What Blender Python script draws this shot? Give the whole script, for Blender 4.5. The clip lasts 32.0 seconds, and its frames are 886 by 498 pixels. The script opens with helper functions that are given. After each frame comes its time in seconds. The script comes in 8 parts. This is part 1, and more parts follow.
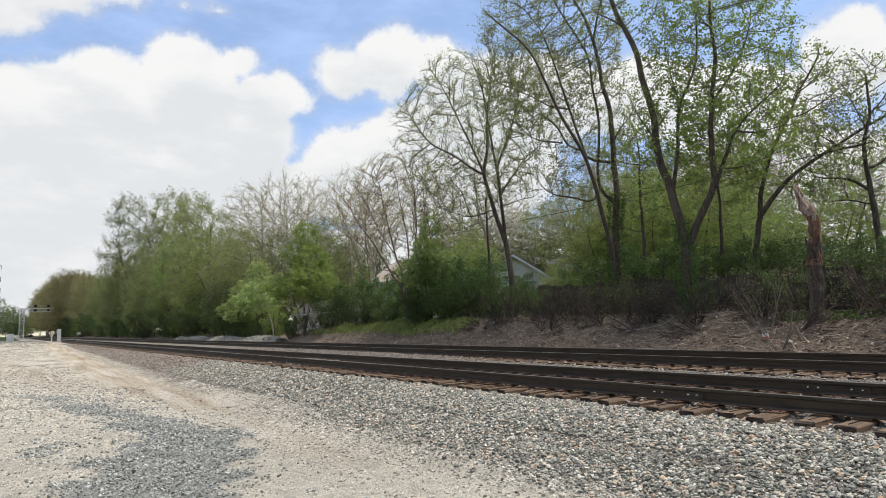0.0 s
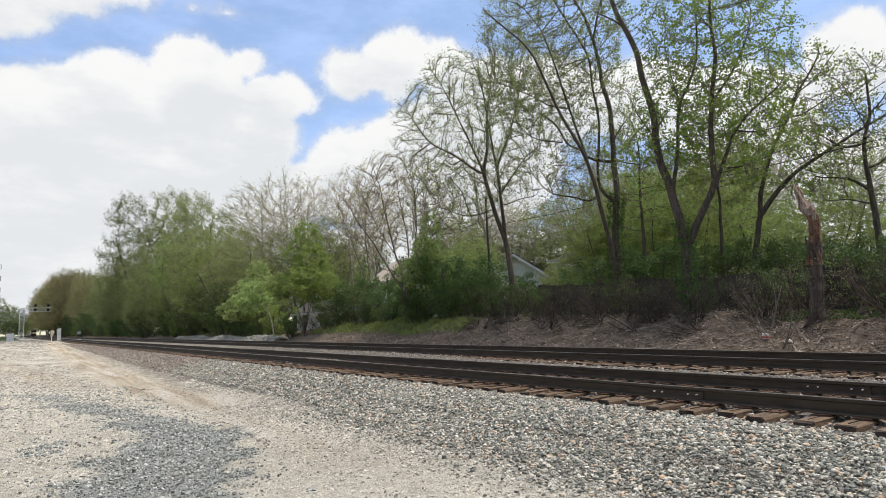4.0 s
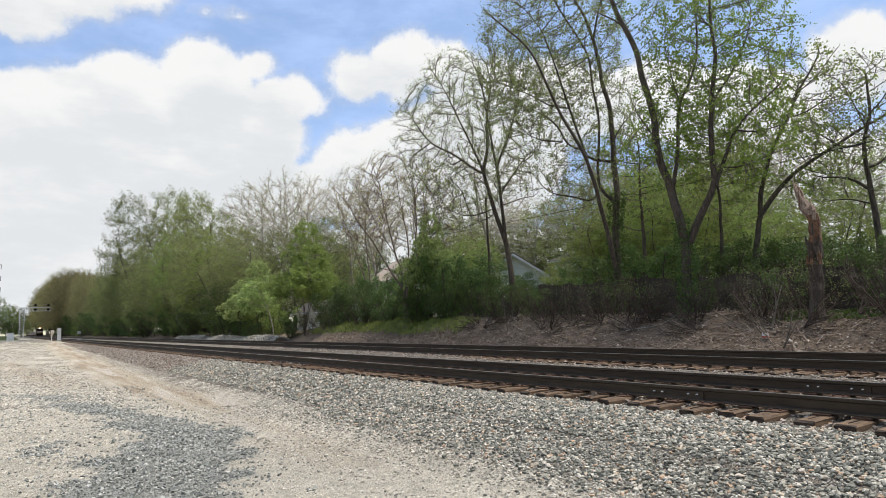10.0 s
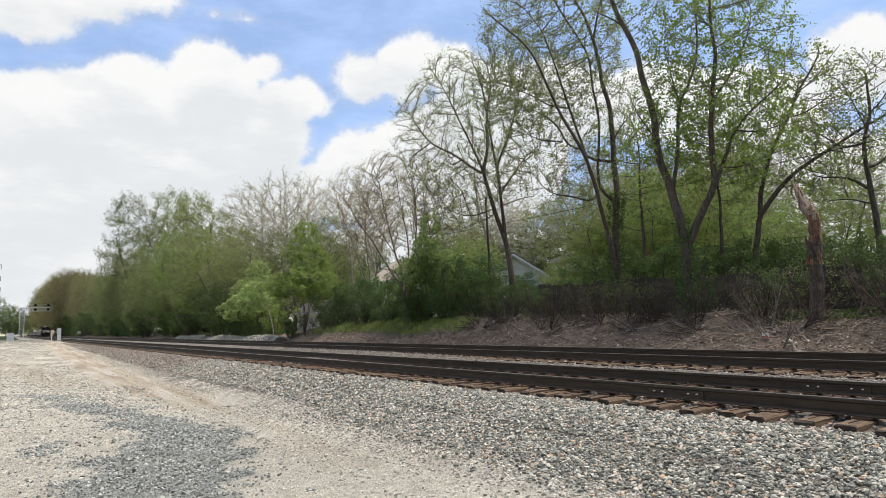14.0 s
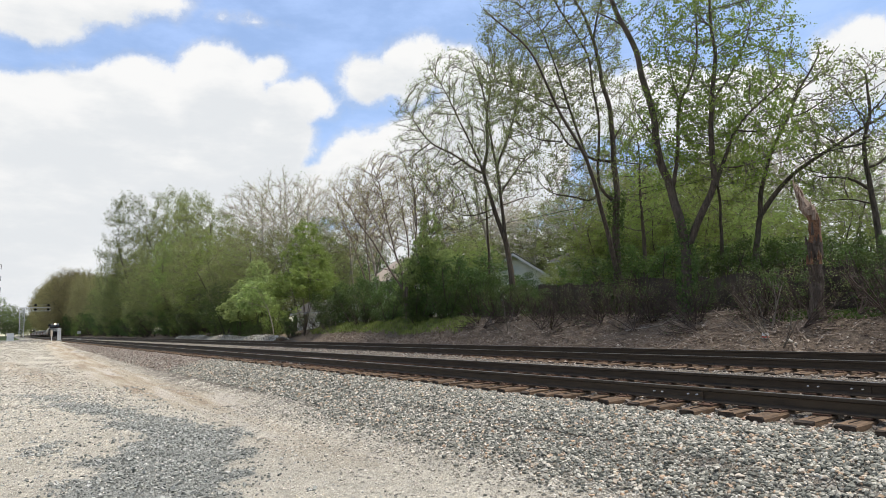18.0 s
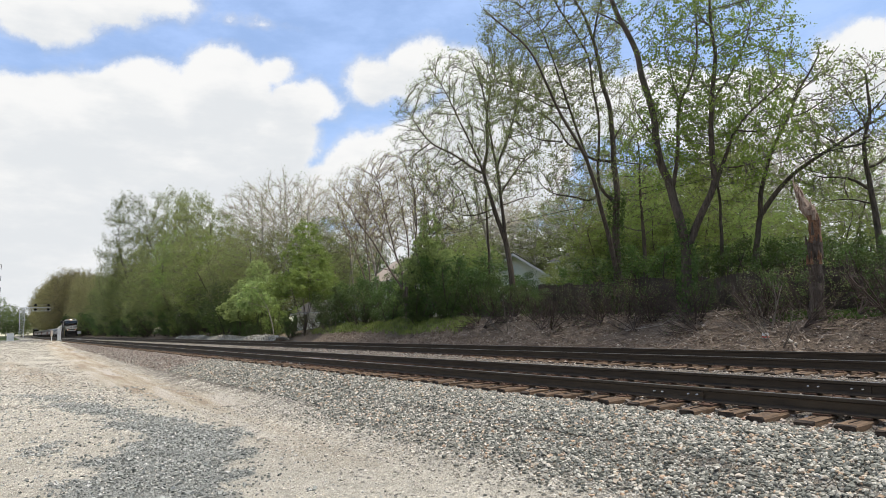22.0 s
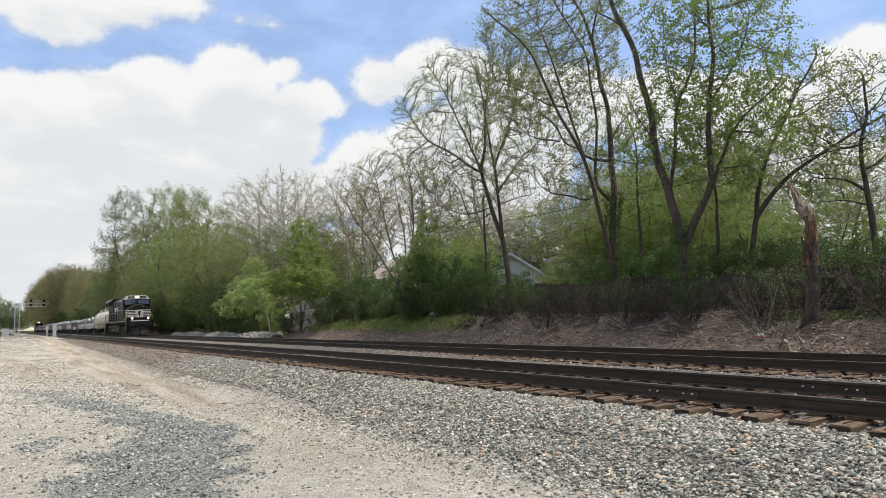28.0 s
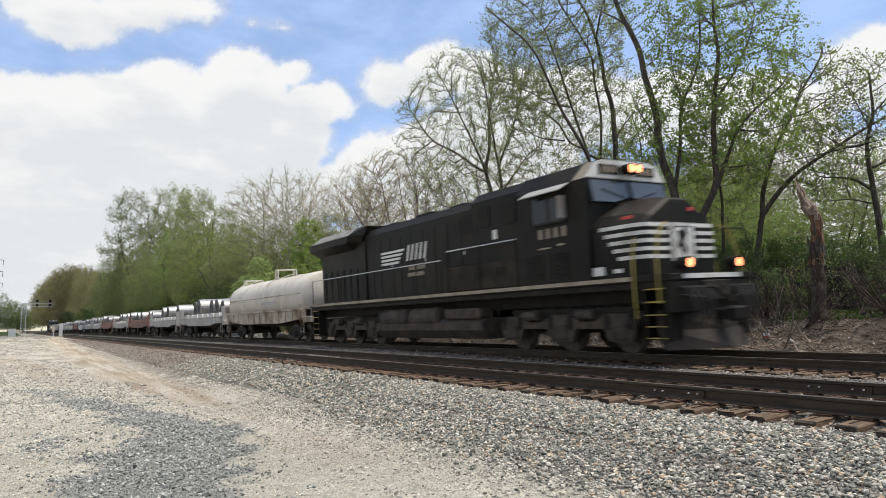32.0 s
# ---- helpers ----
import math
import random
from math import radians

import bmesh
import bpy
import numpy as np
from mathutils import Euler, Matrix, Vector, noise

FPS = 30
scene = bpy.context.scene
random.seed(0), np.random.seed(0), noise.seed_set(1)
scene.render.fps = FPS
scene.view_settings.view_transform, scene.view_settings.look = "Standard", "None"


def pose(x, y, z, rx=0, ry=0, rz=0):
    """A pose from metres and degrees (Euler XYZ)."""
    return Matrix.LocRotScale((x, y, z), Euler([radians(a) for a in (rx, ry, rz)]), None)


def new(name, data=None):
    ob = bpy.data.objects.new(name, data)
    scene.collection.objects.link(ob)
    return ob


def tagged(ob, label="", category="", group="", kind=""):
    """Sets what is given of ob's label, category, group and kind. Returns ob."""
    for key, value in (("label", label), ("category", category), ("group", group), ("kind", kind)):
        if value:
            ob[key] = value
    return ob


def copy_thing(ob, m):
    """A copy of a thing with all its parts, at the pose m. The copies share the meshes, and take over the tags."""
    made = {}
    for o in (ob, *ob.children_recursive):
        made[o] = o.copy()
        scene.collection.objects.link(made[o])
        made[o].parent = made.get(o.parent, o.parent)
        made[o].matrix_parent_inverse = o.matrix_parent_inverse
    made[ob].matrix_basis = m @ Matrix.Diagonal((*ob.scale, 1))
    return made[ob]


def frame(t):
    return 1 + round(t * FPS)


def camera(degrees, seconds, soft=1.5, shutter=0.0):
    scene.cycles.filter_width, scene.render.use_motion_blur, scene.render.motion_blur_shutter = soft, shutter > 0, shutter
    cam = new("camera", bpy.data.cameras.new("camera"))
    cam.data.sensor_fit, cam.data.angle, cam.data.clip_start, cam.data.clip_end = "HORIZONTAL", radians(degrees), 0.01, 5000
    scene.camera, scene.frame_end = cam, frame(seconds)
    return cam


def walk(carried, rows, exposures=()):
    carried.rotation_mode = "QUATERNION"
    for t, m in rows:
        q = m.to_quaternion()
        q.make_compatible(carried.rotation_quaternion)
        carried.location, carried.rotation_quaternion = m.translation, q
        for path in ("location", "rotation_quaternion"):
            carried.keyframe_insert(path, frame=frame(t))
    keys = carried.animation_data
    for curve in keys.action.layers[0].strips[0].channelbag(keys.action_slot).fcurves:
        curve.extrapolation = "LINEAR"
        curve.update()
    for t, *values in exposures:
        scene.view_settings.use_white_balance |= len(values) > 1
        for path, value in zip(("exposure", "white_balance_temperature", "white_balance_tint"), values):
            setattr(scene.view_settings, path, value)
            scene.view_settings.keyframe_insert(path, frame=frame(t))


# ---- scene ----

V = Vector
cam = camera(66.7, 32.0, soft=0.5, shutter=0.3)
EYE = (0.0, 0.0, 0.83)
PATH = [(0, 96.399, 1.595, 57.520), (2, 96.399, 1.595, 57.520), (3.5, 96.370, 1.590, 57.517), (5.5, 96.329, 1.595, 57.521),
        (13, 96.329, 1.595, 57.521), (25.5, 96.329, 1.594, 57.526), (26.5, 96.300, 1.500, 57.500), (27.5, 96.242, 1.338, 57.426),
        (28, 96.174, 1.220, 57.218), (28.5, 96.183, 1.250, 57.312), (29, 96.195, 1.130, 57.321), (29.5, 96.189, 1.120, 57.303),
        (30, 96.176, 1.218, 57.321), (30.5, 96.146, 1.275, 57.380), (31, 96.151, 1.286, 57.508), (31.5, 96.153, 1.289, 57.581),
        (32, 96.171, 1.260, 57.612)]
walk(cam, [(t, pose(*EYE, a, b, c)) for t, a, b, c in PATH], exposures=[(0, 0.02), (0.6, 0.08), (2.5, 0.10), (4.0, 0.05), (6, 0.02), (11, 0.03), (13, 0.07), (17, 0.06), (21, 0.06), (24, 0.03), (28, 0.02), (32, 0.02)])

# ---------------------------------------------------------------- light
SUN_DIR = V((0.20, 0.33, 1.0)).normalized()      # high over the woods, behind the trees
world = bpy.data.worlds.new("world")
scene.world = world
world.use_nodes = True
wn = world.node_tree
sky = wn.nodes.new("ShaderNodeTexSky")
sky.sky_type, sky.sun_disc = "NISHITA", False
sky.sun_elevation, sky.sun_rotation = math.asin(SUN_DIR.z), math.atan2(SUN_DIR.x, SUN_DIR.y)
sky.air_density, sky.dust_density, sky.ozone_density = 1.0, 0.3, 3.0
wn.nodes["Background"].inputs[1].default_value = 0.155
wn.links.new(sky.outputs[0], wn.nodes["Background"].inputs[0])
sun_data = bpy.data.lights.new("sun", "SUN")
sun_data.energy, sun_data.angle, sun_data.color = 5.0, radians(36), (1.0, 0.92, 0.79)
sun = new("sun", sun_data)
sun.rotation_mode = "QUATERNION"
sun.rotation_quaternion = SUN_DIR.to_track_quat("Z", "Y")


# ---------------------------------------------------------------- materials
def mat(name, c1, c2, scale=6.0, rough=0.8, metal=0.0, bump=0.3, fine=60.0, vary=0.15, dirt=None, dirt_amount=0.4, spec=0.4, stretch=None, translucent=0.0, bump_dist=0.01):
    m = bpy.data.materials.new(name)
    m.use_nodes = True
    nt = m.node_tree
    N, L = nt.nodes, nt.links
    bsdf = N["Principled BSDF"]
    tc = N.new("ShaderNodeTexCoord")
    src = tc.outputs["Object"]
    if stretch:
        mp = N.new("ShaderNodeMapping")
        mp.inputs["Scale"].default_value = stretch
        L.new(src, mp.inputs[0])
        src = mp.outputs[0]
    n1 = N.new("ShaderNodeTexNoise")
    n1.inputs["Scale"].default_value, n1.inputs["Detail"].default_value = scale, 6
    L.new(src, n1.inputs["Vector"])
    n2 = N.new("ShaderNodeTexNoise")
    n2.inputs["Scale"].default_value, n2.inputs["Detail"].default_value = fine, 4
    L.new(src, n2.inputs["Vector"])
    mx = N.new("ShaderNodeMix")
    mx.data_type = "RGBA"
    mx.inputs["A"].default_value, mx.inputs["B"].default_value = (*c1, 1), (*c2, 1)
    ramp = N.new("ShaderNodeMapRange")
    ramp.inputs["From Min"].default_value, ramp.inputs["From Max"].default_value = 0.3, 0.7
    add = N.new("ShaderNodeMath")
    add.operation = "ADD"
    half = N.new("ShaderNodeMath")
    half.operation = "MULTIPLY_ADD"
    half.inputs[1].default_value, half.inputs[2].default_value = 0.5, -0.25
    L.new(n2.outputs["Fac"], half.inputs[0])
    L.new(n1.outputs["Fac"], add.inputs[0])
    L.new(half.outputs[0], add.inputs[1])
    L.new(add.outputs[0], ramp.inputs["Value"])
    L.new(ramp.outputs[0], mx.inputs["Factor"])
    col = mx.outputs["Result"]
    if dirt:
        n3 = N.new("ShaderNodeTexNoise")
        n3.inputs["Scale"].default_value, n3.inputs["Detail"].default_value = scale * 0.45, 8
        L.new(src, n3.inputs["Vector"])
        r3 = N.new("ShaderNodeMapRange")
        r3.inputs["From Min"].default_value, r3.inputs["From Max"].default_value = 0.62 - dirt_amount * 0.3, 0.75 - dirt_amount * 0.1
        L.new(n3.outputs["Fac"], r3.inputs["Value"])
        m3 = N.new("ShaderNodeMix")
        m3.data_type = "RGBA"
        m3.inputs["B"].default_value = (*dirt, 1)
        L.new(r3.outputs[0], m3.inputs["Factor"])
        L.new(col, m3.inputs["A"])
        col = m3.outputs["Result"]
    if vary:
        oi = N.new("ShaderNodeObjectInfo")
        ge = N.new("ShaderNodeNewGeometry")
        sm = N.new("ShaderNodeMath")
        sm.operation = "ADD"
        L.new(oi.outputs["Random"], sm.inputs[0])
        L.new(ge.outputs["Random Per Island"], sm.inputs[1])
        vr = N.new("ShaderNodeMapRange")
        vr.inputs["From Max"].default_value = 2.0
        vr.inputs["To Min"].default_value, vr.inputs["To Max"].default_value = 1 - vary, 1 + vary
        L.new(sm.outputs[0], vr.inputs["Value"])
        hs = N.new("ShaderNodeHueSaturation")
        L.new(vr.outputs[0], hs.inputs["Value"])
        if translucent:
            hr = N.new("ShaderNodeMapRange")
            hr.inputs["To Min"].default_value, hr.inputs["To Max"].default_value = 0.485, 0.508
            L.new(oi.outputs["Random"], hr.inputs["Value"])
            L.new(hr.outputs[0], hs.inputs["Hue"])
        L.new(col, hs.inputs["Color"])
        col = hs.outputs[0]
    L.new(col, bsdf.inputs["Base Color"])
    bsdf.inputs["Roughness"].default_value, bsdf.inputs["Metallic"].default_value = rough, metal
    bsdf.inputs["Specular IOR Level"].default_value = spec
    if bump:
        bp = N.new("ShaderNodeBump")
        bp.inputs["Strength"].default_value, bp.inputs["Distance"].default_value = bump, bump_dist
        L.new(n2.outputs["Fac"], bp.inputs["Height"])
        L.new(bp.outputs[0], bsdf.inputs["Normal"])
    if translucent:
        tr = N.new("ShaderNodeBsdfTranslucent")
        L.new(col, tr.inputs[0])
        ms = N.new("ShaderNodeMixShader")
        ms.inputs[0].default_value = translucent
        L.new(bsdf.outputs[0], ms.inputs[1])
        L.new(tr.outputs[0], ms.inputs[2])
        L.new(ms.outputs[0], N["Material Output"].inputs[0])
    return m


def glow(name, color, strength, base=1.0):
    m = bpy.data.materials.new(name)
    m.use_nodes = True
    b = m.node_tree.nodes["Principled BSDF"]
    b.inputs["Base Color"].default_value = (*[c * base for c in color], 1)
    b.inputs["Emission Color"].default_value, b.inputs["Emission Strength"].default_value = (*color, 1), strength
    m.cycles.emission_sampling = "NONE"
    return m


def glass(name, tint, rough=0.05):
    m = bpy.data.materials.new(name)
    m.use_nodes = True
    b = m.node_tree.nodes["Principled BSDF"]
    b.inputs["Base Color"].default_value = (*tint, 1)
    b.inputs["Roughness"].default_value, b.inputs["Specular IOR Level"].default_value = rough, 1.0
    b.inputs["Coat Weight"].default_value = 0.0
    return m


RAIL = mat("rail_steel", (0.027, 0.020, 0.013), (0.058, 0.042, 0.027), 8, 0.8, 0.0, 0.3, 90, 0, stretch=(0.3, 3, 3))
RAIL_TOP = mat("rail_head", (0.32, 0.31, 0.30), (0.20, 0.18, 0.17), 3, 0.32, 0.8, 0.1, 60, 0, stretch=(0.2, 6, 6))
TIE = mat("tie_wood", (0.052, 0.037, 0.026), (0.19, 0.124, 0.076), 4, 0.9, 0, 0.7, 45, 0.35, dirt=(0.05, 0.035, 0.028), stretch=(4, 0.7, 3))
# darker copy of the tie wood, deepened by the shade on the tie ends
TIE_END = mat("tie_end_grain_shade", (0.016, 0.013, 0.011), (0.05, 0.036, 0.027), 9, 0.95, 0, 0.9, 60, 0.3)
PLATE = mat("tie_plate_rust", (0.058, 0.034, 0.025), (0.115, 0.065, 0.043), 20, 0.85, 0.3, 0.4, 120)
def stone_material(name, stops, rough=0.9, single=False):
    m = bpy.data.materials.new(name)
    m.use_nodes = True
    nt = m.node_tree
    N, L = nt.nodes, nt.links
    bsdf = N["Principled BSDF"]
    ge = N.new("ShaderNodeNewGeometry")
    cr = N.new("ShaderNodeValToRGB")
    e = cr.color_ramp.elements
    while len(e) < len(stops):
        e.new(0.5)
    for el, (p, c) in zip(e, stops):
        el.position, el.color = p, (*c, 1)
    L.new(N.new("ShaderNodeObjectInfo").outputs["Random"] if single else ge.outputs["Random Per Island"], cr.inputs[0])
    tc = N.new("ShaderNodeTexCoord")
    no = N.new("ShaderNodeTexNoise")
    no.inputs["Scale"].default_value, no.inputs["Detail"].default_value = 55, 5
    L.new(tc.outputs["Object"], no.inputs["Vector"])
    mr = N.new("ShaderNodeMapRange")
    mr.inputs["From Min"].default_value, mr.inputs["From Max"].default_value = 0.3, 0.7
    mr.inputs["To Min"].default_value, mr.inputs["To Max"].default_value = 0.7, 1.25
    L.new(no.outputs["Fac"], mr.inputs["Value"])
    hs = N.new("ShaderNodeHueSaturation")
    L.new(mr.outputs[0], hs.inputs["Value"])
    L.new(cr.outputs[0], hs.inputs["Color"])
    L.new(hs.outputs[0], bsdf.inputs["Base Color"])
    bsdf.inputs["Roughness"].default_value, bsdf.inputs["Specular IOR Level"].default_value = rough, 0.3
    bp = N.new("ShaderNodeBump")
    bp.inputs["Strength"].default_value, bp.inputs["Distance"].default_value = 0.5, 0.006
    L.new(no.outputs["Fac"], bp.inputs["Height"])
    L.new(bp.outputs[0], bsdf.inputs["Normal"])
    return m


STONE = stone_material("ballast_stone", ((0.0, (0.10, 0.105, 0.092)), (0.35, (0.20, 0.202, 0.174)), (0.66, (0.345, 0.335, 0.285)), (0.86, (0.60, 0.57, 0.50)), (0.94, (0.40, 0.275, 0.18)), (1.0, (0.50, 0.43, 0.33))))
STONE_FAR = stone_material("ballast_stone_brown", ((0.0, (0.12, 0.098, 0.082)), (0.4, (0.225, 0.188, 0.158)), (0.7, (0.345, 0.30, 0.258)), (0.86, (0.47, 0.43, 0.38)), (1.0, (0.28, 0.165, 0.105))))
FINE = stone_material("fine_gravel", ((0.0, (0.19, 0.18, 0.155)), (0.4, (0.32, 0.30, 0.26)), (0.8, (0.44, 0.415, 0.36)), (1.0, (0.60, 0.57, 0.51))))
PALE = stone_material("road_stone", ((0.0, (0.40, 0.37, 0.312)), (0.4, (0.56, 0.525, 0.449)), (0.85, (0.70, 0.66, 0.572)), (1.0, (0.57, 0.49, 0.378))))
GREYSTONE = stone_material("crushed_grey_stone", ((0.0, (0.125, 0.13, 0.118)), (0.5, (0.265, 0.274, 0.25)), (0.88, (0.41, 0.418, 0.385)), (1.0, (0.55, 0.535, 0.50))))
STONE_ONE = stone_material("single_ballast_stone", ((0.0, (0.10, 0.105, 0.092)), (0.35, (0.20, 0.202, 0.174)), (0.66, (0.345, 0.335, 0.285)), (0.86, (0.60, 0.57, 0.50)), (0.94, (0.40, 0.275, 0.18)), (1.0, (0.50, 0.43, 0.33))), single=True)
GREY_ONE = stone_material("single_crushed_stone", ((0.0, (0.125, 0.13, 0.118)), (0.5, (0.265, 0.274, 0.25)), (0.88, (0.41, 0.418, 0.385)), (1.0, (0.55, 0.535, 0.50))), single=True)
BARK = mat("bark", (0.045, 0.036, 0.028), (0.12, 0.098, 0.078), 5, 0.95, 0, 0.9, 30, 0.2, stretch=(3, 3, 0.6), bump_dist=0.03)
BARK_RED = mat("twig_bark", (0.115, 0.09, 0.076), (0.225, 0.18, 0.152), 5, 0.95, 0, 0.4, 30, 0.25)
BARK_PALE = mat("pale_twig_bark", (0.27, 0.238, 0.20), (0.46, 0.41, 0.35), 5, 0.95, 0, 0.4, 30, 0.25)
DEADWOOD = mat("dead_wood", (0.16, 0.10, 0.07), (0.42, 0.34, 0.27), 4, 0.9, 0, 0.9, 25, 0.1, dirt=(0.10, 0.045, 0.025), stretch=(5, 5, 0.5), bump_dist=0.03)
BARK_TWIG = mat("grey_twig_bark", (0.085, 0.072, 0.058), (0.19, 0.163, 0.133), 5, 0.95, 0, 0.4, 30, 0.25)
LEAF = mat("leaf_fresh", (0.16, 0.225, 0.055), (0.31, 0.395, 0.115), 2, 0.6, 0, 0, 30, 0.35, translucent=0.62)
LEAF_YOUNG = mat("leaf_young", (0.25, 0.33, 0.115), (0.44, 0.53, 0.22), 2, 0.6, 0, 0, 30, 0.35, translucent=0.72)
LEAF_GREEN = mat("leaf_green", (0.135, 0.215, 0.035), (0.275, 0.38, 0.09), 2, 0.6, 0, 0, 30, 0.35, translucent=0.65)
LEAF_OLIVE = mat("leaf_olive", (0.17, 0.215, 0.075), (0.34, 0.38, 0.15), 1, 0.7, 0, 0, 30, 0.4, translucent=0.6)
LEAF_BUD = mat("leaf_bud", (0.20, 0.27, 0.085), (0.36, 0.44, 0.165), 2, 0.7, 0, 0, 30, 0.35, translucent=0.65)
LEAF_DARK = mat("leaf_dark", (0.05, 0.092, 0.022), (0.115, 0.18, 0.05), 2, 0.55, 0, 0, 30, 0.4, translucent=0.4)
LEAF_RUST = mat("leaf_rust", (0.29, 0.27, 0.12), (0.47, 0.43, 0.21), 1, 0.7, 0, 0, 30, 0.35, translucent=0.62)
GRASS = mat("grass_blade", (0.15, 0.215, 0.048), (0.31, 0.375, 0.11), 2, 0.7, 0, 0, 30, 0.4, translucent=0.3)
BARK_PALE2 = mat("dead_trunk_bark", (0.055, 0.043, 0.035), (0.15, 0.12, 0.097), 6, 0.95, 0, 1.0, 30, 0.1, dirt=(0.05, 0.036, 0.028), stretch=(4, 4, 0.5), bump_dist=0.035)
ROTTEN = mat("rotten_wood", (0.10, 0.05, 0.03), (0.30, 0.17, 0.10), 7, 0.95, 0, 1.0, 30, 0.1, dirt=(0.05, 0.03, 0.02), bump_dist=0.04)
CHIP = mat("wood_chip", (0.30, 0.25, 0.20), (0.58, 0.52, 0.45), 3, 0.95, 0, 0.2, 40, 0.4)
STICK = mat("dead_brush", (0.14, 0.10, 0.078), (0.36, 0.30, 0.245), 3, 0.95, 0, 0.2, 40, 0.45)
LITTER = mat("bark_litter", (0.09, 0.06, 0.045), (0.24, 0.18, 0.14), 3, 0.95, 0, 0.3, 40, 0.5)
BLACK = mat("black_engine_paint", (0.0098, 0.0094, 0.0079), (0.0185, 0.0176, 0.015), 1.2, 0.55, 0, 0.05, 40, 0, dirt=(0.028, 0.023, 0.017), dirt_amount=0.4, spec=0.13)
DUSTY = mat("dusty_black_paint", (0.022, 0.018, 0.014), (0.042, 0.035, 0.028), 2.5, 0.75, 0, 0.05, 40, 0, dirt=(0.055, 0.045, 0.034), dirt_amount=0.4, spec=0.12)
# paler grey than the wings' black paint
ROOFGREY = mat("pale_radiator_screen", (0.16, 0.155, 0.145), (0.30, 0.29, 0.27), 3, 0.8, 0, 0.1, 40, 0)
# grime taken down to near-black: shade below the deck is in this colour
UNDER = mat("shaded_gear_grime", (0.009, 0.0075, 0.006), (0.026, 0.022, 0.018), 3, 0.85, 0.1, 0.3, 40, 0.1)
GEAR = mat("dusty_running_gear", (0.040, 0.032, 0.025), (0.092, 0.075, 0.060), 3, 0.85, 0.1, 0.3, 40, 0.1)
PLOW = mat("plow_steel", (0.016, 0.013, 0.010), (0.046, 0.037, 0.029), 3, 0.7, 0.2, 0.2, 40, 0)
WHITE = mat("white_engine_paint", (0.62, 0.61, 0.57), (0.74, 0.73, 0.70), 3, 0.5, 0, 0.05, 40, 0, dirt=(0.40, 0.38, 0.33), dirt_amount=0.4)
SILL = mat("sill_stripe", (0.24, 0.20, 0.14), (0.38, 0.33, 0.25), 3, 0.6, 0, 0.05, 40, 0, dirt=(0.24, 0.20, 0.15), dirt_amount=0.5)
YELLOW = mat("handrail_yellow", (0.30, 0.235, 0.05), (0.42, 0.34, 0.09), 5, 0.55, 0, 0.05, 40, 0)
REDMARK = mat("red_marker", (0.50, 0.05, 0.04), (0.60, 0.08, 0.06), 5, 0.4, 0, 0, 40, 0)
SIDEGLASS = mat("side_glass", (0.012, 0.014, 0.016), (0.02, 0.022, 0.024), 3, 0.15, 0, 0, 40, 0, spec=0.35)
WINDOW = glass("cab_glass", (0.05, 0.055, 0.056), 0.06)
HOODW = mat("coil_hood_white", (0.52, 0.485, 0.425), (0.66, 0.625, 0.56), 0.8, 0.6, 0, 0.08, 30, 0, dirt=(0.44, 0.40, 0.33), dirt_amount=0.35)
BARK_BRUSH = mat("brush_bark", (0.035, 0.026, 0.022), (0.09, 0.066, 0.054), 5, 0.95, 0, 0.4, 30, 0.3)
CARGREY = mat("car_grey_paint", (0.26, 0.255, 0.245), (0.42, 0.41, 0.39), 1.5, 0.6, 0, 0.1, 30, 0.1, dirt=(0.26, 0.21, 0.17), dirt_amount=0.4)
CARDIRT = mat("car_dirty_white", (0.34, 0.29, 0.23), (0.52, 0.46, 0.385), 2.5, 0.75, 0, 0.1, 30, 0.1, dirt=(0.15, 0.085, 0.05), dirt_amount=0.5)
CARBROWN = mat("car_oxide_paint", (0.15, 0.07, 0.055), (0.22, 0.11, 0.085), 1.5, 0.7, 0, 0.1, 30, 0.1, dirt=(0.10, 0.07, 0.06), dirt_amount=0.4)
CRADLE = mat("cradle_pad", (0.50, 0.49, 0.46), (0.66, 0.65, 0.62), 3, 0.8, 0, 0.2, 30, 0.1, dirt=(0.36, 0.33, 0.29), dirt_amount=0.4)
COIL = mat("galvanised_coil", (0.25, 0.25, 0.25), (0.42, 0.42, 0.415), 3, 0.42, 0.85, 0.1, 60, 0.15, stretch=(8, 1, 1))
COILEND = mat("coil_end_wraps", (0.035, 0.037, 0.04), (0.10, 0.102, 0.105), 12, 0.5, 0.7, 0.4, 120, 0.1)
WHEEL = mat("wheel_steel", (0.05, 0.042, 0.036), (0.11, 0.095, 0.08), 6, 0.6, 0.5, 0.2, 40, 0)
GALV = mat("galvanised_steel", (0.42, 0.43, 0.44), (0.60, 0.61, 0.62), 4, 0.5, 0.3, 0.1, 60, 0.05)
BOXWHITE = mat("cabinet_white", (0.55, 0.56, 0.56), (0.70, 0.70, 0.69), 3, 0.6, 0, 0.1, 60, 0.05)
SIDING = mat("house_siding", (0.74, 0.73, 0.71), (0.84, 0.83, 0.81), 2, 0.8, 0, 0.1, 40, 0.05)
SHINGLE = mat("roof_shingle", (0.045, 0.041, 0.038), (0.095, 0.088, 0.082), 6, 0.95, 0, 0.5, 40, 0.25)
SHINGLE_TAN = mat("roof_shingle_tan", (0.26, 0.22, 0.19), (0.38, 0.33, 0.29), 6, 0.95, 0, 0.5, 40, 0.2)
FENCE = mat("weathered_fence", (0.035, 0.028, 0.023), (0.085, 0.069, 0.058), 3, 0.95, 0, 0.5, 30, 0.3, stretch=(6, 6, 0.7))
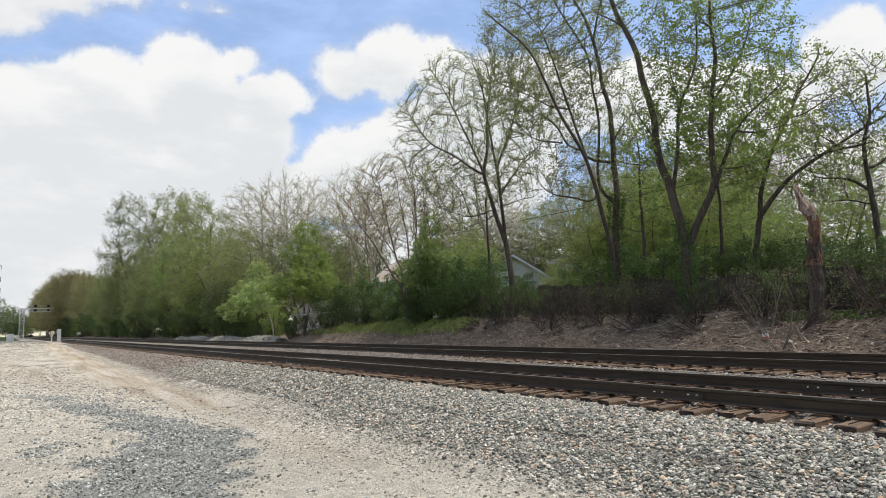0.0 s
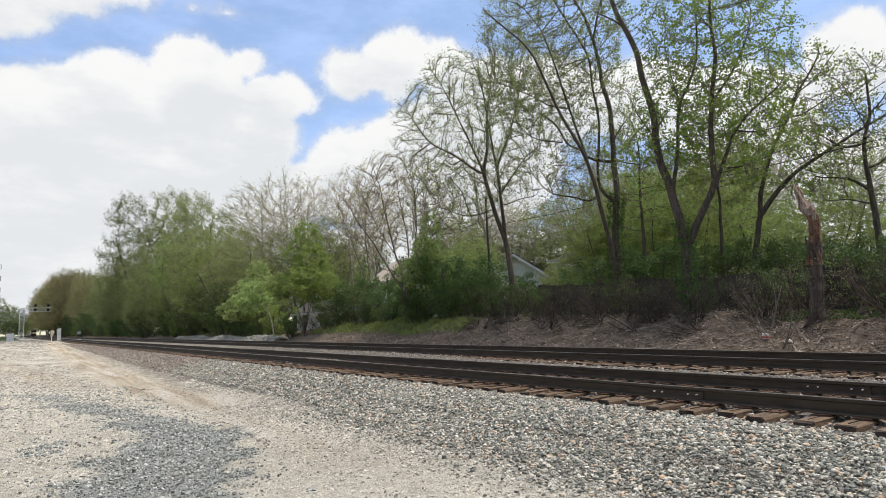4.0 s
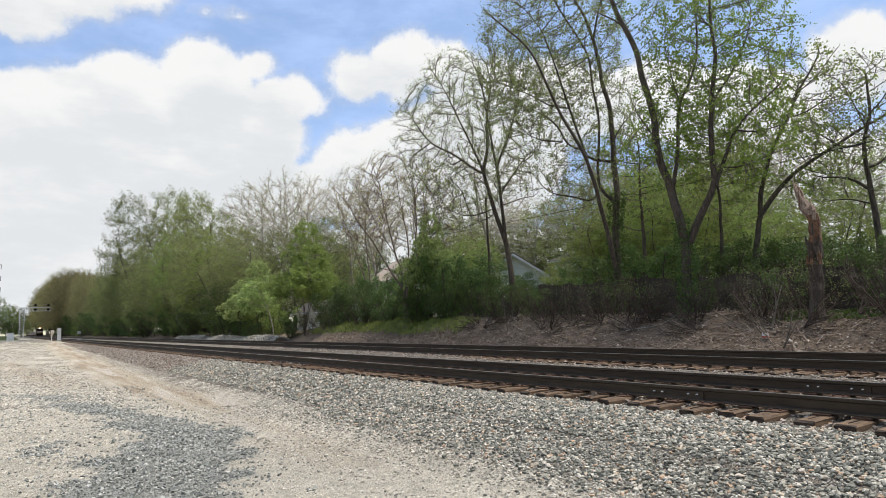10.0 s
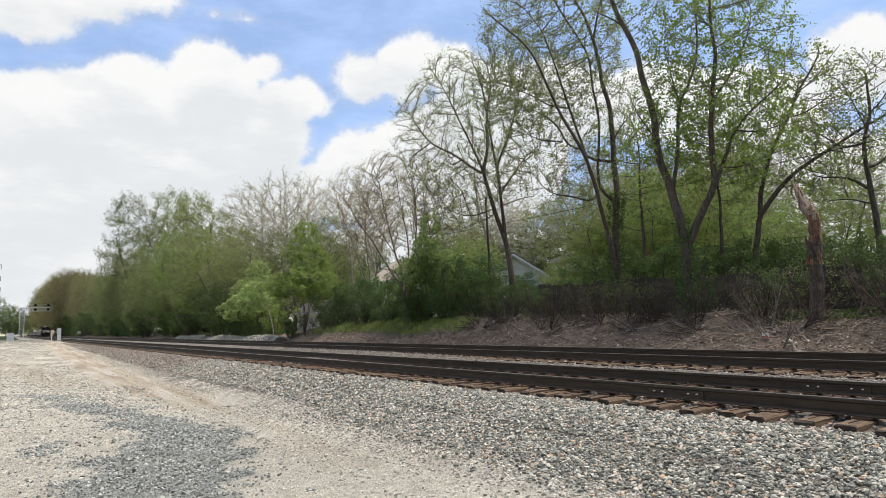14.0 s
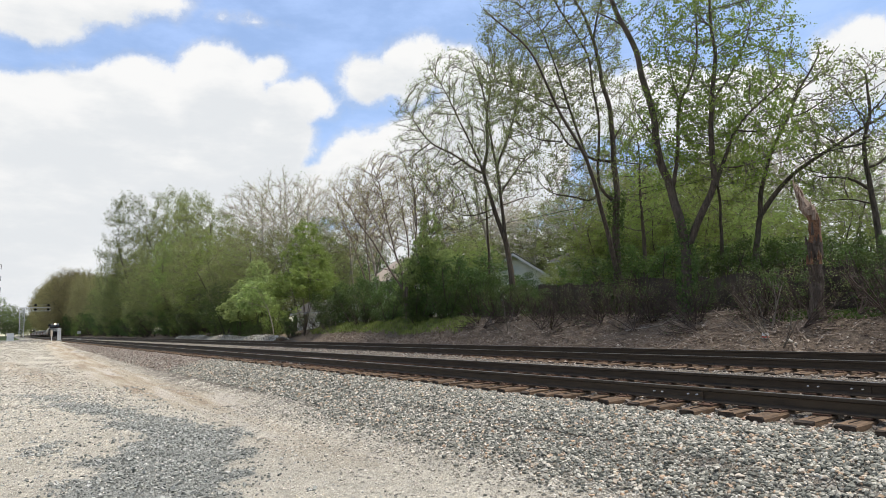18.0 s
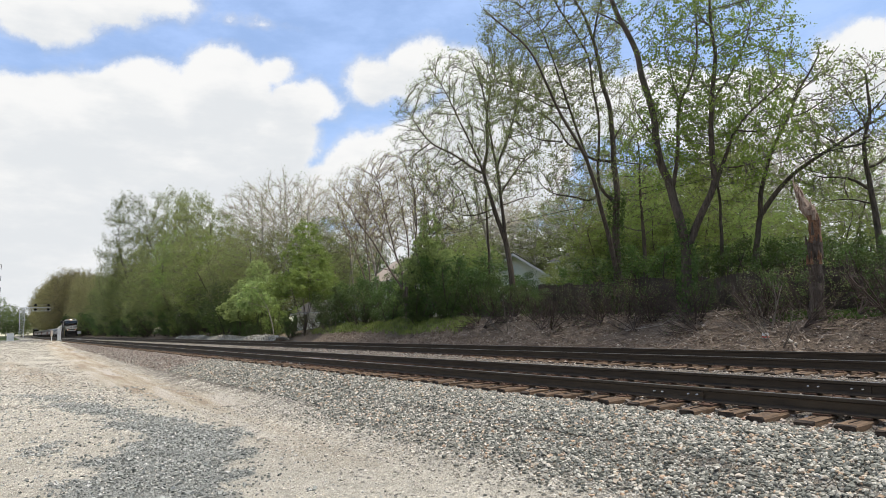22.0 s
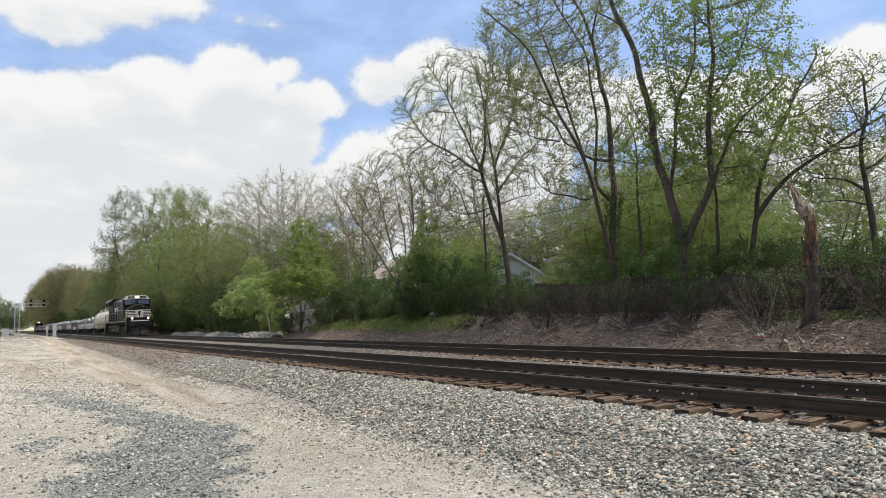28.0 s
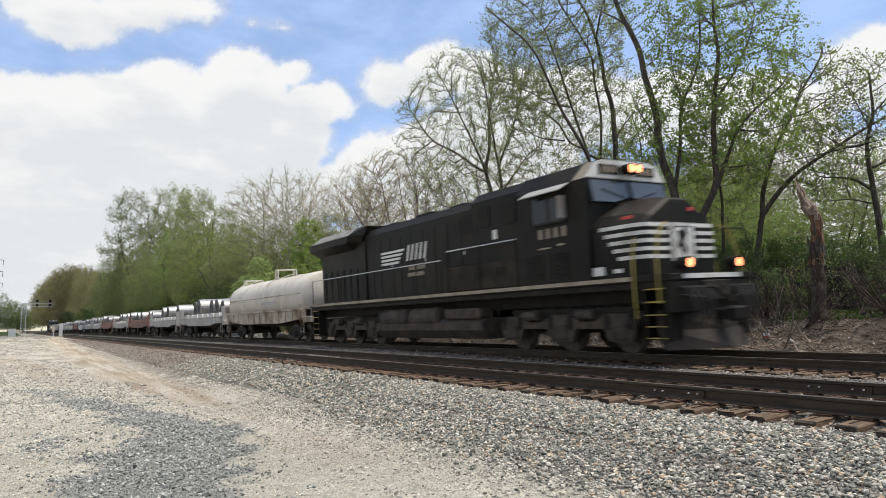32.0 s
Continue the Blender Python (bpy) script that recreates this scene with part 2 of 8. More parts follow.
RUBBER = mat("cable_sheath", (0.012, 0.012, 0.012), (0.025, 0.025, 0.025), 10, 0.7, 0, 0, 40, 0)
LAMP_ON = glow("headlight_glow", (1.0, 0.60, 0.35), 90.0)
# reflectors emit on their own, standing in for the lamps' red-rimmed glare
HALO_ON = glow("reflector_glare_glow", (1.0, 0.36, 0.16), 3.5, 0.06)
DITCH_ON = glow("ditch_light_glow", (1.0, 0.50, 0.25), 75.0)


def ground_material():
    m = bpy.data.materials.new("ground_gravel")
    m.use_nodes = True
    nt = m.node_tree
    N, L = nt.nodes, nt.links
    bsdf = N["Principled BSDF"]
    bsdf.inputs["Roughness"].default_value, bsdf.inputs["Specular IOR Level"].default_value = 0.95, 0.2
    tc = N.new("ShaderNodeTexCoord")

    def tex(scale, detail=6, rough=0.6):
        n = N.new("ShaderNodeTexNoise")
        n.inputs["Scale"].default_value, n.inputs["Detail"].default_value, n.inputs["Roughness"].default_value = scale, detail, rough
        L.new(tc.outputs["Object"], n.inputs["Vector"])
        return n.outputs["Fac"]

    def ramp(v, a, b, lo=0.0, hi=1.0):
        r = N.new("ShaderNodeMapRange")
        r.inputs["From Min"].default_value, r.inputs["From Max"].default_value = a, b
        r.inputs["To Min"].default_value, r.inputs["To Max"].default_value = lo, hi
        L.new(v, r.inputs["Value"])
        return r.outputs[0]

    def mix(f, a, b):
        x = N.new("ShaderNodeMix")
        x.data_type = "RGBA"
        for sock, val in (("Factor", f), ("A", a), ("B", b)):
            if isinstance(val, tuple):
                x.inputs[sock].default_value = (*val, 1)
            else:
                L.new(val, x.inputs[sock])
        return x.outputs["Result"]

    def attr(name):
        a = N.new("ShaderNodeAttribute")
        a.attribute_name = name
        return a.outputs["Fac"]

    def math_op(op, a, b):
        x = N.new("ShaderNodeMath")
        x.operation = op
        for i, val in enumerate((a, b)):
            if isinstance(val, (int, float)):
                x.inputs[i].default_value = val
            else:
                L.new(val, x.inputs[i])
        return x.outputs[0]

    big, mid, fine, grain = tex(0.35, 5), tex(2.2, 6), tex(14, 5), tex(70, 3)
    speck = ramp(grain, 0.41, 0.60)
    wob = math_op("ADD", math_op("MULTIPLY", math_op("SUBTRACT", mid, 0.5), 0.9), math_op("MULTIPLY", math_op("SUBTRACT", fine, 0.5), 0.9))

    def zone(name):
        return ramp(math_op("ADD", attr(name), wob), 0.38, 0.62)

    speck2 = ramp(tex(26, 4), 0.44, 0.58)
    pale = mix(speck, (0.34, 0.31, 0.255), (0.76, 0.715, 0.614))
    pale = mix(speck2, pale, mix(speck, (0.46, 0.43, 0.359), (0.80, 0.755, 0.652)))
    pale = mix(ramp(big, 0.4, 0.6), pale, mix(speck, (0.33, 0.305, 0.25), (0.63, 0.59, 0.501)))
    pale = mix(ramp(tex(4.5, 9, 0.78), 0.47, 0.60), pale, mix(speck, (0.26, 0.24, 0.198), (0.52, 0.49, 0.416)))
    tan = mix(speck, (0.36, 0.30, 0.21), (0.60, 0.525, 0.395))
    tan = mix(ramp(fine, 0.42, 0.6), tan, mix(speck, (0.23, 0.185, 0.14), (0.60, 0.53, 0.43)))
    along = N.new("ShaderNodeMapping")
    along.inputs["Scale"].default_value = (0.16, 2.6, 1.0)
    L.new(tc.outputs["Object"], along.inputs["Vector"])
    streak = N.new("ShaderNodeTexNoise")
    streak.inputs["Scale"].default_value, streak.inputs["Detail"].default_value = 1.0, 5
    L.new(along.outputs[0], streak.inputs["Vector"])
    tan = mix(ramp(streak.outputs["Fac"], 0.50, 0.64), tan, mix(speck, (0.21, 0.155, 0.105), (0.42, 0.335, 0.245)))
    tan = mix(ramp(streak.outputs["Fac"], 0.47, 0.36), tan, mix(speck, (0.40, 0.36, 0.31), (0.70, 0.65, 0.58)))
    grey = mix(speck, (0.13, 0.134, 0.124), (0.44, 0.445, 0.41))
    ballast = mix(speck, (0.075, 0.066, 0.055), (0.31, 0.28, 0.235))
    soil = mix(ramp(fine, 0.35, 0.65), (0.08, 0.06, 0.045), (0.235, 0.185, 0.142))
    soil = mix(ramp(mid, 0.4, 0.62), soil, mix(speck, (0.11, 0.085, 0.066), (0.30, 0.245, 0.195)))
    grass = mix(ramp(fine, 0.35, 0.65), (0.045, 0.07, 0.02), (0.11, 0.14, 0.05))
    col = mix(ramp(math_op("ADD", attr("tan"), wob), 0.15, 1.0), pale, tan)
    col = mix(zone("grey"), col, grey)
    col = mix(zone("ballast"), col, ballast)
    col = mix(zone("soil"), col, soil)
    col = mix(zone("grass"), col, grass)
    L.new(col, bsdf.inputs["Base Color"])
    bp = N.new("ShaderNodeBump")
    bp.inputs["Strength"].default_value, bp.inputs["Distance"].default_value = 1.0, 0.045
    L.new(math_op("ADD", fine, grain), bp.inputs["Height"])
    L.new(bp.outputs[0], bsdf.inputs["Normal"])
    return m


def cloud_material():
    m = bpy.data.materials.new("cloud_layer")
    m.use_nodes = True
    m.cycles.emission_sampling = "NONE"
    nt = m.node_tree
    N, L = nt.nodes, nt.links
    for n in list(N):
        if n.type != "OUTPUT_MATERIAL":
            N.remove(n)
    tc = N.new("ShaderNodeTexCoord")
    nrm = N.new("ShaderNodeVectorMath")
    nrm.operation = "NORMALIZE"
    L.new(tc.outputs["Object"], nrm.inputs[0])
    flat = N.new("ShaderNodeMapping")
    flat.inputs["Scale"].default_value = (1, 1, 2.6)
    L.new(nrm.outputs[0], flat.inputs[0])

    def tex(scale, detail, rough=0.55, src=nrm):
        n = N.new("ShaderNodeTexNoise")
        n.inputs["Scale"].default_value, n.inputs["Detail"].default_value, n.inputs["Roughness"].default_value = scale, detail, rough
        L.new(src.outputs[0], n.inputs["Vector"])
        return n.outputs["Fac"]

    def ramp(v, a, b, lo, hi, soft=True):
        r = N.new("ShaderNodeMapRange")
        r.interpolation_type = "SMOOTHSTEP" if soft else "LINEAR"
        r.inputs["From Min"].default_value, r.inputs["From Max"].default_value = a, b
        r.inputs["To Min"].default_value, r.inputs["To Max"].default_value = lo, hi
        L.new(v, r.inputs["Value"])
        return r.outputs[0]

    def both(op, a, b):
        x = N.new("ShaderNodeMath")
        x.operation = op
        for i, val in enumerate((a, b)):
            if isinstance(val, (int, float)):
                x.inputs[i].default_value = val
            else:
                L.new(val, x.inputs[i])
        return x.outputs[0]

    def attr(name):
        a = N.new("ShaderNodeAttribute")
        a.attribute_name = name
        return a.outputs["Fac"]

    ragged = both("ADD", both("MULTIPLY", both("SUBTRACT", tex(9, 3, 0.5), 0.5), 1.5), both("MULTIPLY", both("SUBTRACT", tex(19, 8, 0.62), 0.5), 1.5))
    body = ramp(both("ADD", attr("cover"), ragged), -0.22, 0.52, 0.0, 1.0)
    veil = ramp(tex(7, 8, 0.6, flat), 0.36, 0.70, 0.38, 0.68)      # thin high haze over the blue
    dense = both("MAXIMUM", body, veil)
    lit = both("ADD", attr("top"), both("MULTIPLY", both("SUBTRACT", tex(8, 7, 0.6, flat), 0.5), 3.0))
    c = N.new("ShaderNodeMix")
    c.data_type = "RGBA"
    c.inputs["A"].default_value, c.inputs["B"].default_value = (0.76, 0.785, 0.81, 1), (0.915, 0.915, 0.91, 1)
    L.new(ramp(lit, -0.25, 1.0, 0.0, 1.0), c.inputs["Factor"])
    tint = N.new("ShaderNodeMix")
    tint.data_type = "RGBA"
    tint.inputs["A"].default_value = (0.54, 0.72, 1.12, 1)
    L.new(body, tint.inputs["Factor"])
    L.new(c.outputs["Result"], tint.inputs["B"])
    em = N.new("ShaderNodeEmission")
    em.inputs[1].default_value = 1.0
    L.new(tint.outputs["Result"], em.inputs[0])
    tr = N.new("ShaderNodeBsdfTransparent")
    ms = N.new("ShaderNodeMixShader")
    L.new(dense, ms.inputs[0])
    L.new(tr.outputs[0], ms.inputs[1])
    L.new(em.outputs[0], ms.inputs[2])
    out = [n for n in N if n.type == "OUTPUT_MATERIAL"][0]
    L.new(ms.outputs[0], out.inputs[0])
    return m


# ---------------------------------------------------------------- mesh building
class Mesh:
    """Collects solids as plain lists and links them as one mesh object."""

    def __init__(self):
        self.v, self.f, self.mi = [], [], []

    def add(self, verts, faces, mi=0):
        o = len(self.v)
        self.v.extend(tuple(p) for p in verts)
        self.f.extend(tuple(i + o for i in f) for f in faces)
        self.mi.extend([mi] * len(faces))
        return self

    def box(self, x0, x1, y0, y1, z0, z1, b=0.0, m=None, mi=0):
        """A box with its upright and long edges cut by b."""
        if b <= 0:
            vs = [V((x, y, z)) for x in (x0, x1) for y in (y0, y1) for z in (z0, z1)]
            fs = [(0, 1, 3, 2), (4, 6, 7, 5), (0, 4, 5, 1), (2, 3, 7, 6), (0, 2, 6, 4), (1, 5, 7, 3)]
        else:
            vs, fs = [], []
            for x, i in ((x0, b), (x0 + b, 0), (x1 - b, 0), (x1, b)):
                for y, z in ((y0 + b, z0), (y1 - b, z0), (y1, z0 + b), (y1, z1 - b), (y1 - b, z1), (y0 + b, z1), (y0, z1 - b), (y0, z0 + b)):
                    yy = min(max(y, y0 + i), y1 - i)
                    zz = min(max(z, z0 + i), z1 - i)
                    vs.append(V((x, yy, zz)))
            for k in range(3):
                for j in range(8):
                    a, c = k * 8 + j, k * 8 + (j + 1) % 8
                    fs.append((a, a + 8, c + 8, c))
            fs += [tuple(range(8)), tuple(range(31, 23, -1))]
        if m is not None:
            vs = [m @ p for p in vs]
        return self.add(vs, fs, mi)

    def prism(self, profile, x0, x1, axis="x", mi=0):
        """A closed profile of (a, b) pairs drawn along an axis: x -> (y, z), y -> (x, z), z -> (x, y)."""
        n = len(profile)
        put = {"x": lambda s, a, b: (s, a, b), "y": lambda s, a, b: (a, s, b), "z": lambda s, a, b: (a, b, s)}[axis]
        vs = [put(x0, a, b) for a, b in profile] + [put(x1, a, b) for a, b in profile]
        fs = [(i, (i + 1) % n, (i + 1) % n + n, i + n) for i in range(n)]
        fs += [tuple(range(n))[::-1], tuple(range(n, 2 * n))]
        return self.add(vs, fs, mi)

    def loft(self, rings, mi=0, caps=True):
        n = len(rings[0])
        vs = [p for r in rings for p in r]
        fs = [(k * n + i, k * n + (i + 1) % n, (k + 1) * n + (i + 1) % n, (k + 1) * n + i) for k in range(len(rings) - 1) for i in range(n)]
        if caps:
            fs += [tuple(range(n))[::-1], tuple(range((len(rings) - 1) * n, len(rings) * n))]
        return self.add(vs, fs, mi)

    def tube(self, pts, radii, n=6, caps=True, mi=0):
        pts = [V(p) for p in pts]
        if not isinstance(radii, (list, tuple)):
            radii = [radii] * len(pts)
        rings = []
        d = (pts[1] - pts[0]).normalized()
        side = d.orthogonal().normalized()
        for k, p in enumerate(pts):
            a, b = pts[max(k - 1, 0)], pts[min(k + 1, len(pts) - 1)]
            d = (b - a).normalized() if (b - a).length > 1e-9 else d
            side = (side - d * side.dot(d))
            side = side.normalized() if side.length > 1e-6 else d.orthogonal().normalized()
            up = d.cross(side)
            rings.append([p + (side * math.cos(6.2832 * i / n) + up * math.sin(6.2832 * i / n)) * radii[k] for i in range(n)])
        return self.loft(rings, mi, caps)

    def ball(self, c, r, n=8, squash=1.0, mi=0):
        rings = []
        for k in range(1, n // 2):
            a = math.pi * k / (n // 2)
            rings.append([(c[0] + r * math.sin(a) * math.cos(6.2832 * i / n), c[1] + r * math.sin(a) * math.sin(6.2832 * i / n), c[2] - r * squash * math.cos(a)) for i in range(n)])
        return self.loft(rings, mi)

    def ob(self, name, material, parent=None, label="", smooth=False):
        me = bpy.data.meshes.new(name)
        me.from_pydata(self.v, [], self.f)
        for mm in (material if isinstance(material, (list, tuple)) else [material]):
            me.materials.append(mm)
        if any(self.mi):
            me.polygons.foreach_set("material_index", self.mi)
        if smooth:
            me.polygons.foreach_set("use_smooth", [True] * len(me.polygons))
        o = new(name, me)
        if parent is not None:
            o.parent = parent
        if label:
            tagged(o, label)
        return o


def quads(name, centers, right, up, material, parent=None, kind="", corners=4):
    """Many small leaves of three or four corners in one mesh, from arrays."""
    n = len(centers)
    co = np.empty((n, 4, 3), np.float32)
    co[:, 0], co[:, 1], co[:, 2], co[:, 3] = centers - right * 0.35 - up, centers + right - up * 0.25, centers + right * 0.25 + up, centers - right + up * 0.15
    co = np.ascontiguousarray(co[:, :corners])
    me = bpy.data.meshes.new(name)
    me.vertices.add(n * corners)
    me.vertices.foreach_set("co", co.ravel())
    me.loops.add(n * corners)
    me.loops.foreach_set("vertex_index", np.arange(n * corners, dtype=np.int32))
    me.polygons.add(n)
    me.polygons.foreach_set("loop_start", np.arange(0, n * corners, corners, dtype=np.int32))
    me.update(calc_edges=True)
    me.materials.append(material)
    o = new(name, me)
    if parent is not None:
        o.parent = parent
    if kind:
        tagged(o, kind=kind)
    return o


def solids(name, base_v, base_f, centers, sizes, material, rng, parent=None, flat=1.0):
    """Many turned, squeezed copies of one small solid joined in one mesh, from arrays."""
    n, k = len(centers), len(base_v)
    q = rng.normal(size=(n, 4))
    q /= np.linalg.norm(q, axis=1)[:, None]
    w, x, y, z = q.T
    R = np.stack([1 - 2 * (y * y + z * z), 2 * (x * y - z * w), 2 * (x * z + y * w), 2 * (x * y + z * w), 1 - 2 * (x * x + z * z), 2 * (y * z - x * w),
                  2 * (x * z - y * w), 2 * (y * z + x * w), 1 - 2 * (x * x + y * y)], 1).reshape(n, 3, 3)
    sq = np.stack([rng.uniform(0.7, 1.25, n), rng.uniform(0.6, 1.0, n), rng.uniform(0.45, 0.85, n)], 1)
    bv = np.asarray(base_v)[None] * sq[:, None] * (1 + rng.uniform(-0.32, 0.32, (n, k, 1)))
    co = np.einsum("nij,nkj->nki", R, bv) * np.asarray(sizes)[:, None, None]
    co[:, :, 2] *= flat
    co += np.asarray(centers)[:, None]
    bf = np.asarray(base_f)
    m = len(bf)
    idx = (bf[None] + (np.arange(n) * k)[:, None, None]).reshape(-1)
    me = bpy.data.meshes.new(name)
    me.vertices.add(n * k)
    me.vertices.foreach_set("co", co.astype(np.float32).ravel())
    me.loops.add(n * m * 3)
    me.loops.foreach_set("vertex_index", idx.astype(np.int32))
    me.polygons.add(n * m)
    me.polygons.foreach_set("loop_start", np.arange(0, n * m * 3, 3, dtype=np.int32))
    me.polygons.foreach_set("use_smooth", np.zeros(n * m, dtype=bool))
    me.update(calc_edges=True)
    me.materials.append(material)
    o = new(name, me)
    if parent is not None:
        o.parent = parent
    return o


def disc(m, c, r, n=16, axis="x", depth=0.02):
    a = V(c)
    d = {"x": V((depth, 0, 0)), "y": V((0, depth, 0)), "z": V((0, 0, depth))}[axis]
    return m.tube([a, a + d], r, n)


OCTA_V = [(1, 0, 0), (-1, 0, 0), (0, 1, 0), (0, -1, 0), (0, 0, 1), (0, 0, -1)]
OCTA_F = [(0, 2, 4), (2, 1, 4), (1, 3, 4), (3, 0, 4), (2, 0, 5), (1, 2, 5), (3, 1, 5), (0, 3, 5)]
G = 1.618
ICO_V = [tuple(c / 1.9 for c in p) for p in ((-1, G, 0), (1, G, 0), (-1, -G, 0), (1, -G, 0), (0, -1, G), (0, 1, G), (0, -1, -G), (0, 1, -G), (G, 0, -1), (G, 0, 1), (-G, 0, -1), (-G, 0, 1))]
ICO_F = [(0, 11, 5), (0, 5, 1), (0, 1, 7), (0, 7, 10), (0, 10, 11), (1, 5, 9), (5, 11, 4), (11, 10, 2), (10, 7, 6), (7, 1, 8),
         (3, 9, 4), (3, 4, 2), (3, 2, 6), (3, 6, 8), (3, 8, 9), (4, 9, 5), (2, 4, 11), (6, 2, 10), (8, 6, 7), (9, 8, 1)]


def thing(name, label, category, group="", m=None):
    o = new(name)
    o.empty_display_size = 0.3
    if m is not None:
        o.matrix_basis = m
    return tagged(o, label, category, group)


# ---------------------------------------------------------------- the lie of the land
NEAR_Y, NEAR_Z, FAR_Y, FAR_Z = 8.65, -0.103, 13.4, 0.0
NEAR_TILT, FAR_TILT = 0.030, 0.037
RAIL_H, GAUGE = 0.18, 1.51


def smooth(a, b, x):
    t = np.clip((x - a) / (b - a), 0, 1)
    return t * t * (3 - 2 * t)


def road_z(x):
    return -0.90 + 0.72 * smooth(-30, -120, x)


def swells(x, y):
    """Broad and short unevenness of the ground, each about -1 to 1."""
    a = (np.sin(1.1 * x + 0.5 * y) + np.sin(0.7 * x - 1.3 * y + 1.7) + np.sin(1.6 * y + 0.3 * x + 4.1)) / 2.2
    b = (np.sin(4.3 * x + 1.9 * y) + np.sin(5.1 * y - 2.7 * x + 0.6) + np.sin(3.4 * x - 4.0 * y + 2.2) + np.sin(6.6 * x + 6.1 * y + 5.0)) / 2.6
    return a, b


def ground_z(x, y):
    x, y = np.asarray(x, float), np.asarray(y, float)
    r = road_z(x)
    bed = -0.43 + (0.07 + 0.07 * smooth(-12, -24, x)) * smooth(7.45, 8.0, y) + 0.07 * smooth(10.2, 11.4, y)
    z = r + (bed - r) * smooth(4.3, 7.25, y)
    z = z - 0.10 * smooth(15.4, 16.5, y)
    bank = 1.22 + 0.25 * smooth(-12, -40, x) - 0.75 * smooth(-38, -62, x)
    z = z + bank * smooth(16.4, 20.6, y) + 0.5 * smooth(21, 34, y)
    z = z + 0.34 * np.exp(-((x + 62) / 16) ** 2 - ((y + 0.9) / 1.1) ** 2) + 0.26 * np.exp(-((x + 104) / 9) ** 2 - ((y - 5.2) / 1.0) ** 2)
    a, b = swells(x, y)
    rough = smooth(16.6, 18, y) * (1 - smooth(40, 60, y))
    onroad = 1 - smooth(4.4, 6, y)
    z = z + (a * 0.035 + b * 0.018) * onroad + (a * 0.09 + b * 0.055) * rough + b * 0.015 * smooth(4.5, 5.5, y) * (1 - smooth(6.4, 6.9, y))
    far = smooth(60, 200, np.abs(y - 12))
    return z * (1 - far) + far * 0.2


# ---------------------------------------------------------------- sky
# cumulus heads, as azimuth, elevation and half-widths in degrees
CLOUD_BANK = ((0.3, 11.9, 11.6, 7.6), (6.5, 16.7, 6.4, 4.9), (13.2, 18.6, 4.6, 5.0), (17.0, 21.3, 2.6, 1.7), (19.2, 18.8, 4.2, 2.6), (16.6, 15.3, 6.0, 4.4), (6.3, 8.2, 16.3, 8.6))
CLOUD_SLOPE = ((22.0, 11.9, 5.4, 3.1), (25.8, 12.8, 5.8, 4.4), (30.2, 13.1, 5.9, 5.4), (36.1, 14.4, 7.8, 7.5))
CLOUD_HEAD = ((26.0, 21.1, 3.3, 2.4), (29.8, 21.7, 4.3, 3.3), (33.4, 21.3, 4.2, 2.9), (25.4, 19.9, 2.4, 1.4), (36.9, 20.8, 4.0, 1.8))
CLOUD_EAST = ((41.7, 18.2, 8.6, 3.9), (49.6, 17.5, 8.1, 3.7), (56.9, 15.7, 7.4, 4.7), (65.2, 18.2, 3.9, 3.7), (59.7, 9.7, 11.6, 4.3))
CLOUD_HIGH = ((-0.5, 23.6, 4.6, 2.5), (2.8, 24.6, 4.6, 2.0), (7.1, 25.7, 4.5, 1.7), (12.7, 25.1, 2.7, 0.5), (15.4, 25.0, 1.8, 0.35), (21.1, 16.1, 1.9, 0.5))


def build_clouds():
    H = 85.0
    az = np.concatenate([np.arange(-14, 84, 0.3), np.arange(84, 346, 4.0)])
    el = np.concatenate([np.arange(1.0, 31, 0.3), np.arange(31, 90, 4.0)])
    A, B = np.meshgrid(az, el)

    def inside(a, e):
        """Depth inside the nearest cumulus head: 0 at its rim, 1 at 1.7 degrees within."""
        d = np.full(a.shape, -1.0)
        for ca, ce, ra, re in CLOUD_BANK + CLOUD_SLOPE + CLOUD_HEAD + CLOUD_EAST + CLOUD_HIGH:
            d = np.maximum(d, (1 - np.hypot((a - ca) / ra, (e - ce) / re)) * min(ra, re) / 1.7)
        return np.clip(np.maximum(d, (8.5 - e) / 1.7), -1, 1.5)

    rad = H / np.tan(np.radians(B))
    X, Y = -rad * np.cos(np.radians(A)), rad * np.sin(np.radians(A))
    cover = inside(A, B)
    top = np.clip(0.85 - 0.5 * inside(A, B + 1.6) - 0.22 * inside(A, B + 3.6), 0, 1) * np.clip(0.35 + B / 20, 0.3, 1)
    # broken cloud all round
    broken = 0.35 - 1.2 * np.array([noise.noise(V((x * 0.004, y * 0.004, 3.1))) for x, y in zip(X.ravel(), Y.ravel())]).reshape(X.shape)
    away = (A > 82) | (A < -12) | (B > 30)
    cover = np.where(away, broken, cover)
    nr, na = A.shape
    co = np.stack([X, Y, np.full(X.shape, H)], -1).reshape(-1, 3)
    faces = [(k * na + i, k * na + (i + 1) % na, (k + 1) * na + (i + 1) % na, (k + 1) * na + i) for k in range(nr - 1) for i in range(na)]
    clear = np.hypot(co[:, 0], co[:, 1]) < 135     # open sky overhead
    faces = [f for f in faces if not all(clear[i] for i in f)]
    me = bpy.data.meshes.new("backdrop_clouds")
    me.from_pydata(co.tolist(), [], faces)
    for name, val in (("cover", cover), ("top", top)):
        at = me.attributes.new(name, "FLOAT", "POINT")
        at.data.foreach_set("value", val.astype(np.float32).ravel())
    me.materials.append(cloud_material())
    return tagged(new("backdrop_clouds", me), "white and pale grey broken clouds drifting over blue sky", "clouds", kind="structure")


clouds = build_clouds()


